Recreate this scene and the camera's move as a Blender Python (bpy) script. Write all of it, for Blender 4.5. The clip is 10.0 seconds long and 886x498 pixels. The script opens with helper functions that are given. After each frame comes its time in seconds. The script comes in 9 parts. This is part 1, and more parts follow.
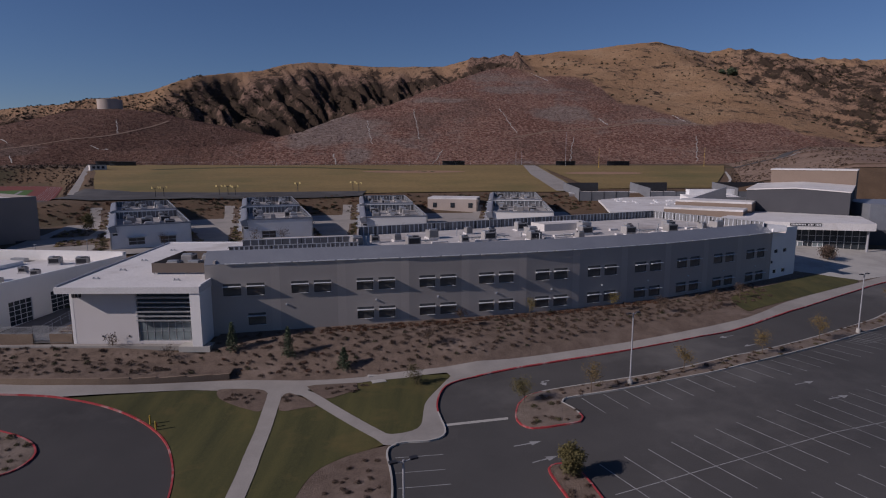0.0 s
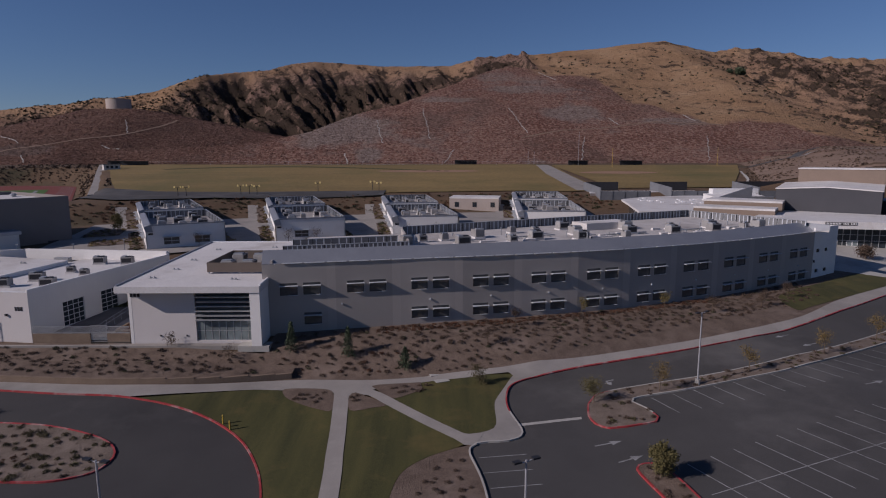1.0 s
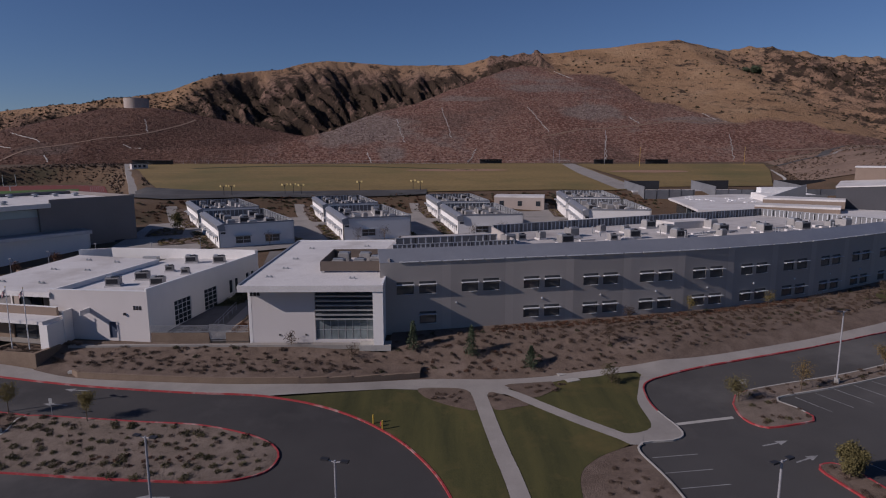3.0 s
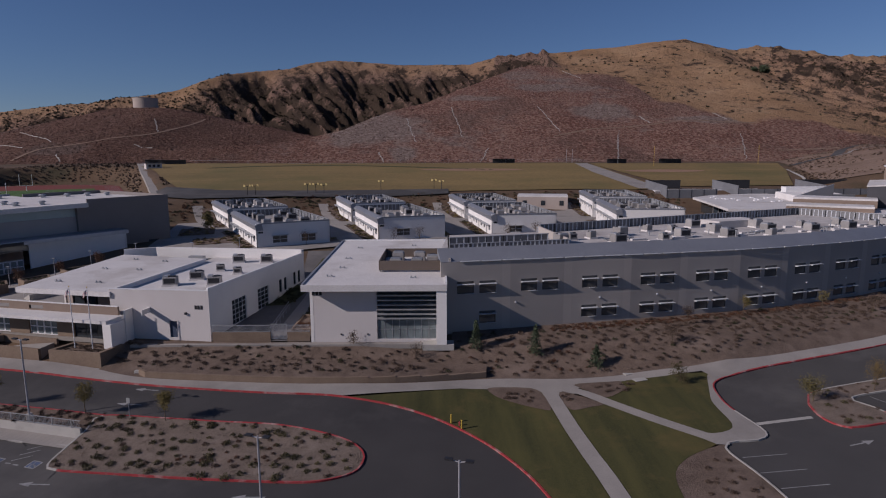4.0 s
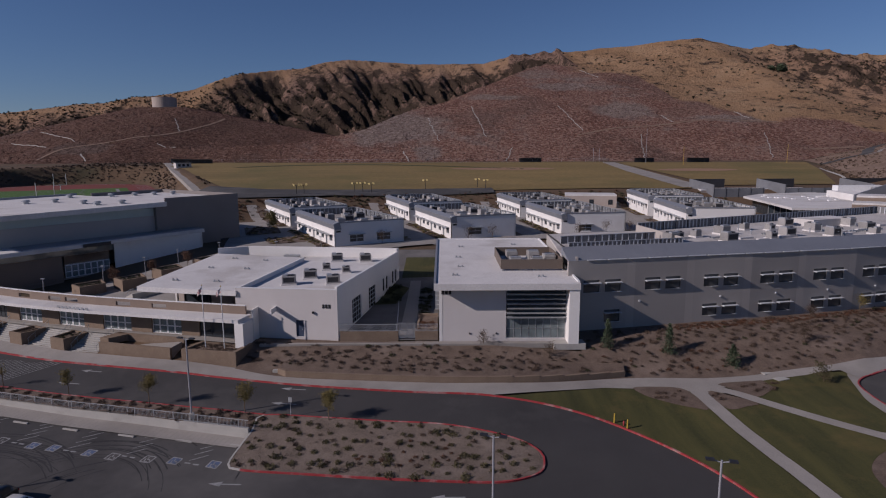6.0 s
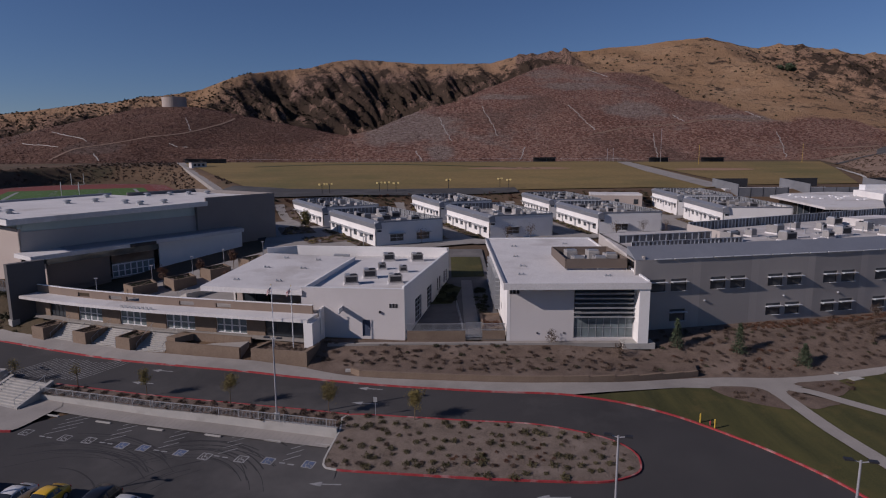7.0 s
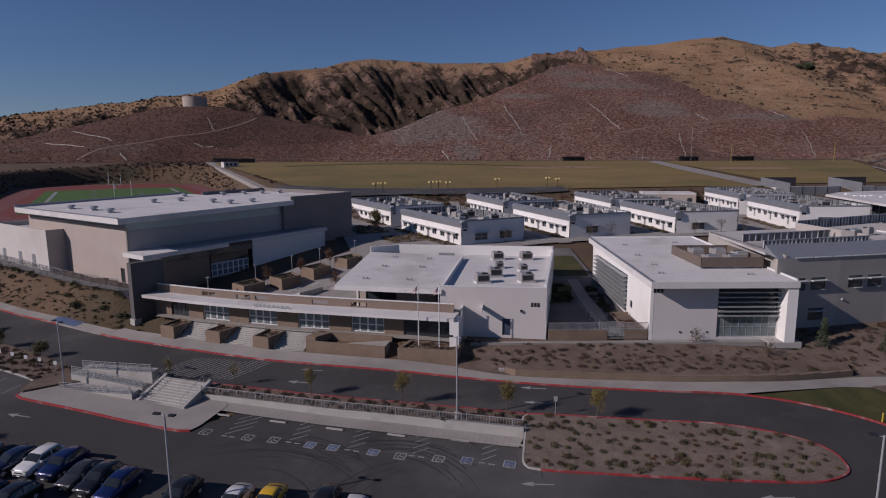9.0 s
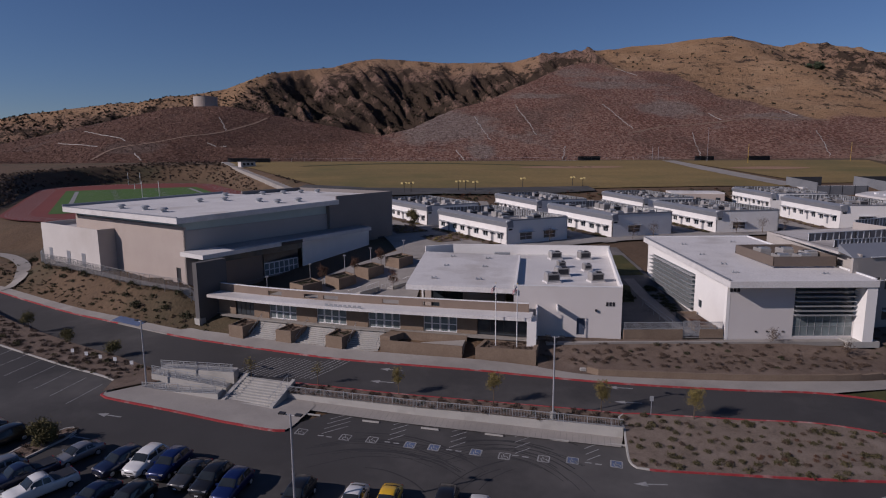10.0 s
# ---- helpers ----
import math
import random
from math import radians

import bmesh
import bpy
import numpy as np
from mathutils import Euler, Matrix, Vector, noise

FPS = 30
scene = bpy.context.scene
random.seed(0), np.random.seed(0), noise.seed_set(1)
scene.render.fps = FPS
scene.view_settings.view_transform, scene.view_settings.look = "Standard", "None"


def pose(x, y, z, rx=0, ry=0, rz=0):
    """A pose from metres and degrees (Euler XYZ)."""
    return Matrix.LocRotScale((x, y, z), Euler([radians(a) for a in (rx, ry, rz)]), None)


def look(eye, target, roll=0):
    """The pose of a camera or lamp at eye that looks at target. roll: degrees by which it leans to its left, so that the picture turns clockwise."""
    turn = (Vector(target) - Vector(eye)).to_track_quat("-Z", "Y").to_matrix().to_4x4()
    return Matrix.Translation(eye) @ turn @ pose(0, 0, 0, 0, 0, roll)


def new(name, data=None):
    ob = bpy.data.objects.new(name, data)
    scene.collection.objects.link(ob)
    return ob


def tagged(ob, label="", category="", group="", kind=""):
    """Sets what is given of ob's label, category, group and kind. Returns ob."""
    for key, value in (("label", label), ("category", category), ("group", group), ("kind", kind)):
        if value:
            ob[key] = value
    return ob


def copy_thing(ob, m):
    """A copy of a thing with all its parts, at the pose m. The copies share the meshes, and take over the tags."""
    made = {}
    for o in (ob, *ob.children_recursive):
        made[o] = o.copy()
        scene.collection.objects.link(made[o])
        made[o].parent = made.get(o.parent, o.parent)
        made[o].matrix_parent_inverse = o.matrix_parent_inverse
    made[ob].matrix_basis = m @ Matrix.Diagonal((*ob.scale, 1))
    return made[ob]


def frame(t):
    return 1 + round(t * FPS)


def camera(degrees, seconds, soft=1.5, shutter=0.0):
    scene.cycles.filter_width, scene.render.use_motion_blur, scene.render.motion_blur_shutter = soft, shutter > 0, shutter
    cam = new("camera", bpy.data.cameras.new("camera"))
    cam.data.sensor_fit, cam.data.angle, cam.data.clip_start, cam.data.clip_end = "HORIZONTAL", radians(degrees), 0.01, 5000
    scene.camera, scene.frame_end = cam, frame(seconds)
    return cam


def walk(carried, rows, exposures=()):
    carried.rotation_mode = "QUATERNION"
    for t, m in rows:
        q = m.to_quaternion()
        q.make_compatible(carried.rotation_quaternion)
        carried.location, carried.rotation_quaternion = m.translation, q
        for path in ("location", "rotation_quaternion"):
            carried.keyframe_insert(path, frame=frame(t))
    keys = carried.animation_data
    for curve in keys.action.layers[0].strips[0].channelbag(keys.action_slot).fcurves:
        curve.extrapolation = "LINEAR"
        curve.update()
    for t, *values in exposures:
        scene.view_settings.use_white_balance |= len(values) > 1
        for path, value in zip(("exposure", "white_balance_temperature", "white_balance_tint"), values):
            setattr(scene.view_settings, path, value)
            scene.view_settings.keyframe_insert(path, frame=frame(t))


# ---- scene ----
cam = camera(73.0, 10.0, 1.1)
# seconds, place in metres, yaw, pitch, roll in degrees
ROWS = [
    (0, 0.00, 0.00, 29.88, -0.310, -8.991, -0.144),
    (0.5, -3.95, 0.12, 29.86, -0.279, -9.011, -0.156),
    (1, -7.93, 0.24, 29.83, -0.248, -9.032, -0.168),
    (1.5, -11.93, 0.36, 29.81, -0.218, -9.051, -0.180),
    (2, -15.97, 0.48, 29.78, -0.187, -9.070, -0.192),
    (2.5, -20.04, 0.59, 29.76, -0.157, -9.087, -0.204),
    (4, -32.49, 0.92, 29.68, -0.065, -9.136, -0.240),
    (4.5, -36.73, 1.03, 29.66, -0.034, -9.151, -0.252),
    (5, -41.03, 1.13, 29.64, -0.004, -9.165, -0.264),
    (5.5, -45.38, 1.24, 29.61, 0.027, -9.179, -0.276),
    (7, -58.81, 1.54, 29.54, 0.119, -9.214, -0.312),
    (7.5, -63.43, 1.64, 29.51, 0.149, -9.224, -0.324),
    (8, -68.11, 1.74, 29.49, 0.180, -9.233, -0.336),
    (8.5, -72.88, 1.83, 29.46, 0.211, -9.242, -0.349),
    (9, -77.72, 1.93, 29.44, 0.241, -9.250, -0.361),
    (9.5, -82.66, 2.03, 29.41, 0.272, -9.257, -0.373),
    (10, -87.68, 2.12, 29.39, 0.303, -9.264, -0.385),
]
walk(cam, [(t, pose(x, y, z, 90 + pitch, 0, yaw) @ pose(0, 0, 0, 0, 0, roll)) for t, x, y, z, yaw, pitch, roll in ROWS],
     [(0.0, 0.13, 6150, 26), (10.0, 0.13, 6150, 26)])

# ---- light: low sun from the left behind the camera, clear sky ----
SUN_DIR = Vector((0.9373, 0.3486, -0.545)).normalized()
world = bpy.data.worlds.new("sky")
scene.world = world
world.use_nodes = True
wn = world.node_tree.nodes
sky = wn.new("ShaderNodeTexSky")
sky.sky_type = "NISHITA"
sky.sun_disc = False
sky.sun_elevation = radians(28.6)
sky.sun_rotation = math.atan2(-SUN_DIR.x, -SUN_DIR.y)
sky.altitude = 400
sky.air_density = 1.0
sky.dust_density = 0.0
sky.ozone_density = 7.0
wn["Background"].inputs["Strength"].default_value = 0.041
world.node_tree.links.new(sky.outputs["Color"], wn["Background"].inputs["Color"])
sun = new("sun", bpy.data.lights.new("sun", "SUN"))
sun.data.energy = 3.0
sun.data.angle = radians(0.5)
sun.data.color = (1.0, 0.93, 0.8)
sun.matrix_world = look((-60, -20, 80), Vector((-60, -20, 80)) + SUN_DIR)

# ---- materials ----
def tree(name, rough=0.8, metal=0.0, spec=0.3):
    m = bpy.data.materials.new(name)
    m.use_nodes = True
    b = m.node_tree.nodes["Principled BSDF"]
    b.inputs["Roughness"].default_value = rough
    b.inputs["Metallic"].default_value = metal
    b.inputs["Specular IOR Level"].default_value = spec
    return m, m.node_tree.nodes, m.node_tree.links, b


def node(nodes, kind, **values):
    n = nodes.new(kind)
    for key, value in values.items():
        n.inputs[key].default_value = value
    return n


def noise_of(nodes, links, coord, scale, detail=4.0, rough=0.55, stretch=None):
    n = node(nodes, "ShaderNodeTexNoise", Scale=scale, Detail=detail, Roughness=rough)
    if stretch:
        mp = node(nodes, "ShaderNodeMapping", Scale=stretch)
        links.new(coord, mp.inputs["Vector"])
        coord = mp.outputs["Vector"]
    links.new(coord, n.inputs["Vector"])
    return n.outputs["Fac"]


def ramp_of(nodes, links, fac, stops):
    r = nodes.new("ShaderNodeValToRGB")
    while len(r.color_ramp.elements) < len(stops):
        r.color_ramp.elements.new(0.5)
    for e, (at, c) in zip(r.color_ramp.elements, stops):
        e.position, e.color = at, (*c, 1) if len(c) == 3 else c
    links.new(fac, r.inputs["Fac"])
    return r.outputs["Color"]


def mixed(nodes, links, fac, a, b, how="MIX"):
    m = nodes.new("ShaderNodeMix")
    m.data_type, m.blend_type = "RGBA", how
    if isinstance(fac, float):
        m.inputs["Factor"].default_value = fac
    else:
        links.new(fac, m.inputs["Factor"])
    for sock, v in ((m.inputs["A"], a), (m.inputs["B"], b)):
        if isinstance(v, tuple):
            sock.default_value = (*v, 1)
        else:
            links.new(v, sock)
    return m.outputs["Result"]


def bumped(nodes, links, b, height, strength=0.3, dist=0.05):
    n = node(nodes, "ShaderNodeBump", Strength=strength, Distance=dist)
    links.new(height, n.inputs["Height"])
    links.new(n.outputs["Normal"], b.inputs["Normal"])


def surface(name, lo, hi, scale=1.0, fine=12.0, rough=0.8, metal=0.0, bump=0.2, spec=0.3, stain=None, stretch=None, dist=0.03, vary=0.0):
    """Two scales of noise between two colours, fine bump, an optional stain colour and a change from piece to piece."""
    m, n, l, b = tree(name, rough, metal, spec)
    co = n.new("ShaderNodeTexCoord").outputs["Object"]
    big = noise_of(n, l, co, scale, 5.0, 0.6, stretch)
    small = noise_of(n, l, co, fine, 3.0, 0.6)
    c = ramp_of(n, l, big, [(0.3, lo), (0.7, hi)])
    c = mixed(n, l, 0.35, c, ramp_of(n, l, small, [(0.3, tuple(v * 0.7 for v in lo)), (0.7, tuple(min(1, v * 1.2) for v in hi))]))
    if stain:
        patch = noise_of(n, l, co, scale * 0.35, 6.0, 0.65)
        c = mixed(n, l, ramp_of(n, l, patch, [(0.52, (0, 0, 0)), (0.72, (1, 1, 1))]), c, stain)
    if vary:
        r = n.new("ShaderNodeObjectInfo").outputs["Random"]
        c = mixed(n, l, 1.0, c, ramp_of(n, l, r, [(0.0, (1 - vary,) * 3), (1.0, (1.0, 1.0, 1.0))]), "MULTIPLY")
    l.new(c, b.inputs["Base Color"])
    if bump:
        bumped(n, l, b, small, bump, dist)
    return m


ASPHALT = surface("asphalt", (0.052, 0.0495, 0.049), (0.08, 0.0765, 0.075), 0.12, 30, 0.85, bump=0.25, stain=(0.125, 0.119, 0.115))
CONCRETE = surface("concrete", (0.25, 0.23, 0.213), (0.335, 0.31, 0.284), 0.3, 14, 0.85, stain=(0.22, 0.203, 0.187))
PALE_CONCRETE = surface("pale_concrete", (0.34, 0.33, 0.31), (0.43, 0.41, 0.38), 0.4, 12, 0.85, stain=(0.27, 0.26, 0.24))
LAWN = surface("lawn_grass", (0.03, 0.034, 0.012), (0.09, 0.083, 0.027), 0.5, 9, 0.9, bump=0.6, stain=(0.11, 0.086, 0.03), stretch=(1.0, 0.12, 1.0))
MULCH_PALE = surface("pale_island_soil", (0.108, 0.084, 0.067), (0.215, 0.168, 0.137), 0.6, 6, 0.95, bump=1.0, stain=(0.235, 0.188, 0.158), dist=0.12)
MULCH = surface("mulch_soil", (0.092, 0.065, 0.05), (0.185, 0.136, 0.106), 0.6, 6, 0.95, bump=1.0, stain=(0.21, 0.16, 0.13), dist=0.12)
EARTH = surface("bare_earth", (0.078, 0.05, 0.031), (0.146, 0.094, 0.057), 0.1, 2, 0.95, bump=0.9, stain=(0.062, 0.055, 0.03), dist=0.2)
ASPHALT_DARK = surface("sealed_asphalt", (0.038, 0.036, 0.0367), (0.062, 0.059, 0.059), 0.09, 30, 0.8, bump=0.25, stain=(0.112, 0.106, 0.102))
METAL_PALE = surface("pale_metal_fascia", (0.46, 0.48, 0.51), (0.56, 0.58, 0.61), 0.3, 10, 0.5, metal=0.1, bump=0.0)
FIELD = surface("dry_field_grass", (0.15, 0.108, 0.042), (0.25, 0.175, 0.068), 0.03, 0.6, 0.95, bump=0.3, stain=(0.105, 0.1, 0.034), stretch=(0.35, 1.2, 1.0))
TURF = surface("green_turf", (0.05, 0.11, 0.02), (0.07, 0.14, 0.03), 0.05, 2, 0.9, bump=0.2)
TRACK = surface("red_track", (0.16, 0.04, 0.035), (0.2, 0.055, 0.045), 0.05, 2, 0.9, bump=0.1)
RED_KERB = surface("red_kerb_paint", (0.26, 0.027, 0.03), (0.38, 0.058, 0.06), 1.5, 14, 0.6, stain=(0.4, 0.3, 0.28))
WHITE_LINE = surface("white_line_paint", (0.2, 0.2, 0.2), (0.34, 0.34, 0.34), 1.2, 14, 0.7, stain=(0.14, 0.14, 0.145))
BLUE_LINE = surface("blue_line_paint", (0.07, 0.1, 0.19), (0.1, 0.14, 0.24), 1.2, 14, 0.7, stain=(0.07, 0.075, 0.085))
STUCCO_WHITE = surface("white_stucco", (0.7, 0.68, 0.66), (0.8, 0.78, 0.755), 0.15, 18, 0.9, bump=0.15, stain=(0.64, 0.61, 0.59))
STUCCO_GREY = surface("warm_grey_stucco", (0.34, 0.312, 0.29), (0.39, 0.358, 0.332), 0.15, 18, 0.9, bump=0.15, vary=0.16)
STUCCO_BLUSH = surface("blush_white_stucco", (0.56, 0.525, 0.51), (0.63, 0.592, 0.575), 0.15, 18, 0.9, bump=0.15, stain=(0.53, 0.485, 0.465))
STUCCO_PALE = surface("pale_warm_stucco", (0.5, 0.47, 0.445), (0.57, 0.535, 0.51), 0.15, 18, 0.9, bump=0.15, stain=(0.46, 0.42, 0.39))
BLOCK_GREY = surface("brown_grey_stucco", (0.19, 0.17, 0.162), (0.225, 0.203, 0.193), 0.15, 18, 0.9, bump=0.15)
PALE_DIRT = surface("pale_dirt", (0.19, 0.125, 0.09), (0.27, 0.185, 0.14), 0.2, 3, 0.95, bump=0.4)
INFIELD = surface("infield_dirt", (0.25, 0.15, 0.095), (0.32, 0.2, 0.13), 0.1, 2, 0.95, bump=0.2)
GYM_GREY = surface("pale_grey_stucco", (0.33, 0.31, 0.3), (0.38, 0.36, 0.345), 0.15, 18, 0.9, bump=0.15)
STUCCO_DARK = surface("dark_grey_stucco", (0.09, 0.085, 0.085), (0.115, 0.11, 0.11), 0.15, 18, 0.9, bump=0.15)
CHARCOAL = surface("charcoal_stucco", (0.06, 0.06, 0.068), (0.075, 0.075, 0.083), 0.15, 18, 0.9, bump=0.15)
FLY_TAN = surface("brown_stucco", (0.2, 0.15, 0.12), (0.25, 0.19, 0.15), 0.15, 18, 0.9, bump=0.15)
STUCCO_TAN = surface("tan_stucco", (0.36, 0.3, 0.27), (0.43, 0.37, 0.33), 0.15, 18, 0.9, bump=0.15)
BROWN_BLOCK = surface("brown_block", (0.165, 0.118, 0.086), (0.24, 0.178, 0.13), 0.5, 6, 0.9, bump=0.3)
ROOF_WHITE = surface("white_roof_membrane", (0.54, 0.52, 0.51), (0.68, 0.66, 0.645), 0.2, 5, 0.75, bump=0.1, stain=(0.42, 0.385, 0.355))
ROOF_GREY = surface("dusty_roof_membrane", (0.4, 0.375, 0.355), (0.58, 0.55, 0.53), 0.3, 4, 0.8, bump=0.1, stain=(0.3, 0.268, 0.25))
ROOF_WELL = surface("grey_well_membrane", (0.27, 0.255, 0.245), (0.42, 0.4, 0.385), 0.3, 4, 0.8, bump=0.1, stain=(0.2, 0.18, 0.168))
METAL_BLUE = surface("blue_grey_metal", (0.25, 0.262, 0.29), (0.32, 0.332, 0.36), 0.3, 10, 0.45, metal=0.4, bump=0.0)
METAL_GALV = surface("galvanised_metal", (0.36, 0.37, 0.39), (0.48, 0.49, 0.5), 0.6, 12, 0.45, metal=0.5, bump=0.05)
METAL_DARK = surface("dark_metal", (0.03, 0.03, 0.035), (0.05, 0.05, 0.055), 0.6, 12, 0.5, metal=0.3, bump=0.0)
AC_PAINT = surface("grey_unit_paint", (0.3, 0.29, 0.28), (0.42, 0.4, 0.39), 1.0, 10, 0.6, metal=0.1, bump=0.05, vary=0.35)
WHITE_PAINT = surface("white_paint", (0.66, 0.66, 0.66), (0.76, 0.76, 0.76), 0.8, 10, 0.5, bump=0.0)
YELLOW_PAINT = surface("yellow_paint", (0.42, 0.28, 0.04), (0.52, 0.36, 0.06), 1.0, 10, 0.5, bump=0.0)
POLE_GREY = surface("grey_pole_paint", (0.3, 0.3, 0.32), (0.38, 0.38, 0.4), 1.0, 10, 0.5, metal=0.2, bump=0.0)
BARK = surface("bark", (0.09, 0.065, 0.045), (0.16, 0.12, 0.085), 4, 20, 0.95, bump=0.5)


def glass(name, tint=(0.02, 0.025, 0.03)):
    m, n, l, b = tree(name, 0.06, 0.0, 0.6)
    co = n.new("ShaderNodeTexCoord").outputs["Object"]
    c = ramp_of(n, l, noise_of(n, l, co, 0.4), [(0.3, tint), (0.7, tuple(v * 2.2 for v in tint))])
    l.new(c, b.inputs["Base Color"])
    return m


GLASS = glass("dark_glass")
GLASS_BLIND = glass("blind_glass", (0.06, 0.06, 0.06))
GLASS_CLEAR = glass("pale_glass", (0.05, 0.065, 0.07))
# paler base colour holds both blinds and painted-in reflections of doors and lower panes
GLASS_BRIGHT = glass("blind_reflection_glass", (0.1, 0.12, 0.125))


# ---- building helpers ----
def thing(name, m=None, label="", category="", group="", kind=""):
    ob = new(name)
    if m is not None:
        ob.matrix_world = m
    return tagged(ob, label, category, group, kind)


def mesh_of(bm, mat, name, smooth=False):
    bmesh.ops.recalc_face_normals(bm, faces=bm.faces)
    me = bpy.data.meshes.new(name)
    bm.to_mesh(me)
    bm.free()
    for m in mat if isinstance(mat, (list, tuple)) else (mat,):
        me.materials.append(m)
    if smooth:
        me.polygons.foreach_set("use_smooth", [True] * len(me.polygons))
    return me


def part(name, bm, mat, parent=None, label="", smooth=False):
    ob = new(name, mesh_of(bm, mat, name, smooth))
    if parent is not None:
        ob.parent = parent
    return tagged(ob, label)


def box(bm, x0, x1, y0, y1, z0, z1, mat=0):
    v = [bm.verts.new(p) for p in ((x0, y0, z0), (x1, y0, z0), (x1, y1, z0), (x0, y1, z0), (x0, y0, z1), (x1, y0, z1), (x1, y1, z1), (x0, y1, z1))]
    for f in ((3, 2, 1, 0), (4, 5, 6, 7), (0, 1, 5, 4), (1, 2, 6, 5), (2, 3, 7, 6), (3, 0, 4, 7)):
        bm.faces.new([v[i] for i in f]).material_index = mat
    return bm


def boxes(*rows):
    bm = bmesh.new()
    for r in rows:
        box(bm, *r)
    return bm


def prism(bm, poly, z0, z1):
    """An upright block over a plan outline; z0 and z1 are numbers or functions of (x, y)."""
    lo = z0 if callable(z0) else (lambda x, y: z0)
    hi = z1 if callable(z1) else (lambda x, y: z1)
    a = [bm.verts.new((x, y, lo(x, y))) for x, y in poly]
    b = [bm.verts.new((x, y, hi(x, y))) for x, y in poly]
    n = len(poly)
    for i in range(n):
        bm.faces.new((a[i], a[(i + 1) % n], b[(i + 1) % n], b[i]))
    bm.faces.new(b)
    bm.faces.new(a[::-1])
    return bm


def prisms(*rows):
    bm = bmesh.new()
    for r in rows:
        prism(bm, *r)
    return bm


def rod(bm, a, b, r0, r1=None, sides=8):
    a, b = Vector(a), Vector(b)
    q = (b - a).to_track_quat("Z", "Y").to_matrix()
    r1 = r0 if r1 is None else r1
    ring = [(math.cos(2 * math.pi * i / sides), math.sin(2 * math.pi * i / sides)) for i in range(sides)]
    lo = [bm.verts.new(a + q @ Vector((c * r0, s * r0, 0))) for c, s in ring]
    hi = [bm.verts.new(b + q @ Vector((c * r1, s * r1, 0))) for c, s in ring]
    for i in range(sides):
        bm.faces.new((lo[i], lo[(i + 1) % sides], hi[(i + 1) % sides], hi[i]))
    bm.faces.new(lo[::-1])
    bm.faces.new(hi)
    return bm


def curve(pts, step=1.0, closed=False):
    """A smooth run through plan points, resampled at about the step."""
    p = [Vector(q) for q in pts]
    n = len(p)
    out = []
    for i in range(n if closed else n - 1):
        if closed:
            a, b, c, d = p[i - 1], p[i], p[(i + 1) % n], p[(i + 2) % n]
        else:
            a, b, c, d = p[max(i - 1, 0)], p[i], p[i + 1], p[min(i + 2, n - 1)]
        k = max(1, round((c - b).length / step))
        for j in range(k):
            t = j / k
            out.append(0.5 * (2 * b + (c - a) * t + (2 * a - 5 * b + 4 * c - d) * t * t + (3 * b - a - 3 * c + d) * t**3))
    if not closed:
        out.append(p[-1])
    return [tuple(q) for q in out]


def offset(line, d):
    """The plan line moved d metres to its left."""
    out = []
    for i, q in enumerate(line):
        a, b = line[max(i - 1, 0)], line[min(i + 1, len(line) - 1)]
        dx, dy = b[0] - a[0], b[1] - a[1]
        n = math.hypot(dx, dy) or 1.0
        out.append((q[0] - dy / n * d, q[1] + dx / n * d))
    return out


# ---- terrain ----
PROFILE_Y = (-120, 54, 58, 62, 68, 73, 76, 80, 90, 100, 112, 134, 175)
PROFILE_Z = (0, 0.1, 0.9, 1.85, 2.05, 2.4, 2.9, 4.6, 5.0, 5.5, 6.9, 8.7, 8.9)


def campus_profile(x, y):
    """Grade across the site: a raised drive in the west, level lawns and car park in the east."""
    drive = np.interp(y, PROFILE_Y, PROFILE_Z)
    low = np.interp(x, (-45, -28, -5), (0.1, 0.45, 1.25))
    lawn = low + (1.35 - low) * np.clip((y - 60) / 8, 0, 1)
    lawn = np.maximum(lawn, lawn + 0.07 * np.clip(x - 8, 0, 30))
    lawn = np.maximum(lawn, np.interp(y, (73, 76, 80, 90, 100, 112, 134, 175), (0, 2.6, 4.6, 5.0, 5.5, 6.9, 8.7, 8.9)))
    w = np.clip((x + 46) / 20, 0, 1)
    w = w * w * (3 - 2 * w)
    return drive * (1 - w) + lawn * w


def street_bend(x):
    left = np.interp(-x, (80, 83.5, 95, 105, 120.6, 129, 143, 154.5, 175.8, 200, 235), (0, 0.3, 3.0, 5.8, 11.9, 15.8, 23.5, 30.1, 44.3, 60, 90))
    return np.where(x > 5, 0.25 * (x - 5), 0) + left


def bank_line(x):
    return np.clip(234 - 0.0024 * np.minimum(x - 10, 0) ** 2, 190, 234)


def basin(x, y):
    """Distance outside the running track's oval."""
    u = -0.5 * (x + 226.6) + 0.866 * (y - 274.8)
    v = 0.866 * (x + 226.6) + 0.5 * (y - 274.8)
    return np.hypot(np.clip(np.abs(u) - 73, 0, None), v) - 44


def mound(x, y):
    """The bare slope that rises past the ball field."""
    e = x - (165 + 0.51 * (y - 343))
    return np.minimum(0.2 * np.clip(e, 0, None), 11) * np.clip((y - 225) / 25, 0, 1)


FENCE_Y = (-9, -6.6, 3, 16, 34, 46, 55, 66)
FENCE_X = (-1.6, -2.6, -4.0, -4.4, -4.0, -3.4, 1.0, 9.0)


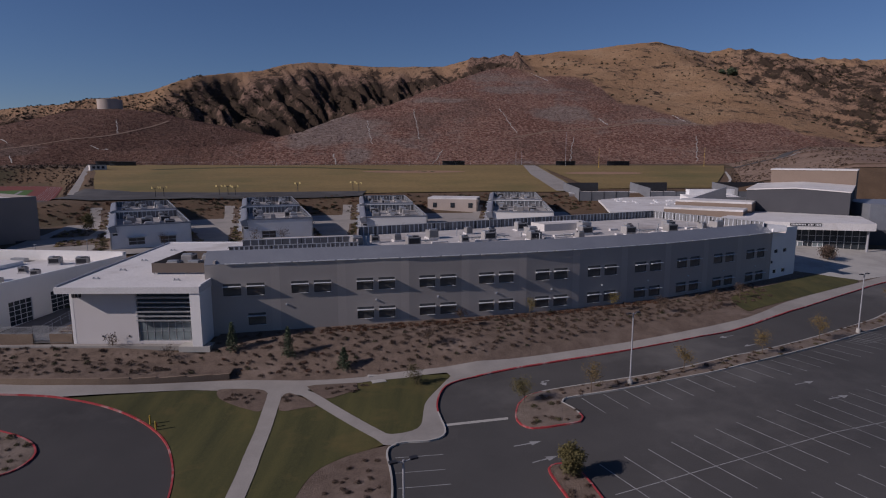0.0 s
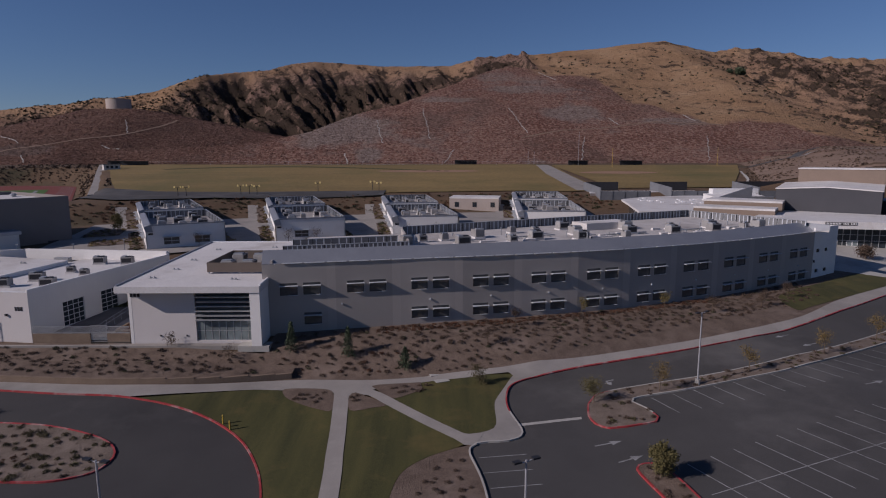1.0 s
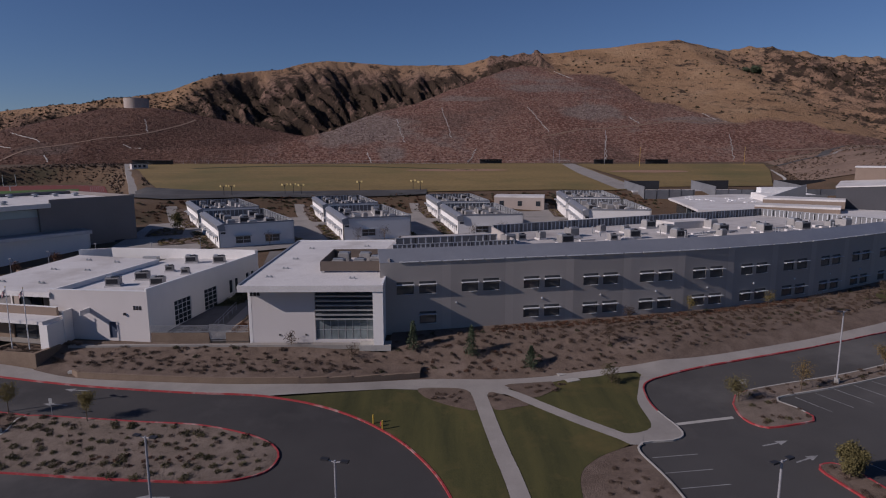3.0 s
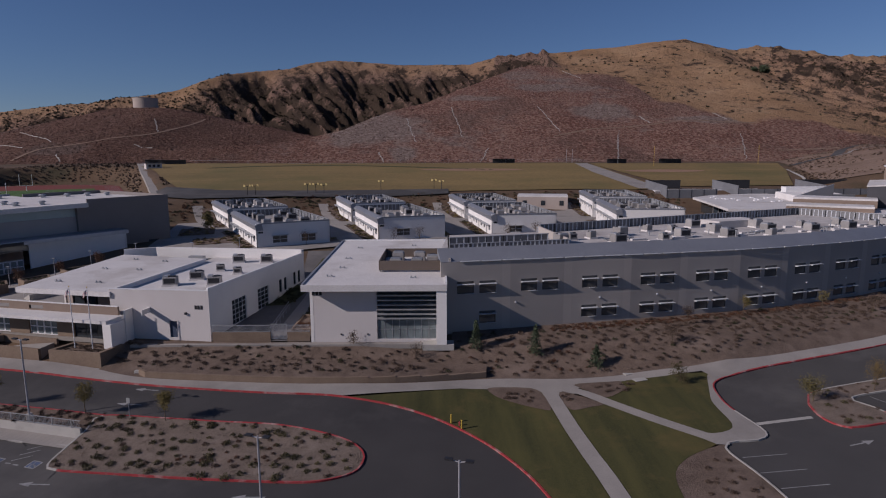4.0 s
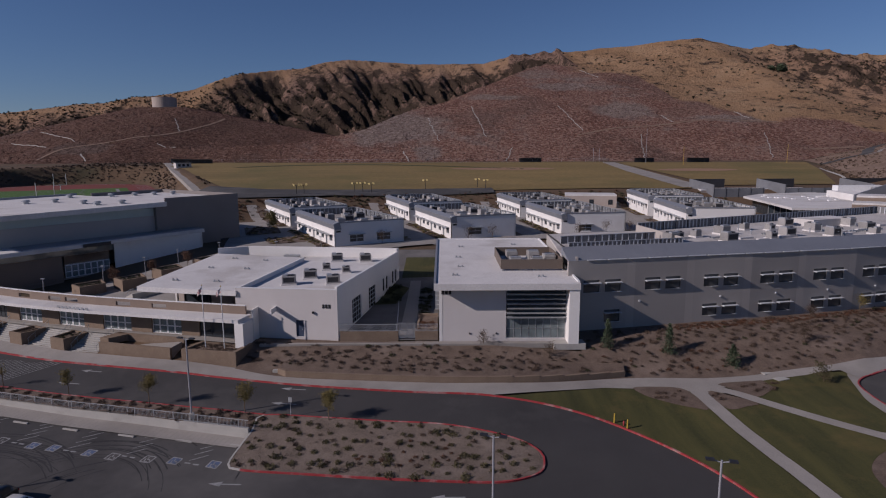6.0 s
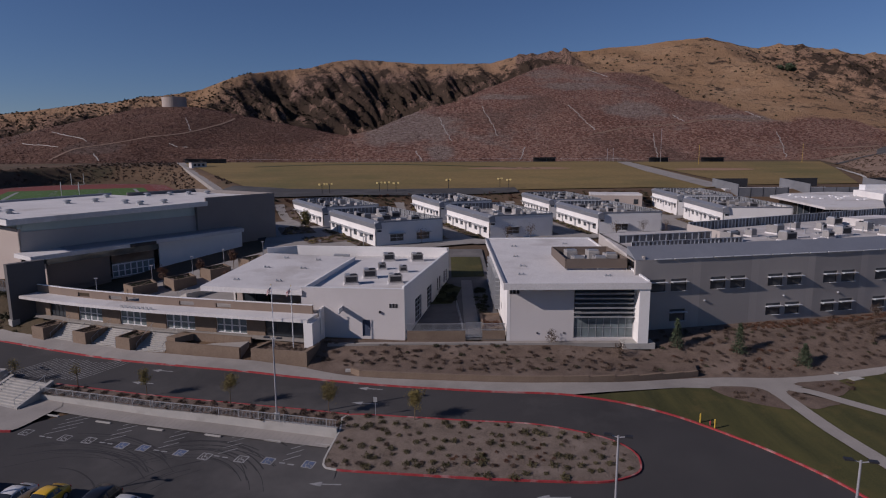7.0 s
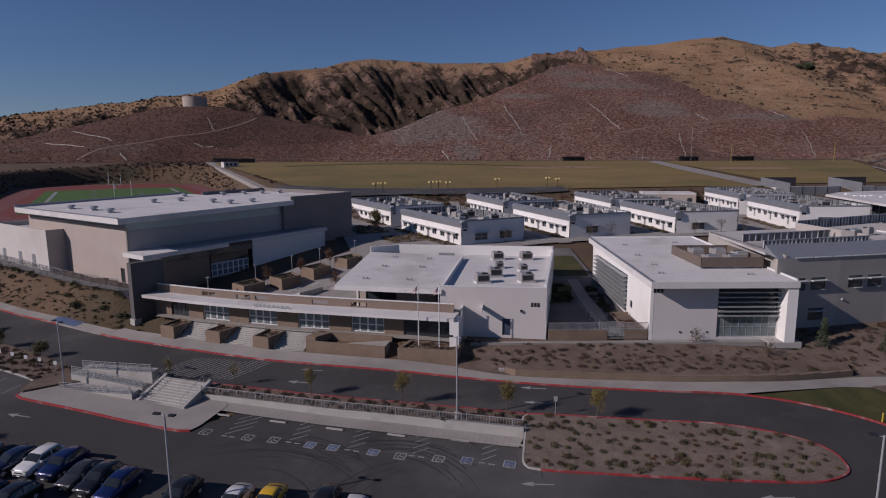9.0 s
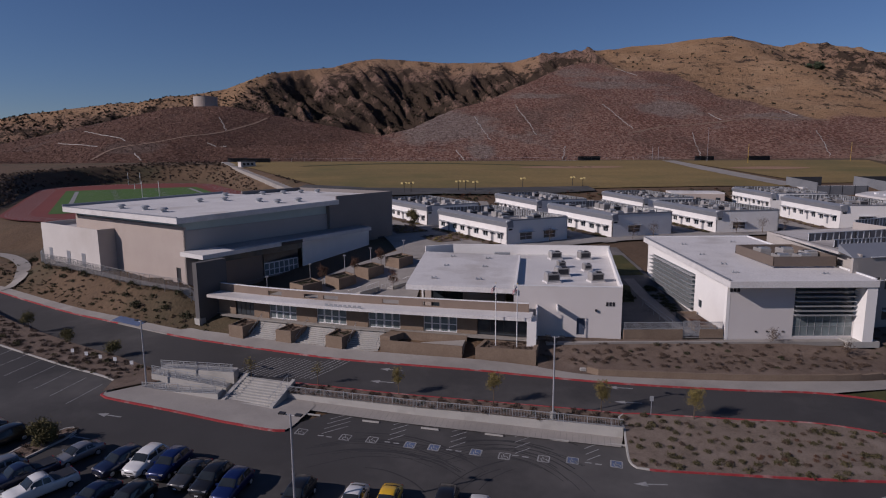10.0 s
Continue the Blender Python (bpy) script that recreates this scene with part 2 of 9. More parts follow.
def terrace(x, y):
    """The level walk beside the gymnasium and the bank below it."""
    lx = 0.568 * (x + 133.3) + 0.823 * (y - 103.0)
    ly = -0.823 * (x + 133.3) + 0.568 * (y - 103.0)
    out = np.interp(ly, FENCE_Y, FENCE_X) - lx
    on = (ly > -10) & (ly < 95) & ((lx < 2) | (ly > 48)) & (lx > -12)
    return np.where(on, 7.0 - 0.85 * np.clip(out, 0, None) - 0.8 * np.clip(-5 - ly, 0, None), -5)


def ground_z(x, y):
    """The height of the graded campus ground, roads and sports fields."""
    x, y = np.asarray(x, float), np.asarray(y, float)
    yy = y - np.clip(street_bend(x), 0, 60)
    z = (campus_profile(x, yy - 0.8) + campus_profile(x, yy + 0.8)) / 2
    b = bank_line(x)
    up = np.clip((y - b + 12) / 16, 0, 1)
    far = 14.2 + np.clip(y - b, 0, None) * (22.6 - 14.2) / (412 - b)
    z = z * (1 - up) + np.minimum(far, 22.8 + np.clip(y - 412, 0, None) * 0.02) * up
    z = np.maximum(z, terrace(x, y))
    k = np.clip((basin(x, y) - 1.5) / 11, 0, 1)
    return 10.4 * (1 - k) + z * k + mound(x, y)


def lot_z(x, y):
    """The lower car park, left of the planted island."""
    x, y = np.asarray(x, float), np.asarray(y, float)
    z = 0.1 + 0.05 * np.clip(y - 50, 0, None) + np.maximum(0, -112 - x) * 0.03
    meet = np.clip((x + 77) / 7, 0, 1) * np.clip((56 - y) / 3, 0, 1)
    return z + (ground_z(x, y) + 0.004 - z) * meet


def gz(x, y):
    return float(ground_z(x, y))


def drape(name, outline, mat, lift=0.0, height=ground_z, grid=2.0, parent=None, smooth=True, label="", kind="", category=""):
    """A sheet over a closed plan outline, laid on the ground."""
    from mathutils.geometry import delaunay_2d_cdt
    fine = []
    for a, b in zip(outline, list(outline[1:]) + [outline[0]]):
        n = max(1, int(math.hypot(b[0] - a[0], b[1] - a[1]) / max(1.0, grid)))
        fine += [(a[0] + (b[0] - a[0]) * i / n, a[1] + (b[1] - a[1]) * i / n) for i in range(n)]
    outline = fine
    xs, ys = [p[0] for p in outline], [p[1] for p in outline]
    pts = [Vector(p) for p in outline]
    edges = [(i, (i + 1) % len(pts)) for i in range(len(pts))]
    gx, gy = np.meshgrid(np.arange(min(xs) + 0.37, max(xs), grid), np.arange(min(ys) + 0.41, max(ys), grid))
    gx, gy = gx.ravel(), gy.ravel()
    ok = np.zeros(len(gx), bool)
    px, py = np.array(xs), np.array(ys)
    for i in range(len(px)):
        j = i - 1
        cross = (py[i] > gy) != (py[j] > gy)
        with np.errstate(divide="ignore", invalid="ignore"):
            hit = gx < (px[j] - px[i]) * (gy - py[i]) / (py[j] - py[i]) + px[i]
        ok ^= cross & hit
    pts += [Vector((float(a), float(b))) for a, b in zip(gx[ok], gy[ok])]
    v, _, f, *_ = delaunay_2d_cdt(pts, edges, [], 1, 1e-4)
    z = height(np.array([p.x for p in v]), np.array([p.y for p in v])) + lift
    me = bpy.data.meshes.new(name)
    me.from_pydata([(p.x, p.y, float(q)) for p, q in zip(v, z)], [], f)
    me.materials.append(mat)
    if smooth:
        me.polygons.foreach_set("use_smooth", [True] * len(me.polygons))
    ob = new(name, me)
    if parent is not None:
        ob.parent = parent
    return tagged(ob, label, category, "", kind)


def ribbon(bm, line, half, lift, height=ground_z, thick=0.0):
    """A flat strip along a plan line; with a thickness it stands as a low block."""
    a, b = offset(line, half), offset(line, -half)
    za = height(np.array([p[0] for p in a]), np.array([p[1] for p in a])) + lift
    zb = height(np.array([p[0] for p in b]), np.array([p[1] for p in b])) + lift
    rows = []
    for i in range(len(line)):
        row = [bm.verts.new((*a[i], za[i])), bm.verts.new((*b[i], zb[i]))]
        if thick:
            row += [bm.verts.new((*b[i], zb[i] - thick)), bm.verts.new((*a[i], za[i] - thick))]
        rows.append(row)
    for r, s in zip(rows, rows[1:]):
        n = len(r)
        for k in range(n if thick else 1):
            bm.faces.new((r[k], r[(k + 1) % n], s[(k + 1) % n], s[k]))
    if thick:
        bm.faces.new(rows[0])
        bm.faces.new(rows[-1][::-1])
    return bm


SKYLINE = [(-900, 50), (-626, 72), (-579, 79), (-531, 84), (-488, 89), (-456, 90), (-422, 97), (-403, 98), (-381, 102), (-358, 107), (-326, 121), (-309, 129), (-273, 137), (-238, 142), (-206, 152), (-179, 156), (-149, 155.5), (-114, 152.5), (-81, 150),
           (-31, 150), (5, 149.5), (41, 158), (66, 161), (89, 159.5), (109, 159.5), (165, 166.5), (214, 170), (246, 175), (294, 179.5), (327, 172), (356, 165), (391, 169), (420, 170), (440, 164), (469, 161), (526, 154), (554, 158), (579, 154), (607, 157), (700, 160), (900, 140)]
# the plan line of the crest, and the upper edge of the graded slope: smoothed for its form, and as it is cleared
CREST_X, CREST_Y = (-420, -330, -270, -150, 0, 100, 300), (740, 770, 820, 868, 856, 835, 840)
CAP_X = (-600, -420, -188, -150, -114, -80, -49, -25, 4, 24, 56, 78, 100)
CAP_Z = (30, 32, 36, 40, 48, 67, 76, 88, 102, 112, 127, 131, 128)
SLOPE_X, SLOPE_Y = (40, 78, 140, 200, 280, 330, 420, 700), (712, 712, 640, 552, 516, 452, 440, 440)
CLEAR_X, CLEAR_Y = (40, 78, 101, 124, 166, 170, 186, 196, 212, 220, 282, 294, 317, 332, 420), (718, 718, 684, 690, 682, 580, 572, 549, 536, 519, 520, 495, 475, 449, 440)


def fold(x, y, size, octaves=3, seed=0.0):
    """Ridged noise, 0 to 1, on arrays."""
    out = np.empty(len(x))
    for i, (a, b) in enumerate(zip(x, y)):
        out[i] = noise.fractal((a / size, b / size, seed), 1.0, 2.0, octaves)
    return out


def hill_forms(x, y):
    """Heights of the hills, how far the graded slope reaches, how deep the gullies are and how bare the rock is."""
    crest = np.interp(x, [p[0] for p in SKYLINE], [p[1] for p in SKYLINE])
    ridge = np.interp(x, CREST_X, CREST_Y)
    back = np.clip(y - ridge, 0, None)
    down = np.clip(ridge - y, 0, None)
    steep = np.interp(x, (-420, -330, -250, 90), (0.5, 0.6, 0.56, 0.62))
    warp, bend, rough = fold(x, y, 150, 2, 3.0), fold(x, y, 46, 2, 4.0), fold(x, y, 19, 4, 9.0)
    run = np.clip(down / 185, 0, 1)
    rock = np.interp(x, (-640, -420, -365, -335, -305, 60, 105, 300, 360, 420, 600), (0.8, 0.8, 0.3, 0.12, 1, 1, 0.06, 0.06, 0.4, 0.75, 0.75))
    # spurs with a broad western and a steep eastern side, split by lesser gullies
    f = ((x - 0.5 * down) / 54 + 0.75 * warp + 0.3 * bend) % 1.0
    big = np.where(f < 0.58, f / 0.58, (1 - f) / 0.42)
    f = ((x - 0.6 * down) / 13 + 1.1 * warp - 0.35 * bend) % 1.0
    fine = np.where(f < 0.55, f / 0.55, (1 - f) / 0.45)
    size = np.clip(0.85 + 0.9 * fold(x, y, 95, 2, 12.0), 0.3, 1.4)
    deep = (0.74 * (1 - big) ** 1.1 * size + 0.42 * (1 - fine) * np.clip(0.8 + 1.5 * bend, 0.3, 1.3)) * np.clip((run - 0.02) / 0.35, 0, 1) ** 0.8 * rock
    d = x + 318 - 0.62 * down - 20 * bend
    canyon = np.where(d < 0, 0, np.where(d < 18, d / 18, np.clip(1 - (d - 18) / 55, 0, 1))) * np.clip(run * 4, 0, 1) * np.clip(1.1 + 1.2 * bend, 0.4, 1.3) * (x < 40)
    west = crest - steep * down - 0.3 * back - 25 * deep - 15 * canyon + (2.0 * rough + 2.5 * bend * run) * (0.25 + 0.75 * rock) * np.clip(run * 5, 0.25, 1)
    # the canyon's western side and floor count as deep, which colours them darker
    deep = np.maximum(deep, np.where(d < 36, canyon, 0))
    left = np.clip(40 - x, 0, None)
    plane = 23 + 0.36 * (y - 428)
    spur = plane - 0.02 * left
    cap = np.interp(x, CAP_X, CAP_Z)
    past = np.clip(spur - cap, 0, None) * (x < 100)
    uneven = 1.6 * fold(x, y, 70, 2, 5.0) + 0.5 * fold(x, y, 14, 2, 6.0)
    spur = spur - 1.5 * past + uneven
    # grassy hill to the east: a soft slope from the cleared edge up to the crest
    foot = np.interp(x, SLOPE_X, SLOPE_Y)
    g = np.clip((y - foot) / np.maximum(ridge - foot, 1), 0, 1)
    zf = 23 + 0.36 * (foot - 428)
    vale = np.sin((x + 0.8 * down) / 34 + 3.0 * warp)
    east = np.where(y < foot, plane + uneven, zf + (crest - zf) * (0.82 * g + 0.18 * g * g) + 4 * g * (1 - g) * (5.5 * warp + 2.2 * vale + 3.0 * bend) + rough * (0.5 + 5.5 * rock) * np.clip(3 * g, 0, 1)) - 0.3 * back
    east = east - 20 * deep * np.clip(3 * g, 0, 1) * (x > 340)
    tank = np.minimum(73.5, 23 + 0.31 * (y - 428)) - 0.2 * np.clip(np.abs(x + 322) - 25, 0, None) - 0.45 * np.clip(y - 640, 0, None)
    tank = tank + 0.8 * fold(x, y, 60, 2, 7.0)
    low = 22.9 + 0.02 * (y - 428) + mound(x, y)
    graded = np.maximum(np.maximum(spur, tank), low)
    over = np.clip((x - 82) / 40, 0, 1)
    over = over * over * (3 - 2 * over)
    h = np.maximum(np.maximum(graded, west) * (1 - over) + east * over, low)
    bluff = np.clip((plane - 128 + 6 * fold(x, y, 18, 2, 8.0)) / 6, 0, 1) * (np.abs(x - 74) < 36) * (y < ridge + 6)
    h = h + bluff * 4 * fold(x, y, 13, 3, 10.0)
    edge = 5 * fold(x, y, 22, 3, 11.0)
    mask = np.clip((graded - west + edge) / 5 + 0.5, 0, 1) * (1 - bluff)
    mask = mask * (1 - over) + over * np.clip((np.interp(x, CLEAR_X, CLEAR_Y) - y + 2 * edge) / 8 + 0.5, 0, 1)
    return h, mask, deep * (1 - mask), np.maximum(rock * np.clip(run * 5, 0.3, 1), bluff)


def grid_mesh(name, xs, ys, height, mat):
    gx, gy = np.meshgrid(xs, ys)
    z = height(gx.ravel(), gy.ravel())
    nx, ny = len(xs), len(ys)
    idx = np.arange(nx * ny).reshape(ny, nx)
    faces = np.stack([idx[:-1, :-1], idx[:-1, 1:], idx[1:, 1:], idx[1:, :-1]], -1).reshape(-1, 4)
    me = bpy.data.meshes.new(name)
    me.from_pydata(np.stack([gx.ravel(), gy.ravel(), z], 1).tolist(), [], faces.tolist())
    me.materials.append(mat)
    me.polygons.foreach_set("use_smooth", [True] * len(me.polygons))
    return new(name, me), me


def hill_material():
    m, n, l, b = tree("hill_ground", 0.95, 0, 0.1)
    co = n.new("ShaderNodeTexCoord").outputs["Object"]
    at = n.new("ShaderNodeAttribute")
    at.attribute_name = "graded"
    gl = n.new("ShaderNodeAttribute")
    gl.attribute_name = "gully"
    rk = n.new("ShaderNodeAttribute")
    rk.attribute_name = "rocky"
    # dry grass, bare rock on the cliffs, dark brush colour that spreads with gully depth
    mid = noise_of(n, l, co, 0.02, 7, 0.68)
    grass = ramp_of(n, l, mid, [(0.3, (0.26, 0.155, 0.085)), (0.5, (0.335, 0.208, 0.117)), (0.7, (0.4, 0.266, 0.16))])
    stone = ramp_of(n, l, noise_of(n, l, co, 0.05, 7, 0.7), [(0.3, (0.14, 0.088, 0.07)), (0.5, (0.27, 0.172, 0.13)), (0.7, (0.38, 0.258, 0.195))])
    base = mixed(n, l, rk.outputs["Fac"], grass, stone)
    brush = noise_of(n, l, co, 0.05, 9, 0.72)

    def shifted(fac, amount, source):
        add = n.new("ShaderNodeMath")
        add.operation = "MULTIPLY_ADD"
        l.new(fac, add.inputs[0])
        add.inputs[1].default_value = amount
        l.new(source, add.inputs[2])
        return add.outputs[0]

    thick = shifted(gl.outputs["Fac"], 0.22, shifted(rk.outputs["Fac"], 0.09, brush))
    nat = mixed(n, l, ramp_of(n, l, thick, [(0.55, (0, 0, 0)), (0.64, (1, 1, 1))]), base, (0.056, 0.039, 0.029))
    dots = noise_of(n, l, co, 0.3, 5, 0.65)
    nat = mixed(n, l, ramp_of(n, l, shifted(rk.outputs["Fac"], 0.11, dots), [(0.64, (0, 0, 0)), (0.7, (0.85, 0.85, 0.85))]), nat, (0.055, 0.04, 0.027))
    # graded slope: reddish bushes in level rows on paler soil, bare greyish patches
    mp = node(n, "ShaderNodeMapping", Scale=(0.36, 0.36, 0.85))
    l.new(co, mp.inputs["Vector"])
    cell = node(n, "ShaderNodeTexVoronoi", Scale=1.0, Randomness=0.8)
    l.new(mp.outputs["Vector"], cell.inputs["Vector"])
    rows = noise_of(n, l, co, 0.45, 5, 0.7, (0.75, 0.75, 1.5))
    soil = ramp_of(n, l, rows, [(0.34, (0.175, 0.098, 0.074)), (0.5, (0.25, 0.147, 0.112)), (0.68, (0.35, 0.238, 0.193))])
    bush = ramp_of(n, l, noise_of(n, l, co, 0.9, 3, 0.6), [(0.35, (0.075, 0.033, 0.024)), (0.7, (0.2, 0.09, 0.067))])
    cover = noise_of(n, l, co, 0.02, 6, 0.66)
    spread = shifted(cover, -0.75, cell.outputs["Distance"])
    red = mixed(n, l, ramp_of(n, l, spread, [(0.0, (0.9, 0.9, 0.9)), (0.17, (0, 0, 0))]), soil, bush)
    tone = noise_of(n, l, co, 0.014, 6, 0.65)
    red = mixed(n, l, ramp_of(n, l, tone, [(0.34, (0.6, 0.6, 0.6)), (0.5, (0, 0, 0))]), red, ramp_of(n, l, rows, [(0.36, (0.065, 0.046, 0.038)), (0.66, (0.16, 0.112, 0.092))]))
    bare = noise_of(n, l, co, 0.013, 7, 0.7)
    br = n.new("ShaderNodeAttribute")
    br.attribute_name = "bare"
    red = mixed(n, l, ramp_of(n, l, shifted(br.outputs["Fac"], 0.3, bare), [(0.57, (0, 0, 0)), (0.68, (0.8, 0.8, 0.8))]), red, ramp_of(n, l, rows, [(0.36, (0.13, 0.1, 0.088)), (0.66, (0.31, 0.255, 0.225))]))
    speck = noise_of(n, l, co, 0.5, 4, 0.65, (0.7, 0.7, 1.4))
    red = mixed(n, l, ramp_of(n, l, speck, [(0.62, (0, 0, 0)), (0.72, (0.5, 0.5, 0.5))]), red, (0.34, 0.265, 0.23))
    # thicker, darker growth on the lower western slope
    sep = n.new("ShaderNodeSeparateXYZ")
    l.new(co, sep.inputs[0])
    west = n.new("ShaderNodeMapRange")
    west.inputs["From Min"].default_value, west.inputs["From Max"].default_value = -190, -120
    west.inputs["To Min"].default_value, west.inputs["To Max"].default_value = 0.62, 0.0
    l.new(sep.outputs["X"], west.inputs["Value"])
    red = mixed(n, l, west.outputs[0], red, ramp_of(n, l, rows, [(0.36, (0.045, 0.026, 0.019)), (0.68, (0.13, 0.075, 0.056))]))
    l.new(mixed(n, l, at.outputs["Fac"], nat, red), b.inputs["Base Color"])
    bumped(n, l, b, noise_of(n, l, co, 0.25, 8, 0.75), 1.0, 3.0)
    return m


HILL = hill_material()
hill, me = grid_mesh("hills", np.concatenate([np.arange(-1000, -480, 8.0), np.arange(-480, 620, 2.6), np.arange(620, 1001, 8.0)]), np.concatenate([np.arange(424, 915, 3.0), np.arange(915, 1500, 30)]), lambda x, y: hill_forms(x, y)[0], HILL)
co = np.empty(len(me.vertices) * 3)
me.vertices.foreach_get("co", co)
co = co.reshape(-1, 3)
_, graded, gully, rocky = hill_forms(co[:, 0], co[:, 1])
me.attributes.new("graded", "FLOAT", "POINT").data.foreach_set("value", graded.astype(np.float32))
me.attributes.new("rocky", "FLOAT", "POINT").data.foreach_set("value", rocky.astype(np.float32))
bare = np.zeros(len(co))
for bx, by, rx, ry in ((-88, 515, 34, 36), (-60, 450, 10, 16), (-326, 462, 26, 14), (55, 625, 42, 16), (105, 545, 22, 20), (190, 520, 30, 8), (0, 590, 40, 10), (-300, 600, 26, 14)):
    bare = np.maximum(bare, np.exp(-(((co[:, 0] - bx) / rx) ** 2) - ((co[:, 1] - by) / ry) ** 2))
me.attributes.new("bare", "FLOAT", "POINT").data.foreach_set("value", bare.astype(np.float32))
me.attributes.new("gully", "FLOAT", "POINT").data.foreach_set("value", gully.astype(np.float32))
tagged(hill, "dry brown hills with gullies and a reddish graded slope", "hill", "", "structure")


def sheet_z(x, y):
    wall = 60.1 - (x + 69.7) * 0.272
    low = (x < -69.5) & (y < wall + 0.5)
    return np.where(low, np.minimum(ground_z(x, y), lot_z(x, y)), ground_z(x, y)) - 0.22


ground, _ = grid_mesh("ground", np.concatenate([np.arange(-1000, -340, 40.0), np.arange(-340, 260, 2.5), np.arange(260, 1001, 20.0)]),
                      np.concatenate([np.arange(-400, 20, 30.0), np.arange(20, 140, 2.0), np.arange(140, 431, 5.0)]), sheet_z, EARTH)
tagged(ground, "brown sloping earth under the whole campus", "ground", "", "structure")

# ---- roads, walks, lawns ----
KERB_N = curve([(-235, 165), (-200, 134), (-175.8, 117.1), (-154.5, 102.9), (-142.9, 96.3), (-129.1, 88.6), (-120.6, 84.7), (-105, 78.6), (-95, 75.8), (-83.5, 73.1), (-76.8, 71.4), (-67.09, 69.32), (-54.64, 67.48),
                (-46.84, 66.78), (-42.51, 65.85), (-38.84, 64.87), (-34.99, 63.31), (-31.31, 61.06), (-28.29, 57.96), (-25.46, 53.08), (-23.73, 48.67), (-22.73, 44.19), (-21.73, 37.26), (-22, 20)])
KERB_R = curve([(-3.6, 20), (-4.06, 46.14), (-5.08, 55.18), (-1.15, 56.65), (0.25, 57.65), (0.5, 59.28), (0.07, 61.54), (-0.36, 64.33), (-0.18, 67.57), (0.72, 70.82), (2.83, 72.92), (5.5, 74.19), (9.32, 75.62), (17.16, 77.9), (28.12, 81.05), (39.28, 84.65), (48.7, 89.35), (58.6, 94.9), (73.8, 105), (90, 115), (130, 135)])
WALL_LINE = [(-106.4, 68.1), (-98.4, 65.9), (-91.1, 63.9), (-83.2, 62.1), (-75.7, 60.3), (-69.9, 58.9)]
ROAD_S = curve([(-232, 150), (-185, 113), (-158.3, 94.3), (-143.7, 85.5), (-132.5, 79.8), (-123.52, 75.05), (-112.48, 72.15), (-105.84, 70.46), (-93.34, 67.03), (-80.62, 64.22), (-69.08, 61.9)])
LOT_N = curve([(-215, 118), (-165, 90), (-150.5, 82.7), (-138.8, 76.9), (-128.8, 72.2), (-127.9, 68.5)])

drape("road", KERB_N + [(-69, 20), (-69.2, 62.9)] + ROAD_S[::-1][1:], ASPHALT_DARK, label="dark asphalt drive with painted arrows", category="road", kind="structure")
drape("lower_car_park", [(-215, 118)] + LOT_N[1:] + [(-105.5, 61), (-99.8, 65.4), (-87.2, 62.0), (-75.6, 59.3), (-70.6, 58.2), (-69, 54), (-69, 20), (-215, 20)], ASPHALT_DARK, 0.0, lot_z, label="dark asphalt car park with tyre marks", category="car park", kind="structure")
drape("upper_car_park", KERB_R + [(130, 20)], ASPHALT, label="dark asphalt car park with white stall lines", category="car park", kind="structure")

WALK_BACK = curve([(-76.5, 73.8), (-69.3, 71.4), (-57.99, 70.14), (-47.77, 69.53), (-38.23, 70.14), (-26.97, 72.77), (-16.25, 72.79), (-6.97, 74.37), (2.15, 75.72), (9.28, 77.19), (17.4, 79.53), (27.83, 82.81), (40.39, 87.37), (49.9, 91.7), (60.6, 100.0), (79.5, 111.6), (100, 124)])
i0 = min(range(len(KERB_N)), key=lambda i: abs(KERB_N[i][0] + 76.5))
i1 = min(range(len(KERB_N)), key=lambda i: abs(KERB_N[i][0] + 43))
j0 = min(range(len(KERB_R)), key=lambda i: abs(KERB_R[i][1] - 72.6) + (KERB_R[i][0] < 1) * 9)
LIFT = 0.15
drape("pavement", KERB_N[i0:i1] + [(-30.44, 69.54), (-20.78, 69.4), (-15.68, 69.79), (-9.03, 72.3), (-2.44, 74.07), (0.82, 74.49)] + KERB_R[j0:] + [(128, 138)] + WALK_BACK[::-1], CONCRETE, LIFT, grid=1.5,
      label="pale concrete pavement behind a red kerb", category="pavement", kind="structure")
k0 = min(range(len(KERB_R)), key=lambda i: (KERB_R[i][0] + 5) ** 2 + (KERB_R[i][1] - 56.7) ** 2)
inner = curve([(1.66, 74.3), (1.09, 73.42), (-0.44, 69.4), (-1.63, 66.13), (-1.88, 63.82), (-2.05, 60.28), (-2.97, 58.77), (-5.05, 58.02), (-6.62, 58.76)])
drape("pavement", KERB_R[k0 : j0 + 1] + inner + [(-6.62, 57.14)], CONCRETE, LIFT, grid=1.0, label="concrete pavement curving round a kerb corner", category="pavement", kind="structure")
PATH_A = [(-19.98, 69.79), (-18.96, 60.81), (-18.33, 54.71), (-17.56, 47.24), (-15.6, 20)]
PATH_B = [(-17.83, 69.79), (-15.74, 68.14), (-13.47, 65.68), (-10.0, 61.9), (-5.26, 56.67)]
bm = ribbon(bmesh.new(), curve(PATH_A), 0.85, LIFT + 0.02)
tagged(part("footpath", bm, CONCRETE), "narrow concrete path through the lawn", "path", "", "structure")
bm = ribbon(bmesh.new(), curve(PATH_B), 0.75, LIFT + 0.03)
tagged(part("footpath", bm, CONCRETE), "narrow concrete path crossing between lawns", "path", "", "structure")
a_left, a_right = offset(curve(PATH_A), -0.85), offset(curve(PATH_A), 0.85)
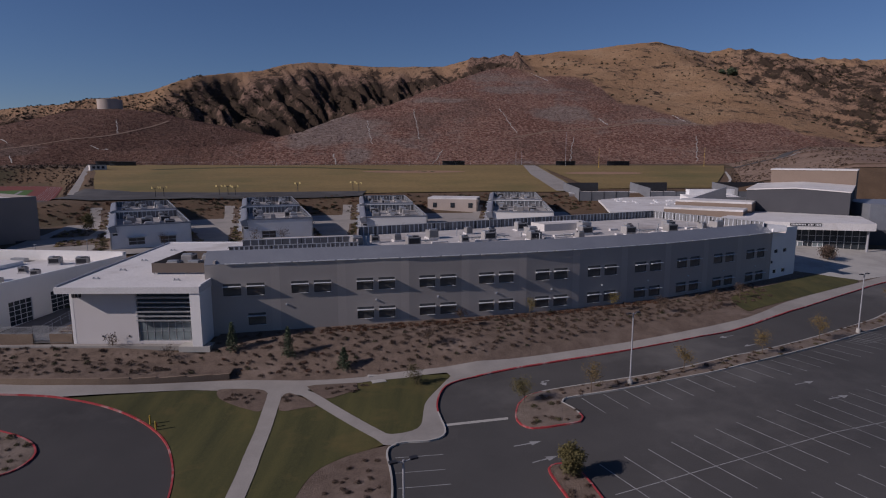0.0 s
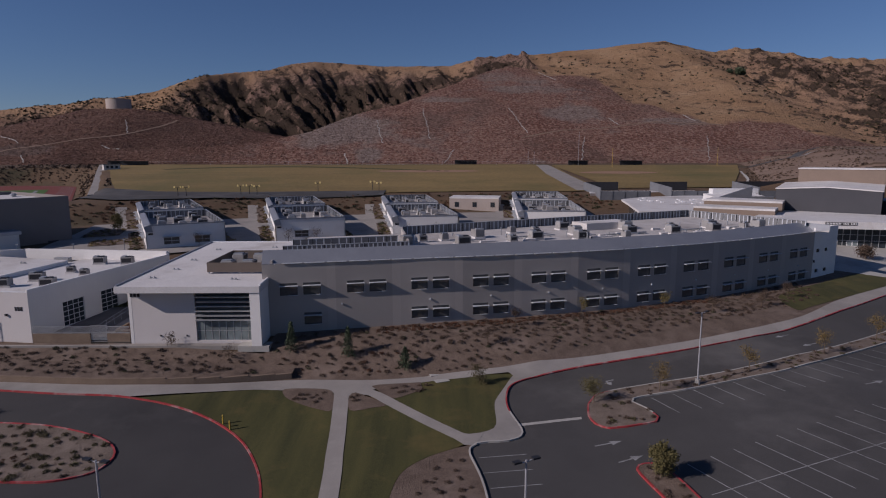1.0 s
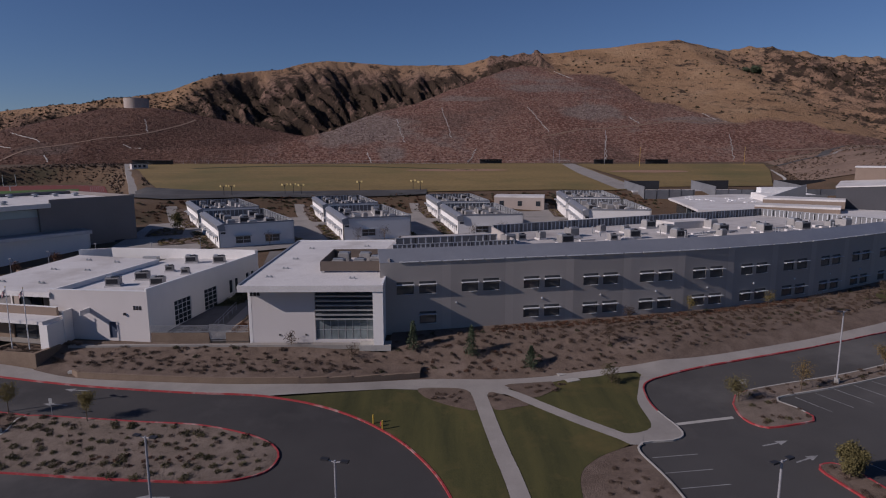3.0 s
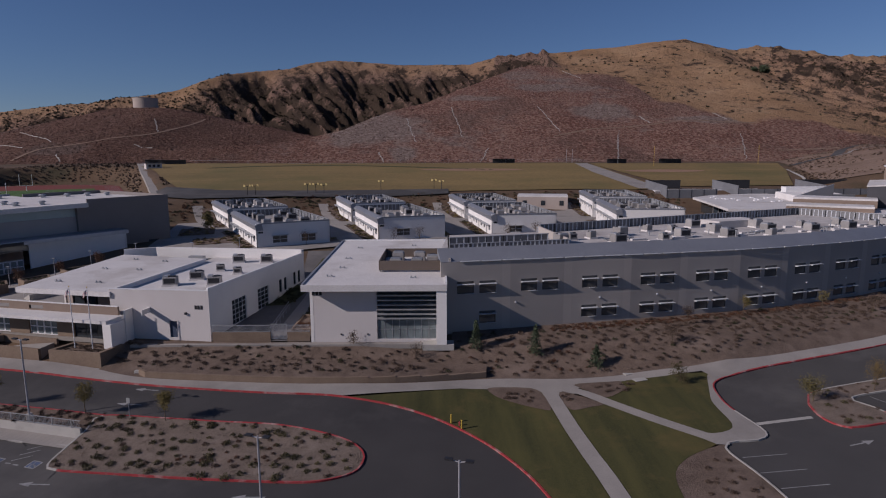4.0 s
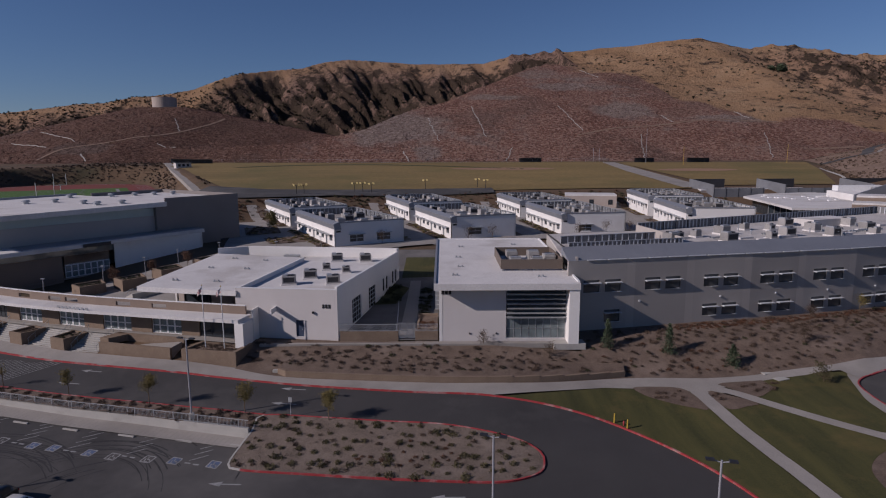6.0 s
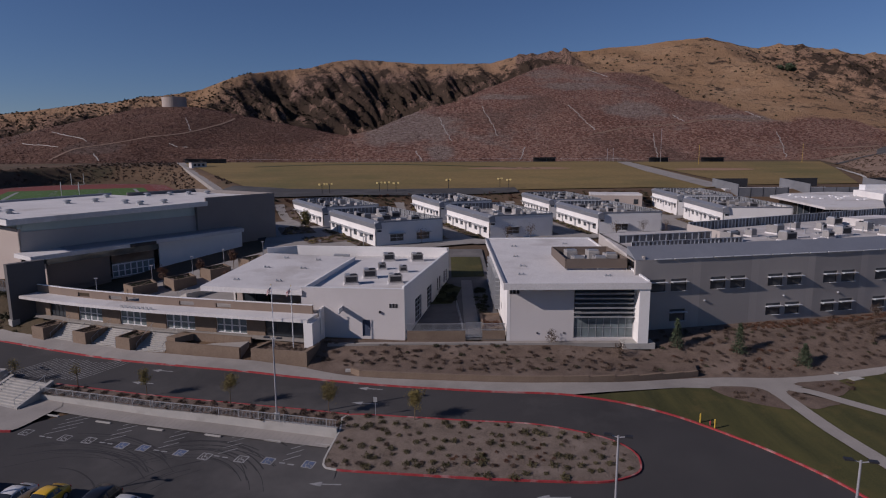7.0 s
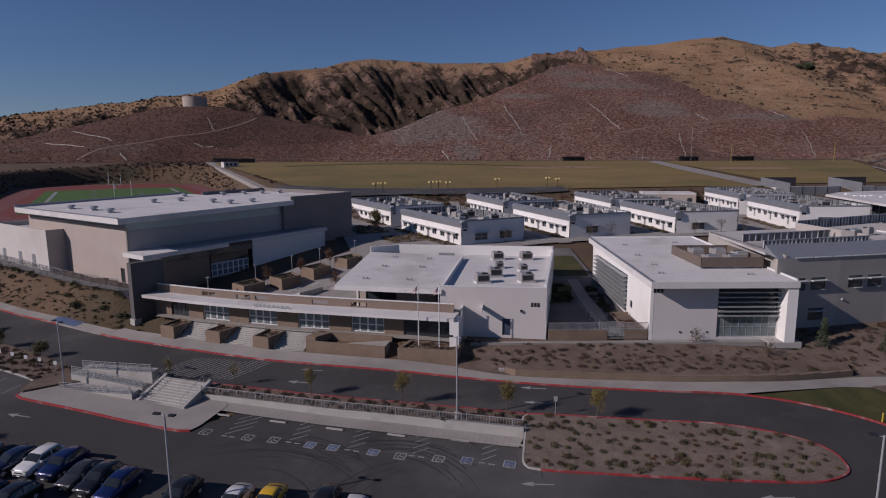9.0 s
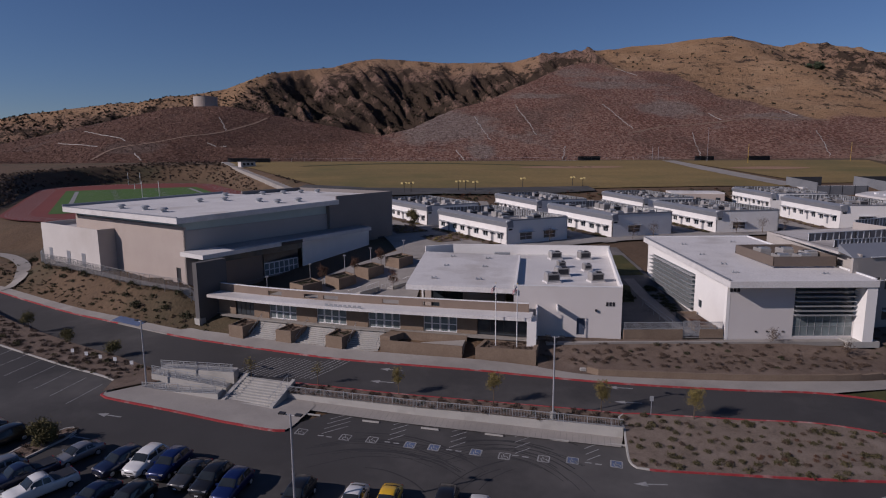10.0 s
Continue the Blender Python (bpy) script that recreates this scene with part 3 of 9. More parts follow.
drape("lawn", KERB_N[i1:] + a_left[::-1] + [(-20.78, 69.4), (-30.44, 69.54)], LAWN, 0.12, grid=1.5, label="mown green lawn with faint stripes", category="lawn", kind="stuff")
drape("lawn", [(-18.77, 67.04), (-16.54, 67.26), (-13.97, 65.21), (-10.4, 61.4), (-6.82, 57.52), (-5.66, 55.83), (-6.63, 55.16)] + curve([(-6.63, 55.16), (-9.07, 53.74), (-11.1, 51.74), (-11.97, 49.64), (-12.36, 46.84), (-12.75, 42.69), (-12.85, 34.93)], 0.8)[1:] + [(-13, 20), (-14.7, 20)] + offset(curve(PATH_A), 0.85)[::-1][1:-2], LAWN, 0.12, grid=1.5, label="mown green lawn between two paths", category="lawn", kind="stuff")
drape("lawn", [(-16.2, 70.18), (-13.17, 66.03), (-9.8, 62.54), (-6.81, 59.03)] + inner[::-1][1:] + [(-2.44, 74.07), (-9.03, 72.3)], LAWN, 0.12, grid=1.5, label="triangle of mown green lawn inside pavements", category="lawn", kind="stuff")
drape("planting_bed", KERB_R[: k0 + 1] + curve([(-6.63, 55.16), (-9.07, 53.74), (-11.1, 51.74), (-11.97, 49.64), (-12.36, 46.84), (-12.75, 42.69), (-12.85, 34.93)], 0.8) + [(-13, 20)], MULCH, 0.1, grid=1.5, label="mulched planting bed with low dry shrubs", category="planting bed", kind="stuff")
drape("planting_bed", curve([(-27.03, 69.77), (-26.32, 67.57), (-24.35, 65.99), (-22.08, 64.73), (-20.34, 64.35), (-20.74, 68.15), (-21.71, 69.66), (-24.18, 70.05)], 0.5, True), MULCH, 0.16, grid=1.0, label="small mulched bed beside the path", category="planting bed", kind="stuff")
drape("planting_bed", curve([(-18.79, 67.9), (-18.2, 68.64), (-17.06, 67.89), (-14.27, 65.46), (-15.68, 64.79), (-18.21, 64.28)], 0.5, True), MULCH, 0.16, grid=1.0, label="small mulched bed where paths fork", category="planting bed", kind="stuff")
drape("planting_bed", [(-16.52, 70.69), (-15.71, 71.18), (-10.47, 71.93), (-10.15, 69.53), (-12.68, 67.36), (-13.89, 66.88)], MULCH, 0.16, grid=1.0, label="small mulched bed on the lawn corner", category="planting bed", kind="stuff")
drape("pavement", [(-6.91, 58.91), (-5.05, 57.9), (-3.47, 58.4), (-4.49, 55.54), (-5.66, 55.71), (-6.82, 57.4)], CONCRETE, 0.166, grid=1.0, label="concrete apron where the path meets the pavement", category="pavement", kind="structure")
drape("pavement", [(-21.73, 70.05), (-20.75, 68.53), (-20.61, 67.29), (-18.87, 67.04), (-18.8, 68.02), (-18.2, 68.76), (-17.06, 68.02), (-15.54, 68.39), (-16.72, 70.69), (-17.24, 71.06)], CONCRETE, 0.158, grid=1.0, label="concrete apron where the paths fork", category="pavement", kind="structure")
# the long planted bank in front of the buildings
drape("planting_bank", [(-76.2, 74)] + WALK_BACK[1:] + [(104, 132), (66, 118.5), (38, 101.5), (17, 93.6), (-1, 89), (-11, 87), (-31, 83), (-31.56, 77.41), (-50, 79), (-64, 79.4), (-76, 80)], MULCH, 0.1, grid=1.2,
      label="sloping mulched bank with scattered low shrubs", category="planting bank", kind="stuff")
ISLAND = curve([(-69.08, 61.81), (-62.44, 61.31), (-56.38, 60.7), (-50.14, 60.19), (-45.24, 59.01), (-42.03, 57.71), (-40.43, 56.08), (-40.26, 54.54), (-41, 52.8), (-43.6, 51.5), (-47, 51.3), (-55, 51.9), (-63, 52.8), (-69, 53.5), (-70.39, 54.34), (-70.16, 56.72), (-69.61, 59.43)], 0.7, True)
drape("traffic_island", ISLAND, MULCH_PALE, 0.14, grid=1.2, label="long planted traffic island with rows of shrubs", category="traffic island", kind="structure")
STRIP = ROAD_S[next(i for i, p in enumerate(ROAD_S) if p[0] > -106.6):]
drape("planting_strip", STRIP + WALL_LINE[::-1], MULCH, 0.14, grid=1.0, label="narrow planted strip above a retaining wall", category="planting strip", kind="structure")
drape("planting_strip", ROAD_S[: next(i for i, p in enumerate(ROAD_S) if p[0] > -122.5)] + [(-122.5, 71.5)] + LOT_N[::-1][3:], MULCH, 0.12, lambda x, y: np.maximum(lot_z(x, y), ground_z(x, y) - 0.4), grid=1.5, label="planted median strip beside the car park", category="planting strip", kind="structure")
MEDIAN = curve([(10.22, 67.23), (12.29, 68.29), (17.54, 69.47), (26.16, 71.24), (34.19, 73.81), (42.07, 77.03), (48.6, 80.31), (55.11, 83.99), (68.39, 92.07), (90, 106)]) + curve([(91, 104), (73.7, 92.14), (56.81, 82.07), (46.46, 76.46), (36.5, 71.65), (28.67, 69.31), (21.29, 67.37), (14.28, 65.75), (14.91, 63.06), (15.37, 60.81), (14.83, 59.8), (12.8, 59.38), (11.21, 59.1), (9.73, 59.05), (8.58, 60.19), (8.31, 62.27), (8.94, 65.07)])
drape("traffic_island", MEDIAN, MULCH_PALE, 0.14, grid=1.2, label="planted median with small trees beside parking stalls", category="traffic island", kind="structure")
ISLAND_C = curve([(9.89, 50.81), (10.17, 48.38), (10.62, 46.13), (11.26, 41.96), (12.44, 38.98), (13.79, 41.69), (13.25, 46.5), (12.62, 49.8), (11.9, 51.32), (10.81, 51.56)], 0.7, True)
drape("traffic_island", ISLAND_C, MULCH, 0.14, grid=1.2, label="small planted island with a bushy tree", category="traffic island", kind="structure")


def kerb(line, mat, label, height=ground_z, half=0.09, lift=0.17):
    return tagged(part("kerb", ribbon(bmesh.new(), line, half, lift, height, 0.3), mat), label, "kerb", "", "structure")


n0, n1 = (next(i for i, p in enumerate(KERB_N) if p[0] > v) for v in (-140.8, -130.2))
kerb(KERB_N[: n0 + 1], RED_KERB, "red-painted concrete kerb along the drive")
kerb(KERB_N[n0 : n1 + 1], CONCRETE, "dropped grey kerb at the accessible ramp", lift=0.15)
kerb(KERB_N[n1:], RED_KERB, "red-painted concrete kerb along the drive")
k1 = next(i for i in range(k0, len(KERB_R)) if KERB_R[i][1] > 63)
kerb(KERB_R[k0 : k1 + 1], PALE_CONCRETE, "pale concrete kerb round the corner")
kerb(KERB_R[k1:], RED_KERB, "red-painted concrete kerb along the drive edge")
kerb(KERB_R[: k0 + 1], PALE_CONCRETE, "pale concrete kerb beside parking stalls")
kerb(ISLAND[:30], RED_KERB, "worn red kerb of the long island")
kerb(ISLAND[29:-11], RED_KERB, "red-painted kerb of the long island")
kerb(ISLAND[-12:] + ISLAND[:1], PALE_CONCRETE, "pale concrete kerb at the island end")
kerb(STRIP, RED_KERB, "worn red kerb below the planted strip")
kerb(MEDIAN[:-14], PALE_CONCRETE, "pale concrete kerb round the median")
kerb(MEDIAN[-15:] + MEDIAN[:3], RED_KERB, "red-painted kerb at the median nose")
kerb(ISLAND_C + ISLAND_C[:1], RED_KERB, "red kerb of the small island")
kerb(LOT_N, PALE_CONCRETE, "pale concrete kerb of the car park", lambda x, y: np.maximum(lot_z(x, y), ground_z(x, y) - 0.4))

# lawn and plaza before the arts building
drape("lawn", curve([(49.5, 93.6), (50.4, 100.7), (56, 106), (63.2, 110.4), (70, 114.8), (76.2, 118), (81.4, 113.6), (72, 107.2), (62.2, 101.2), (53, 95.6)], 1.0, True), LAWN, 0.16, grid=1.5, label="curved wedge of mown lawn beside the pavement", category="lawn", kind="stuff")
drape("plaza", [(69, 122), (76.2, 118.6), (82, 113.9), (90, 117.8), (101, 124), (114, 131), (114, 141), (99, 139), (84, 144), (74, 142)], PALE_CONCRETE, 0.17, grid=1.5, label="pale concrete plaza before the arts building", category="plaza", kind="structure")
# sports fields behind the classrooms
drape("sports_field", curve([(-196, 345), (-150, 262), (-120, 218), (-88, 222), (-60, 231), (-20, 241), (20, 246), (55, 250), (62, 330), (60, 404), (0, 411), (-120, 414), (-235, 420)], 6, True), FIELD, 0.1, grid=6, label="dry yellow-brown grass sports field", category="sports field", kind="structure")
drape("sports_field", [(66, 255), (118, 258), (162, 342), (188, 398), (66, 404)], FIELD, 0.1, grid=6, label="dry grass baseball field with dirt infield", category="sports field", kind="structure")


# ---- building parts ----
def inst(name, me, parent, m, label=""):
    ob = new(name, me)
    ob.parent = parent
    ob.matrix_local = m
    return tagged(ob, label)


def wall(parent, a, b, z0, z1, mat, holes=(), thick=0.3, name="wall", label=""):
    """A wall from plan point a to b, its outer face on the line and its thickness to the left; holes are (u0, u1, z0, z1)."""
    length = math.hypot(b[0] - a[0], b[1] - a[1])
    us = sorted({0.0, length, *(h[0] for h in holes), *(h[1] for h in holes)})
    zs = sorted({z0, z1, *(h[2] for h in holes), *(h[3] for h in holes)})
    bm = bmesh.new()
    solid = {}
    for i in range(len(us) - 1):
        for k in range(len(zs) - 1):
            u, z = (us[i] + us[i + 1]) / 2, (zs[k] + zs[k + 1]) / 2
            solid[i, k] = not any(h[0] < u < h[1] and h[2] < z < h[3] for h in holes)
    vert = {}

    def at(i, y, k):
        if (i, y, k) not in vert:
            vert[i, y, k] = bm.verts.new((us[i], thick * y, zs[k]))
        return vert[i, y, k]

    for (i, k), on in solid.items():
        if not on:
            continue
        for y in (0, 1):
            bm.faces.new((at(i, y, k), at(i + 1, y, k), at(i + 1, y, k + 1), at(i, y, k + 1)))
        for di, dk, p, q in ((-1, 0, (i, k), (i, k + 1)), (1, 0, (i + 1, k), (i + 1, k + 1)), (0, -1, (i, k), (i + 1, k)), (0, 1, (i, k + 1), (i + 1, k + 1))):
            if not solid.get((i + di, k + dk), False):
                bm.faces.new((at(p[0], 0, p[1]), at(q[0], 0, q[1]), at(q[0], 1, q[1]), at(p[0], 1, p[1])))
    me = mesh_of(bm, mat, name)
    return inst(name, me, parent, Matrix.Translation((a[0], a[1], 0)) @ Matrix.Rotation(math.atan2(b[1] - a[1], b[0] - a[0]), 4, "Z"), label)


def window_meshes(w, h, nx=1, ny=1, bar=0.07, glassmat=None, barmat=None):
    f = boxes((0, w, -0.02, 0.08, 0, bar), (0, w, -0.02, 0.08, h - bar, h), (0, bar, -0.02, 0.08, bar, h - bar), (w - bar, w, -0.02, 0.08, bar, h - bar))
    for i in range(1, nx):
        box(f, w * i / nx - bar / 2, w * i / nx + bar / 2, -0.015, 0.07, bar, h - bar)
    for i in range(1, ny):
        box(f, bar, w - bar, -0.01, 0.065, h * i / ny - bar / 2, h * i / ny + bar / 2)
    return mesh_of(f, barmat or METAL_DARK, "window_frame"), mesh_of(boxes((bar, w - bar, 0.02, 0.04, bar, h - bar)), glassmat or GLASS, "pane")


def frame_at(a, b, u, z, depth=0.14):
    """A pose on the wall line a-b, u metres along, set in by the depth."""
    return Matrix.Translation((a[0], a[1], 0)) @ Matrix.Rotation(math.atan2(b[1] - a[1], b[0] - a[0]), 4, "Z") @ Matrix.Translation((u, depth, z))


def along(line, s):
    for p, q in zip(line, line[1:]):
        d = math.hypot(q[0] - p[0], q[1] - p[1])
        if s <= d:
            return (p[0] + (q[0] - p[0]) * s / d, p[1] + (q[1] - p[1]) * s / d)
        s -= d
    return line[-1]


# ---- roof units ----
def ac_unit(w=2.2, d=1.7, h=1.5):
    t = thing("rooftop_unit", None, "grey rooftop air-conditioning unit on a white curb", "air conditioner", "rooftop units")
    part("curb", boxes((-w / 2 - 0.15, w / 2 + 0.15, -d / 2 - 0.15, d / 2 + 0.15, 0, 0.25)), ROOF_WHITE, t, "white curb")
    b = boxes((-w / 2, w / 2, -d / 2, d / 2, 0.25, h))
    bmesh.ops.bevel(b, geom=b.edges[:], offset=0.05, segments=1, affect="EDGES")
    for k in range(4):
        box(b, -w / 2 - 0.02, -w / 2 + 0.02, -d / 2 + 0.1, d / 2 - 0.1, 0.45 + k * 0.24, 0.57 + k * 0.24)
    part("casing", b, AC_PAINT, t)
    part("grille", boxes((-w / 2 + 0.2, w / 2 - 0.25, -d / 2 - 0.03, -d / 2 + 0.02, 0.5, h - 0.2)), METAL_DARK, t, "dark louvred grille")
    f = rod(bmesh.new(), (w * 0.18, 0, h), (w * 0.18, 0, h + 0.14), d * 0.33, d * 0.33, 14)
    part("fan_guard", f, METAL_DARK, t, "dark round fan guard")
    bm = boxes((-w / 2 + 0.1, -w * 0.1, -d / 2 + 0.15, d / 2 - 0.15, h, h + 0.22))
    part("hood", bm, METAL_GALV, t)
    return t


UNIT = ac_unit()
SMALL_UNIT = ac_unit(1.4, 1.2, 1.15)
first_unit = {id(UNIT): True, id(SMALL_UNIT): True}


def put_unit(kind, x, y, z, turn=0.0, size=1.0):
    m = pose(x, y, z, 0, 0, turn) @ Matrix.Scale(size, 4)
    if first_unit.pop(id(kind), None):
        kind.matrix_world = m
        return kind
    return copy_thing(kind, m)


def vent_pipe(x, y, z, h=0.6, r=0.09):
    t = tagged(part("vent_pipe", rod(rod(bmesh.new(), (0, 0, 0), (0, 0, h), r), (0, 0, h), (0, 0, h + 0.1), r * 1.8, r * 1.6), METAL_GALV), "small galvanised vent pipe on a roof", "vent pipe", "roof vents")
    t.location = (x, y, z)
    return t


def roof_drain(x, y, z):
    bm = boxes((-0.45, 0.45, -0.16, 0.16, 0, 0.12))
    rod(bm, (-0.3, 0, 0.1), (-0.3, 0, 0.3), 0.12)
    rod(bm, (0.25, 0, 0.1), (0.25, 0, 0.26), 0.14)
    t = tagged(part("roof_drain", bm, METAL_GALV), "low grey roof drain and vent", "roof drain", "roof drains")
    t.location = (x, y, z)


def number_bars(parent, m, w=0.3, h=0.55):
    """Number plate letters as three plain bars."""
    for i in range(3):
        inst("number_bar", mesh_of(boxes((0, w, -0.04, 0.0, 0, h)), METAL_DARK, "number_bar"), parent, m @ Matrix.Translation((i * (w + 0.12), 0, 0)), "dark number plate bar")


SCREEN_GREY = surface("dull_screen_sheet", (0.15, 0.152, 0.16), (0.22, 0.222, 0.23), 0.3, 8, 0.6, metal=0.2, bump=0.05)


def ribbed(parent, a, b, z0, z1, name="screen", step=0.9, mat=None, label="ribbed grey metal roof screen"):
    """A roof screen of upright ribs on a sheet, with posts."""
    length = math.hypot(b[0] - a[0], b[1] - a[1])
    n = max(2, int(length / step))
    m = Matrix.Translation((a[0], a[1], 0)) @ Matrix.Rotation(math.atan2(b[1] - a[1], b[0] - a[0]), 4, "Z")
    s = inst(name, mesh_of(boxes((0, length, 0, 0.06, z0, z1)), mat or SCREEN_GREY, name), parent, m, label)
    rib = mesh_of(boxes((-0.09, 0.09, -0.12, -0.003, z0, z1 - 0.03)), METAL_PALE, "rib")
    for i in range(n + 1):
        inst("rib", rib, s, Matrix.Translation((min(max(length * i / n, 0.09), length - 0.09), 0, 0)), "pale metal rib")
    upright = mesh_of(boxes((0, 0.12, -0.2, -0.125, z0, z1 + 0.02)), METAL_DARK, "post")
    for i in range(int(length / 3) + 1):
        inst("post", upright, parent, m @ Matrix.Translation((min(length - 0.1, i * 3 + 0.05), 0, 0)), "dark steel post")
    box_cap = boxes((-0.05, length + 0.05, -0.16, 0.14, z1, z1 + 0.08))
    inst("coping", mesh_of(box_cap, METAL_GALV, "coping"), parent, m)
    return s


# ---- white front building with the tall louvred window ----
wb = thing("white_front_building", None, "white stucco front building with a louvred glass corner", "building")
WX0, WX1, WY = -50.4, -32.0, 79.7


def slope_roof(x, y):
    return 12.6 + (y - 77.6) * 0.026


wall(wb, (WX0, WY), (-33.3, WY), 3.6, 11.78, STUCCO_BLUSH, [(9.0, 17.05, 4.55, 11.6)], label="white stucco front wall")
wall(wb, (WX0, 111.5), (WX0, WY), 3.6, 11.3, STUCCO_WHITE, [(3.0, 21.5, 5.2, 11.0), (23.0, 24.2, 6.5, 7.6)], label="white stucco side wall")
wall(wb, (-32.0, WY), (-32.0, 111.5), 3.6, 11.7, STUCCO_WHITE)
wall(wb, (-32.0, 111.5), (WX0, 111.5), 3.6, 12.5, STUCCO_WHITE)
for x, y0 in ((WX0, WY + 0.3), (-32.29, WY + 0.02)):
    part("upper_wall", prisms(([(x, y0), (x, 111.4), (x + 0.3, 111.4), (x + 0.3, y0)], 11.3, lambda a, b: slope_roof(a, b) - 0.85)), STUCCO_WHITE, wb)
part("roof", prisms(([(-51.1, 77.6), (-31.9, 77.6), (-31.9, 112), (-51.1, 112)], lambda x, y: slope_roof(x, y) - 0.86, slope_roof)), ROOF_WHITE, wb, "white membrane roof with a deep fascia")
part("coping", prisms(([(-51.12, 77.9), (-50.8, 77.9), (-50.8, 112), (-51.12, 112)], lambda x, y: slope_roof(x, y) + 0.004, lambda x, y: slope_roof(x, y) + 0.16)), METAL_BLUE, wb, "dark blue-grey coping")
part("coping", prisms(([(-32.15, 78.2), (-31.88, 78.2), (-31.88, 112), (-32.15, 112)], lambda x, y: slope_roof(x, y) + 0.004, lambda x, y: slope_roof(x, y) + 0.2)), WHITE_PAINT, wb, "white coping")
part("coping", prisms(([(-50.8, 111.7), (-32.2, 111.7), (-32.2, 112.02), (-50.8, 112.02)], lambda x, y: slope_roof(x, y) + 0.004, lambda x, y: slope_roof(x, y) + 0.2)), WHITE_PAINT, wb, "white coping")
part("pier", prisms(([(-33.3, 77.75), (-31.95, 77.75), (-31.95, 79.69), (-33.3, 79.69)], 4.3, 11.72)), STUCCO_WHITE, wb, "white projecting side pier")
part("pad", boxes((-35.2, -31.0, 77.7, 79.66, 3.6, 4.4)), PALE_CONCRETE, wb, "concrete pad")
part("corner", boxes((-50.42, -50.0, 79.68, 80.3, 3.6, 11.75)), STUCCO_WHITE, wb)
win = thing("front_window")
win.parent = wb
tagged(win, "tall dark window with white horizontal louvres")
bm = boxes((-41.38, -33.34, 79.86, 79.94, 4.57, 4.65), (-41.38, -33.34, 79.86, 79.94, 7.3, 7.4), (-41.38, -33.34, 79.86, 79.94, 5.9, 5.96))
for i in range(9):
    x = -41.36 + i * 0.995
    box(bm, x, x + 0.06, 79.86, 79.95, 4.65, 7.35)
part("mullions", bm, METAL_GALV, win, "silver mullions")
for i in range(8):
    for z0, z1 in ((4.65, 5.9), (5.96, 7.3), (7.4, 9.2), (9.2, 11.55)):
        x = -41.3 + i * 0.995
        part("pane", boxes((x, x + (0.935 if z1 < 7.4 else 0.99), 79.9, 79.92, z0, z1)), GLASS_BRIGHT if z1 < 7.4 else GLASS, win)
for z in (7.5, 8.1, 8.75, 9.4, 10.05, 10.7):
    part("louvre", prisms(([(-41.35, 79.2), (-33.35, 79.2), (-33.35, 79.84), (-41.35, 79.84)], z, z + 0.14)), METAL_GALV, win, "white horizontal louvre")
part("room_floor", boxes((-50, -32.4, 80.2, 111, 4.6, 4.7), (-50, -32.4, 80.2, 111, 8.0, 8.2)), STUCCO_GREY, wb, "grey floor slabs inside")
part("room_blinds", boxes((-41.3, -33.4, 80.25, 80.3, 5.2, 7.2)), STUCCO_WHITE, win, "pale blinds behind glass")
sw = thing("side_window")
sw.parent = wb
tagged(sw, "long glazed side wall with horizontal fins")
bm = bmesh.new()
for i in range(13):
    y = 90.0 + i * 1.53
    box(bm, -50.3, -50.2, y, y + 0.08, 5.2, 11.0)
for z in (5.2, 8.0, 10.92):
    box(bm, -50.31, -50.19, 90.0, 108.5, z, z + 0.08)
part("mullions", bm, METAL_GALV, sw)
for i in range(12):
    part("pane", boxes((-50.26, -50.24, 90.08 + i * 1.53, 91.53 + i * 1.53, 5.28, 10.92)), GLASS_CLEAR, sw)
for z in (5.9, 6.6, 7.3, 8.0, 8.7, 9.4, 10.1, 10.7):
    part("fin", boxes((-51.1, -50.32, 90.0, 108.5, z, z + 0.08)), METAL_GALV, sw, "pale horizontal fin")
part("small_window", boxes((-50.3, -50.26, 87.3, 88.5, 6.5, 7.6)), GLASS, wb, "small dark window")
number_bars(wb, Matrix.Translation((-50.1, 79.68, 10.75)), 0.36, 0.5)
for x, z in ((-46.4, 5.2), (-44.9, 5.2), (-42.8, 5.2)):
    part("vent", boxes((x, x + 0.2, 79.6, 79.7, z, z + 0.2)), METAL_DARK, wb, "small dark wall vent")
# brown plant screen on the roof
SCREEN_BROWN = surface("brown_screen_metal", (0.125, 0.098, 0.08), (0.165, 0.13, 0.108), 0.3, 8, 0.6, bump=0.05)
ps = thing("roof_plant_screen", None, "brown metal plant screen box on the white roof", "plant screen")
for a, b in (((-41.6, 85.2), (-32.7, 85.2)), ((-41.6, 96.4), (-41.6, 85.2)), ((-32.7, 96.4), (-41.6, 96.4))):
    wall(ps, a, b, 13.05, 14.45, SCREEN_BROWN, (), 0.12, "screen_panel", "brown screen panel")
wall(ps, (-32.7, 85.2), (-32.7, 96.4), 13.05, 14.45, SCREEN_BROWN, (), 0.12, "screen_panel", "brown screen panel")
for x in (-41.5, -37, -32.9):
    for y in (85.4, 90.5, 96.1):
        part("support", boxes((x, x + 0.15, y, y + 0.15, slope_roof(0, y) - 0.05, 13.1)), METAL_GALV, ps)
for x, y in ((-39.3, 87.6), (-36.2, 87.6), (-39.3, 92.8), (-36, 92.6), (-34, 89.9)):
    put_unit(UNIT, x, y, slope_roof(x, y), 90)
for x, y in ((-48.2, 82.5), (-47.3, 88), (-47.5, 95), (-46.8, 104), (-37.5, 106), (-36.5, 81.5)):
    roof_drain(x, y, slope_roof(x, y) + 0.004)

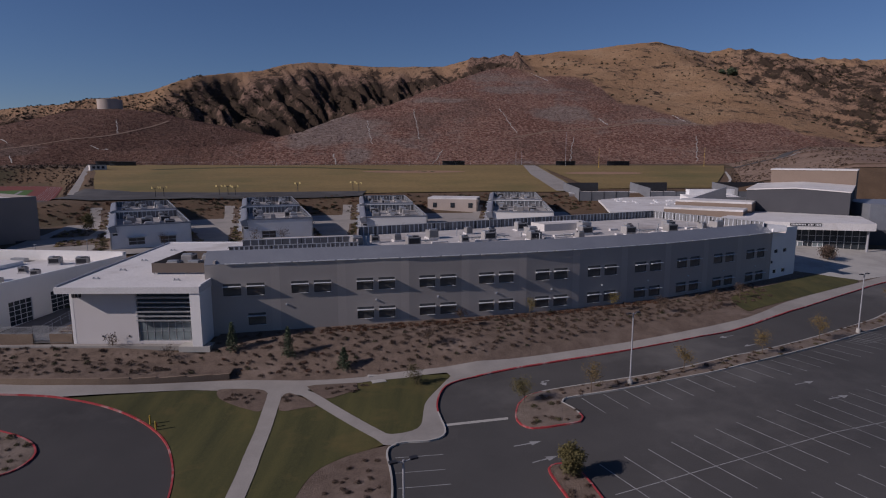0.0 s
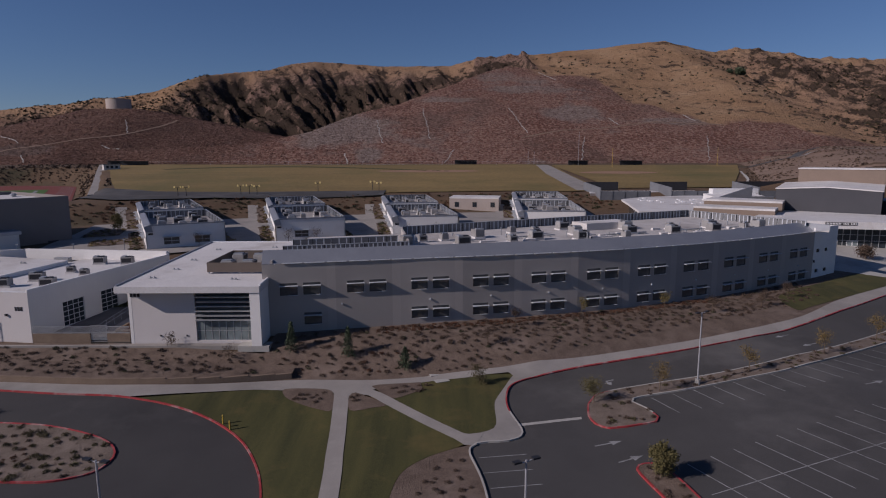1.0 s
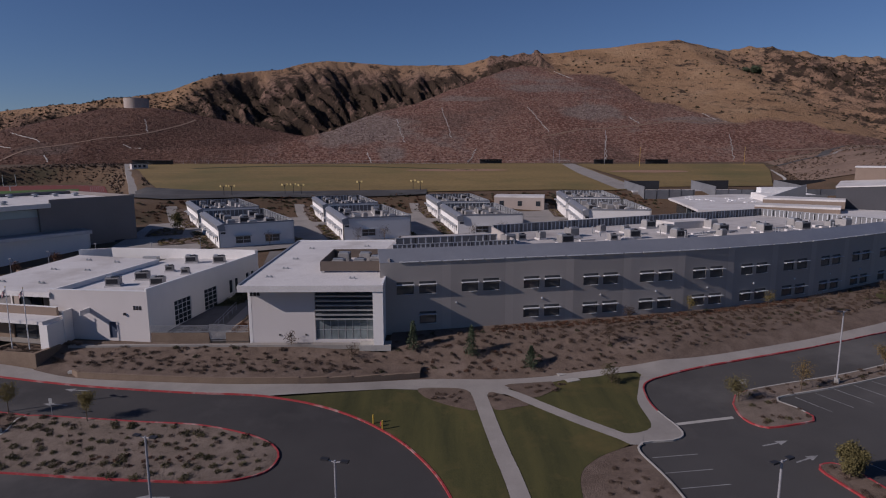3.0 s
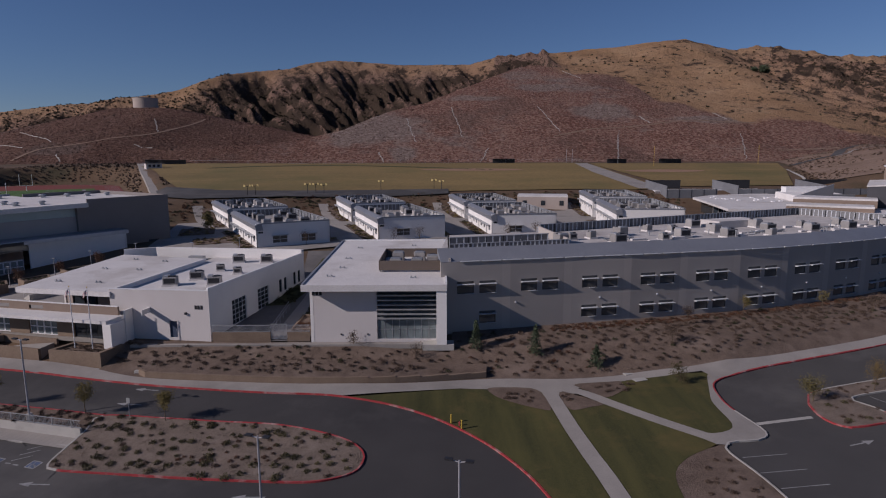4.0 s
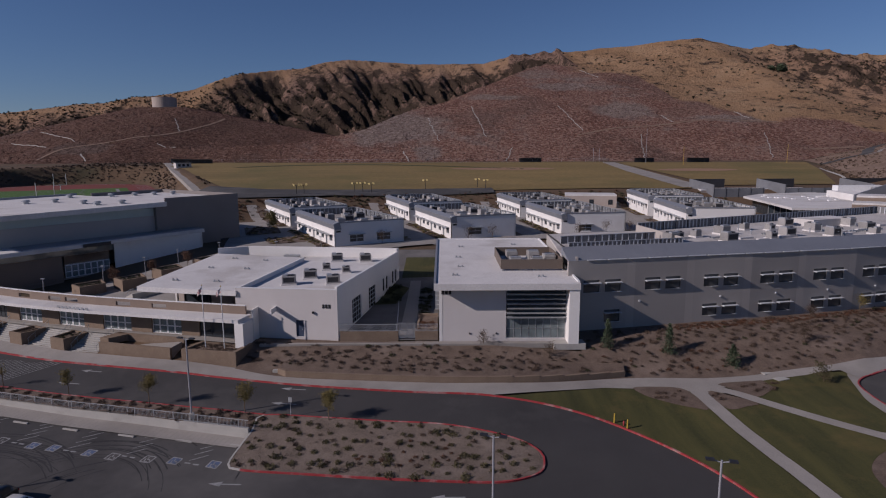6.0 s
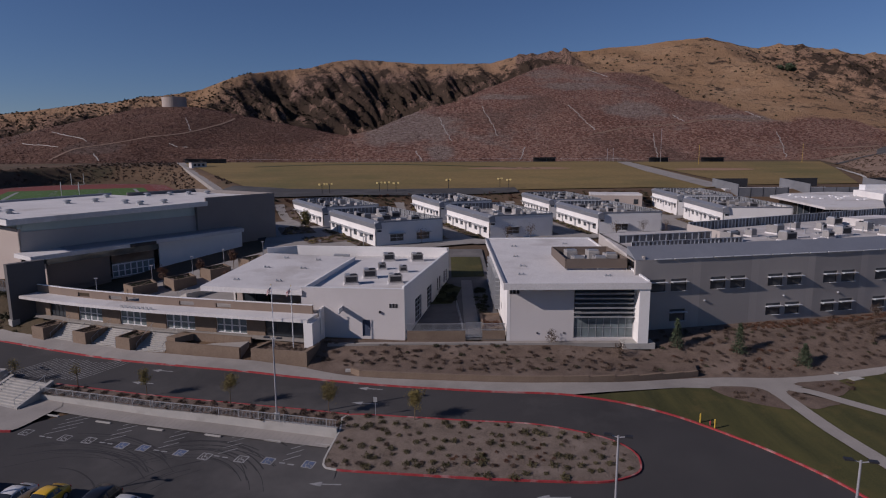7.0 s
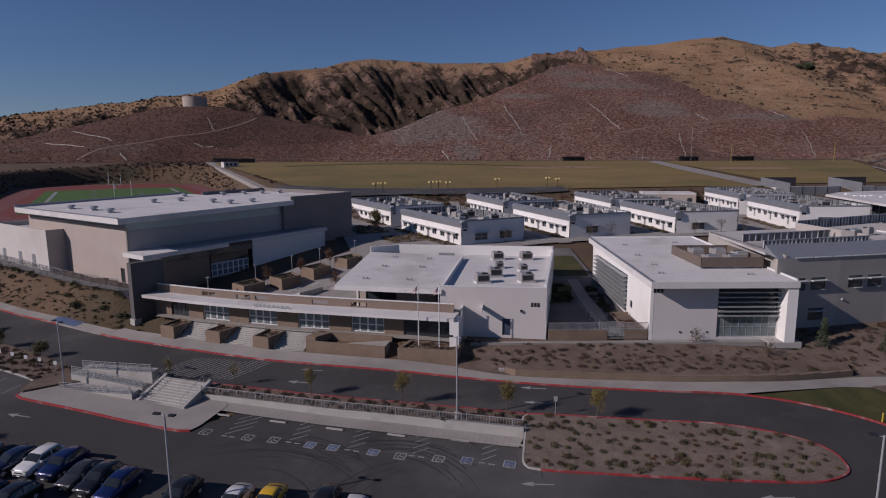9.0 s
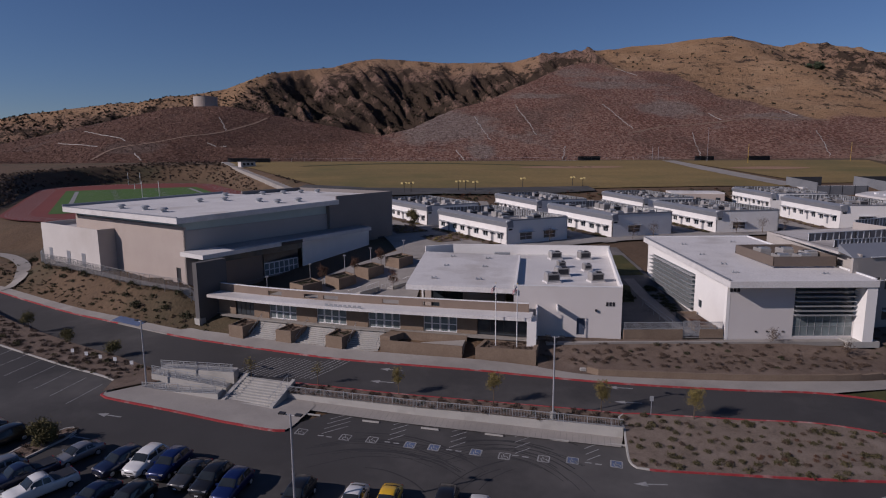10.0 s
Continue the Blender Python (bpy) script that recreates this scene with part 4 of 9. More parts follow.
# ---- long curved classroom building ----
FRONT = curve([(-33, 81.8), (-22, 84), (-10.5, 86.4), (-1, 88.3), (16.7, 92.6), (25.1, 95.4), (37.6, 100.3), (50, 106.5), (63.5, 114), (72, 119)], 0.5)
cb = thing("curved_building", None, "long two-storey grey stucco building with paired shaded windows", "building")
STUCCO_GREY_B = surface("taupe_stucco", (0.36, 0.325, 0.3), (0.41, 0.372, 0.345), 0.15, 18, 0.9, bump=0.15)
W_FRAME, W_PANE = window_meshes(2.4, 1.75, 1, 2)
W_PANE.materials[0] = GLASS_BLIND
SHELF = mesh_of(boxes((-0.05, 2.45, -0.6, 0.0, 0, 0.06), (-0.05, 0.0, -0.6, 0.0, -0.08, 0.0), (2.4, 2.45, -0.6, 0.0, -0.08, 0.0)), METAL_PALE, "light_shelf")
SILL = mesh_of(boxes((1.1, 2.45, -0.2, 0.02, -0.05, 0.0)), METAL_PALE, "sill")
LAMP = mesh_of(boxes((-0.1, 0.1, -0.2, 0.0, 0, 0.2)), METAL_PALE, "wall_lamp")
BAY = 9.32
posts = [along(FRONT, 0.3 if i == 0 else 1.0 + BAY * i) for i in range(12)]
for i in range(11):
    a, b = posts[i], posts[i + 1]
    shift = 0.7 if i == 0 else 0.0
    rows = [(10.2, True), (5.85, i >= 2)]
    holes = []
    for z, on in rows:
        for u in (1.6, 4.8):
            if on or (i == 0 and u == 4.8):
                holes.append((u + shift, u + shift + 2.4, z, z + 1.75))
    length = math.hypot(b[0] - a[0], b[1] - a[1])
    cutu = 8.1 + shift
    c = (a[0] + (b[0] - a[0]) * cutu / length, a[1] + (b[1] - a[1]) * cutu / length)
    wall(cb, a, c, 3.4, 14.75, STUCCO_GREY, holes, 0.35, "wall_panel", "warm grey stucco panel")
    wall(cb, c, b, 3.4, 14.75, STUCCO_GREY_B, (), 0.33, "wall_panel", "lighter taupe stucco strip")
    for u0, u1, z0, z1 in holes:
        w = inst("window", W_FRAME, cb, frame_at(a, b, u0, z0), "dark window under a white light shelf")
        inst("pane", W_PANE, w, Matrix())
        inst("light_shelf", SHELF, w, Matrix.Translation((0, -0.14, 1.36)), "white light shelf")
        inst("sill", SILL, w, Matrix.Translation((0, -0.14, 0.02)), "white sill")
    if i >= 1:
        inst("wall_lamp", LAMP, cb, frame_at(a, b, 0.8 if i == 1 else 4.4, 8.55, 0.0), "small white wall lamp")
for h in np.arange(3.0, 103.0, 3.1):
    p, q = along(FRONT, float(h)), along(FRONT, float(h) + 2.75)
    wall(cb, offset([p, q], -0.16)[0], offset([p, q], -0.16)[1], 14.76, 14.87, WHITE_PAINT, (), 0.13, "gutter", "white gutter length")
# sloping metal eaves above the gutter
line = [along(FRONT, s) for s in np.arange(0.3, 104.0, 1.5)] + [along(FRONT, 103.6)]
outer, inner_l = line, offset(line, 2.6)
bm = bmesh.new()
A = [bm.verts.new((*p, 14.78)) for p in outer]
B = [bm.verts.new((*p, 16.35)) for p in inner_l]
C = [bm.verts.new((*p, 15.3)) for p in inner_l]
for i in range(len(A) - 1):
    bm.faces.new((A[i], A[i + 1], B[i + 1], B[i]))
    bm.faces.new((B[i], B[i + 1], C[i + 1], C[i]))
bm.faces.new((A[0], B[0], C[0]))
bm.faces.new((A[-1], B[-1], C[-1]))
part("eave", bm, METAL_BLUE, cb, "blue-grey sloping metal eaves")
deck = [p for p in offset(line, 2.5)] + [(69, 124), (50, 139.6), (-15, 110), (-31.5, 106)]
part("roof", prisms((deck, 14.9, 15.25)), ROOF_GREY, cb, "dusty pale flat roof")
wall(cb, along(FRONT, 103.6), along(FRONT, 112), 3.6, 15.5, STUCCO_WHITE, [(1.0, 2.2, 10.6, 11.3), (4.0, 5.2, 10.6, 11.3), (1.0, 2.2, 6.6, 7.3), (4.0, 5.2, 6.6, 7.3)], name="end_wall", label="white stucco end wall")
e0, e1 = along(FRONT, 103.6), along(FRONT, 112)
for u in (1.0, 4.0):
    for z in (10.6, 6.6):
        part("small_window", boxes((0, 1.2, 0, 0.03, 0, 0.7)), GLASS, cb).matrix_local = frame_at(e0, e1, u, z)
wall(cb, e1, (66, 128), 3.6, 15.4, STUCCO_WHITE)
wall(cb, (66, 128), (50, 139.6), 3.6, 15.25, STUCCO_GREY)
wall(cb, (50, 139.6), (-15, 110), 3.6, 15.25, STUCCO_GREY)
wall(cb, (-15, 110), (-31.6, 106), 3.6, 15.25, STUCCO_GREY)
wall(cb, (-31.6, 106), (-31.6, 82.2), 11.0, 15.25, STUCCO_GREY)
part("floor_slab", prisms(([p for p in offset(line, 0.4)] + [(66, 123), (50, 139), (-14, 110), (-31, 105)], 8.7, 9.2)), STUCCO_DARK, cb, "floor slab inside")
ribbed(cb, (-14.8, 108.6), (49.6, 138.6), 15.2, 16.75, label="ribbed pale metal screen at the roof's back")
ribbed(cb, (49.6, 138.6), (63.2, 115.6), 15.2, 16.7, label="ribbed pale metal screen at the roof's end")
ribbed(cb, (-31.4, 88.3), (-12.8, 93.0), 15.2, 16.3, step=0.7, label="ribbed dark metal screen")
wall(cb, (-12.8, 93.0), (-14.8, 108.6), 15.2, 16.5, STUCCO_GREY_B, (), 0.3, "parapet", "pale roof parapet")
ribbed(cb, (-31.4, 94.5), (-15, 99), 15.2, 16.4, step=1.2, label="ribbed pale metal screen across the roof")
part("stair_head", prisms(([(20, 113.5), (30, 117.5), (28, 121.5), (18, 117.5)], 15.2, 16.6)), ROOF_WHITE, cb, "low white roof box")
rng = random.Random(5)
for s, d, k in ((22, 10, 0), (29, 14, 1), (31, 8, 0), (36, 16, 0), (40, 9, 1), (45, 11, 0), (48, 18, 1), (53, 9, 0), (56, 15, 0), (62, 8, 1), (66, 12, 0), (70, 18, 0), (74, 9, 0), (79, 14, 1), (84, 8, 0), (88, 12, 0), (93, 8, 1), (96, 7, 0), (58, 22, 0), (44, 20, 1), (25, 13, 1)):
    x, y = offset([along(FRONT, s - 1), along(FRONT, s), along(FRONT, s + 1)], d)[1]
    put_unit(SMALL_UNIT if k else UNIT, x, y, 15.25, 20 + rng.choice((0, 90)))
for k in range(26):
    s, d = rng.uniform(22, 97), rng.uniform(6, 19)
    x, y = offset([along(FRONT, s - 1), along(FRONT, s), along(FRONT, s + 1)], d)[1]
    vent_pipe(x, y, 15.25, rng.uniform(0.5, 1.3), rng.uniform(0.06, 0.14))
for s, d, l in ((30, 11, 6), (42, 13, 8), (60, 11, 9), (76, 11, 7), (90, 9, 6)):
    x, y = offset([along(FRONT, s - 1), along(FRONT, s), along(FRONT, s + 1)], d)[1]
    bm = rod(rod(bmesh.new(), (0, 0, 0.3), (l, 0, 0.3), 0.12), (0, 0.5, 0.25), (l, 0.5, 0.25), 0.07)
    for u in np.arange(0.4, l, 1.6):
        box(bm, u, u + 0.15, -0.25, 0.7, 0, 0.2)
    t = tagged(part("roof_duct", bm, METAL_GALV), "pair of galvanised pipes on roof sleepers", "pipe", "roof pipes")
    t.matrix_world = pose(x, y, 15.25, 0, 0, 22)
# white roof sleepers and curbs
for k in range(16):
    s, d = rng.uniform(24, 96), rng.uniform(5, 15)
    x, y = offset([along(FRONT, s - 1), along(FRONT, s), along(FRONT, s + 1)], d)[1]
    t = tagged(part("roof_curb", boxes((-rng.uniform(0.6, 1.6), rng.uniform(0.6, 1.6), -0.3, 0.3, 0, rng.uniform(0.2, 0.45))), ROOF_WHITE), "low white equipment curb on the roof", "roof curb", "roof curbs")
    t.matrix_world = pose(x, y, 15.25, 0, 0, 20)


# ---- white office building beside it ----
ob1 = thing("office_building", None, "low white stucco office building with a roof overhang", "building")
FR, BR, BL = (-64.2, 80.0), (-58.0, 109.5), (-86.5, 113.0)
FM, FL = (-78.5, 81.6), (-92.9, 84.6)
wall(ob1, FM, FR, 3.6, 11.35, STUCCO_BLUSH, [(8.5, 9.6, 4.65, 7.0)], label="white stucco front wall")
wall(ob1, FR, BR, 3.6, 11.6, STUCCO_WHITE, [(5.6, 9.6, 4.9, 8.6), (13.0, 16.6, 5.2, 8.6), (20.2, 21.2, 6.4, 8.6), (22.0, 23.0, 6.4, 8.6), (25.6, 26.6, 6.6, 8.8), (27.4, 28.4, 6.6, 8.8)], label="white stucco side wall")
wall(ob1, BR, BL, 3.6, 12.3, STUCCO_WHITE)
wall(ob1, BL, (-91.5, 92), 3.6, 10.0, STUCCO_WHITE)
wall(ob1, (-91.0, 92), (-78.9, 88.6), 3.6, 10.0, STUCCO_TAN, [(1.0, 11.0, 5.0, 9.6)], name="recessed_wall")
part("window_glass", prisms(([(-90.2, 91.9), (-79.5, 88.9), (-79.5, 89.0), (-90.2, 92.0)], 5.0, 9.6)), GLASS, ob1, "dark glass under the overhang")
part("mullions", prisms(*[([(x, y - 0.05), (x + 0.1, y - 0.08), (x + 0.1, y + 0.1), (x, y + 0.1)], 5.0, 9.6) for x, y in [(-90 + 2.1 * k, 91.75 - 0.59 * k) for k in range(6)]]), METAL_DARK, ob1)
part("brown_panel", prisms(([(-85.2, 90.2), (-79.2, 88.5), (-79.2, 88.62), (-85.2, 90.34)], 5.0, 8.4)), STUCCO_TAN, ob1, "tan panel between windows")
roofA = [(-93.4, 84.4), (-78.3, 81.3), (-74.9, 106), (-91.5, 110.5)]
part("overhang_roof", prisms((roofA, 10.25, lambda x, y: 10.95 + (y - 82) * 0.012)), ROOF_WHITE, ob1, "flat white overhanging roof with a deep fascia")
part("roof", prisms(([(-78.2, 81.9), (-64.4, 80.3), (-58.4, 109.2), (-74.8, 111.2)], 10.3, 10.6)), ROOF_WHITE, ob1, "white membrane roof below parapets")
part("parapet", prisms(([(-78.5, 81.58), (-64.2, 79.98), (-64.2, 80.3), (-78.5, 81.9)], 11.32, 11.42), ([(-64.2, 79.98), (-58, 109.5), (-58.35, 109.5), (-64.52, 80.3)], 11.57, 11.7)), WHITE_PAINT, ob1, "white parapet coping")
part("inner_parapet", prisms(([(-78.4, 82), (-78.1, 82), (-74.6, 106), (-74.9, 106)], 10.3, 11.25)), STUCCO_WHITE, ob1, "white parapet between roofs")
part("back_parapet", prisms(([(-91.5, 110.6), (-86.5, 112.7), (-58.2, 109.2), (-58.3, 108.9), (-86.4, 112.3), (-91.4, 110.3)], 10.4, 12.3)), STUCCO_WHITE, ob1, "white back parapet")
DOOR_BLUE = surface("dark_blue_door_paint", (0.045, 0.06, 0.1), (0.065, 0.085, 0.13), 0.8, 10, 0.5, bump=0.0)
d = part("door", boxes((0, 1.1, 0, 0.06, 0, 2.3)), DOOR_BLUE, ob1, "dark blue steel door")
d.matrix_local = frame_at(FM, FR, 8.5, 4.66, 0.16)
part("door_handle", boxes((0.85, 0.95, -0.08, 0.0, 1.0, 1.12)), METAL_GALV, d)
k = part("wall_blade", boxes((-0.07, 0.07, -1.9, 0.0, 3.55, 4.25)), STUCCO_WHITE, ob1, "white projecting wall blade")
k.matrix_local = frame_at(FM, FR, 5.8, 4.66, 0.0)
k = part("wall_fin", boxes((-0.1, 0.1, -1.7, 0.0, -0.6, 4.1)), STUCCO_WHITE, ob1, "white upright wall fin")
k.matrix_local = frame_at(FM, FR, 3.1, 4.66, 0.0)
lamp = part("wall_lamp", boxes((-0.12, 0.12, -0.25, 0, 0, 0.3)), METAL_DARK, ob1)
lamp.matrix_local = frame_at(FM, FR, 11.0, 8.0, 0.0)
number_bars(ob1, frame_at(FM, FR, 12.3, 8.75, 0.0), 0.3, 0.55)
OF, OP = window_meshes(1.0, 2.2, 1, 2)
for u, z in ((20.2, 6.4), (22.0, 6.4), (25.6, 6.6), (27.4, 6.6)):
    w = inst("window", OF, ob1, frame_at(FR, BR, u, z))
    inst("pane", OP, w, Matrix())
OF2, OP2 = window_meshes(4.0, 3.7, 4, 5, 0.09, GLASS, METAL_PALE)
w = inst("window", OF2, ob1, frame_at(FR, BR, 5.6, 4.9), "tall storefront window with pale bars")
inst("pane", OP2, w, Matrix())
OF3, OP3 = window_meshes(3.6, 3.4, 3, 5, 0.09, GLASS, METAL_PALE)
w = inst("window", OF3, ob1, frame_at(FR, BR, 13.0, 5.2), "tall storefront window with pale bars")
inst("pane", OP3, w, Matrix())
for x, y, k in ((-72.4, 87.0, 0), (-70.2, 91.2, 0), (-66.0, 87.2, 0), (-69.0, 97.8, 1), (-65.4, 95.4, 1), (-68.6, 105.6, 0), (-63.6, 105.4, 0)):
    put_unit(SMALL_UNIT if k else UNIT, x, y, 10.6, 12, 0.88)
for x, y in ((-89.5, 88), (-87.6, 97), (-83, 87), (-81.5, 96), (-80.5, 103), (-86.5, 105)):
    roof_drain(x, y, 11.0 + (y - 82) * 0.012)
t = tagged(part("roof_hatch", boxes((-1.4, 1.4, -0.5, 0.5, 0, 0.6)), METAL_GALV), "low grey roof hatch against the parapet", "roof hatch")
t.matrix_world = pose(-77.5, 109.2, 10.6, 0, 0, -7)

# ---- courtyard fence and gate between the two white buildings ----
cf = thing("courtyard_fence", None, "low brown wall with a grey rail fence", "fence")
part("base_wall", boxes((-63.9, -56.0, 79.7, 80.0, 4.0, 5.6), (-53.7, -50.6, 79.7, 80.0, 4.0, 5.6)), BROWN_BLOCK, cf, "low brown block wall")
bm = boxes((-63.9, -56.0, 79.8, 79.86, 6.55, 6.62), (-53.7, -50.6, 79.8, 79.86, 6.55, 6.62), (-63.9, -56.0, 79.8, 79.86, 5.7, 5.76), (-53.7, -50.6, 79.8, 79.86, 5.7, 5.76))
part("rail", bm, METAL_GALV, cf)
PICKET = mesh_of(boxes((-0.02, 0.02, -0.02, 0.02, 0, 0.95)), METAL_GALV, "picket")
for k in range(54):
    x = -63.8 + k * 0.145 if k < 54 else 0
    inst("picket", PICKET, cf, Matrix.Translation((x, 79.83, 5.6)))
for k in range(21):
    inst("picket", PICKET, cf, Matrix.Translation((-53.6 + k * 0.145, 79.83, 5.6)))
gt = thing("courtyard_gate", None, "pair of grey metal mesh gates", "gate")
for x in (-55.95, -54.8):
    g = part("gate_leaf", boxes((x, x + 1.08, 79.8, 79.86, 4.7, 4.78), (x, x + 1.08, 79.8, 79.86, 6.7, 6.78), (x, x + 0.07, 79.8, 79.86, 4.7, 6.78), (x + 1.01, x + 1.08, 79.8, 79.86, 4.7, 6.78), (x, x + 1.08, 79.8, 79.86, 5.7, 5.78)), METAL_GALV, gt)
    part("mesh_panel", boxes(*[(x + 0.07 + 0.078 * i, x + 0.1 + 0.078 * i, 79.81, 79.83, 4.78, 6.7) for i in range(12)], *[(x + 0.07, x + 1.01, 79.832, 79.85, 4.84 + 0.1 * i, 4.87 + 0.1 * i) for i in range(19)]), METAL_GALV, g, "grey wire mesh panel")

# courtyard floor
COURT = surface("dark_paving", (0.1, 0.094, 0.09), (0.17, 0.158, 0.15), 0.3, 8, 0.85, stain=(0.2, 0.186, 0.175))
drape("courtyard", [(-64, 79.8), (-50.6, 79.6), (-50.6, 131), (-62, 131), (-58.5, 109)], COURT, 0.05, grid=2.0, label="dark paved courtyard between white buildings", category="courtyard", kind="structure")
drape("planting_bed", [(-61.5, 95), (-57.6, 95.5), (-55.8, 104), (-58.6, 106.5), (-60, 103)], LAWN, 0.12, grid=1.5, label="dark planted bed in the courtyard", category="planting bed", kind="stuff")
drape("footpath", [(-56.0, 80.3), (-53.8, 80.3), (-53.9, 108), (-55.8, 108)], CONCRETE, 0.09, grid=1.5, label="pale concrete walk through the courtyard", category="path", kind="structure")
cp = thing("courtyard_planter", None, "low brown block planter behind the courtyard gate", "planter")
part("planter_wall", boxes((-53.6, -50.7, 81.6, 81.9, 4.4, 5.55), (-53.6, -50.7, 88.1, 88.4, 4.4, 5.75), (-53.6, -53.3, 81.9, 88.1, 4.4, 5.65)), BROWN_BLOCK, cp)
part("soil", boxes((-53.3, -50.7, 81.9, 88.1, 4.4, 5.45)), MULCH, cp, "dark soil")
cr = thing("courtyard_rail", None, "grey steel rail beside the courtyard walk", "railing")
for z in (5.5, 6.0):
    part("rail", rod(bmesh.new(), (-56.25, 80.3, z), (-56.9, 93.5, z + 0.45), 0.03), METAL_GALV, cr)
for k in range(7):
    f = k / 6
    part("post", rod(bmesh.new(), (-56.25 - 0.65 * f, 80.3 + 13.2 * f, 4.6), (-56.25 - 0.65 * f, 80.3 + 13.2 * f, 6.02 + 0.45 * f), 0.03), METAL_GALV, cr)
drape("lawn", [(-57.5, 109.5), (-51.4, 110), (-51.4, 124), (-57.5, 124)], LAWN, 0.12, grid=1.5, label="small green courtyard lawn", category="lawn", kind="stuff")

# ---- classroom buildings, four pairs in a fan ----
CW_FRAME, CW_PANE = window_meshes(2.2, 1.5, 2, 1, 0.09, None, METAL_PALE)
CF_FRAME, CF_PANE = window_meshes(3.4, 1.7, 2, 2, 0.1, GLASS_BLIND, METAL_PALE)
C_DOOR = mesh_of(boxes((0, 1.1, 0, 0.06, 0, 2.2)), METAL_BLUE, "door")
C_AWN = mesh_of(boxes((-0.3, 2.5, -0.9, 0.0, 0, 0.1), (-0.3, 2.5, -0.9, -0.84, -0.14, 0.0)), METAL_GALV, "awning")
C_AWN_D = mesh_of(boxes((-0.7, 1.8, -1.3, 0.0, 0, 0.12)), METAL_GALV, "awning")


def classroom(front_windows):
    t = thing("classroom_building", None, "white single-storey classroom block with a roof well", "building", "classroom buildings")
    L, W, H, T = 33.0, 17.0, 4.95, 5.55
    rows = [("w", 1.6), ("d", 5.4), ("w", 8.0), ("w", 12.2), ("d", 16.0), ("w", 19.0), ("w", 23.0), ("d", 26.8), ("w", 29.4)]
    holes = [(L - y - (2.2 if k == "w" else 1.1), L - y, 1.0 if k == "w" else 0.0, 2.5 if k == "w" else 2.2) for k, y in rows]
    wall(t, (0, L), (0, 0), -1.2, H, STUCCO_WHITE, holes, label="white stucco wall with doors")
    fh = [(x, x + 3.4, 0.8, 2.5) for x in front_windows]
    wall(t, (0, 0), (W, 0), -1.2, H + 0.5, STUCCO_WHITE, fh, label="white stucco end wall")
    wall(t, (W, 0), (W, L), -1.2, H + 0.5, STUCCO_WHITE)
    wall(t, (W, L), (0, L), -1.2, H + 0.5, STUCCO_WHITE)
    for (k, y), h in zip(rows, holes):
        m = frame_at((0, L), (0, 0), h[0], h[2])
        if k == "w":
            w = inst("window", CW_FRAME, t, m)
            inst("pane", CW_PANE, w, Matrix())
            inst("awning", C_AWN, w, Matrix.Translation((0, -0.14, 1.55)), "grey metal awning")
        else:
            dd = inst("door", C_DOOR, t, m, "grey steel door")
            inst("awning", C_AWN_D, dd, Matrix.Translation((0, -0.14, 2.5)), "grey metal awning")
    for x in front_windows:
        w = inst("window", CF_FRAME, t, frame_at((0, 0), (W, 0), x, 0.8))
        inst("pane", CF_PANE, w, Matrix())
        inst("awning", mesh_of(boxes((-0.2, 3.6, -0.8, 0, 0, 0.1)), METAL_GALV, "awning"), w, Matrix.Translation((0, -0.14, 1.75)), "grey metal awning")
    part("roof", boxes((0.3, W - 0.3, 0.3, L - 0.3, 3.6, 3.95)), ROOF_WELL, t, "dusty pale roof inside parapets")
    bm = bmesh.new()
    prof = [(-0.3, H), (-0.3, H + 0.12), (0.9, T), (1.2, T), (1.5, 3.9), (0.0, 3.9)]
    rows_v = [[bm.verts.new((x, y, z)) for x, z in prof] for y in (-0.5, L + 0.3)]
    for i in range(6):
        bm.faces.new((rows_v[0][i], rows_v[0][(i + 1) % 6], rows_v[1][(i + 1) % 6], rows_v[1][i]))
    bm.faces.new(rows_v[0])
    bm.faces.new(rows_v[1][::-1])
    part("eave", bm, METAL_BLUE, t, "blue-grey metal eaves")
    part("front_parapet", prisms(([(0.9, -0.06), (W, -0.06), (W, 0.25), (0.9, 0.25)], H + 0.3, T)), METAL_BLUE, t, "blue-grey metal end parapet")
    ribbed(t, (W - 0.3, L - 0.3), (W - 0.3, 0.3), 3.95, T + 0.1, step=1.1, label="ribbed white metal parapet")
    ribbed(t, (0.9, L - 0.35), (W - 0.4, L - 0.35), 3.95, T + 0.1, step=1.1, label="ribbed white metal parapet")
    part("number_sign", boxes((0.5, 1.5, -0.05, -0.003, 3.2, 3.6)), METAL_DARK, t, "small dark sign")
    return t


def classroom_units(m, seed):
    r = random.Random(seed)
    for j, y in enumerate((3.6, 7.6, 13.4, 17.6, 22.8, 27.6)):
        for x in (4.2, 8.4, 12.8):
            if r.random() < 0.78:
                p = m @ Vector((x + r.uniform(-0.6, 0.6), y + r.uniform(-0.7, 0.7), 3.95))
                put_unit(UNIT if r.random() < 0.7 else SMALL_UNIT, *p, math.degrees(m.to_euler().z) + r.choice((0, 90)), 1.06)
            elif r.random() < 0.5:
                p = m @ Vector((x, y, 3.95))
                vent_pipe(*p, r.uniform(0.5, 1.0))


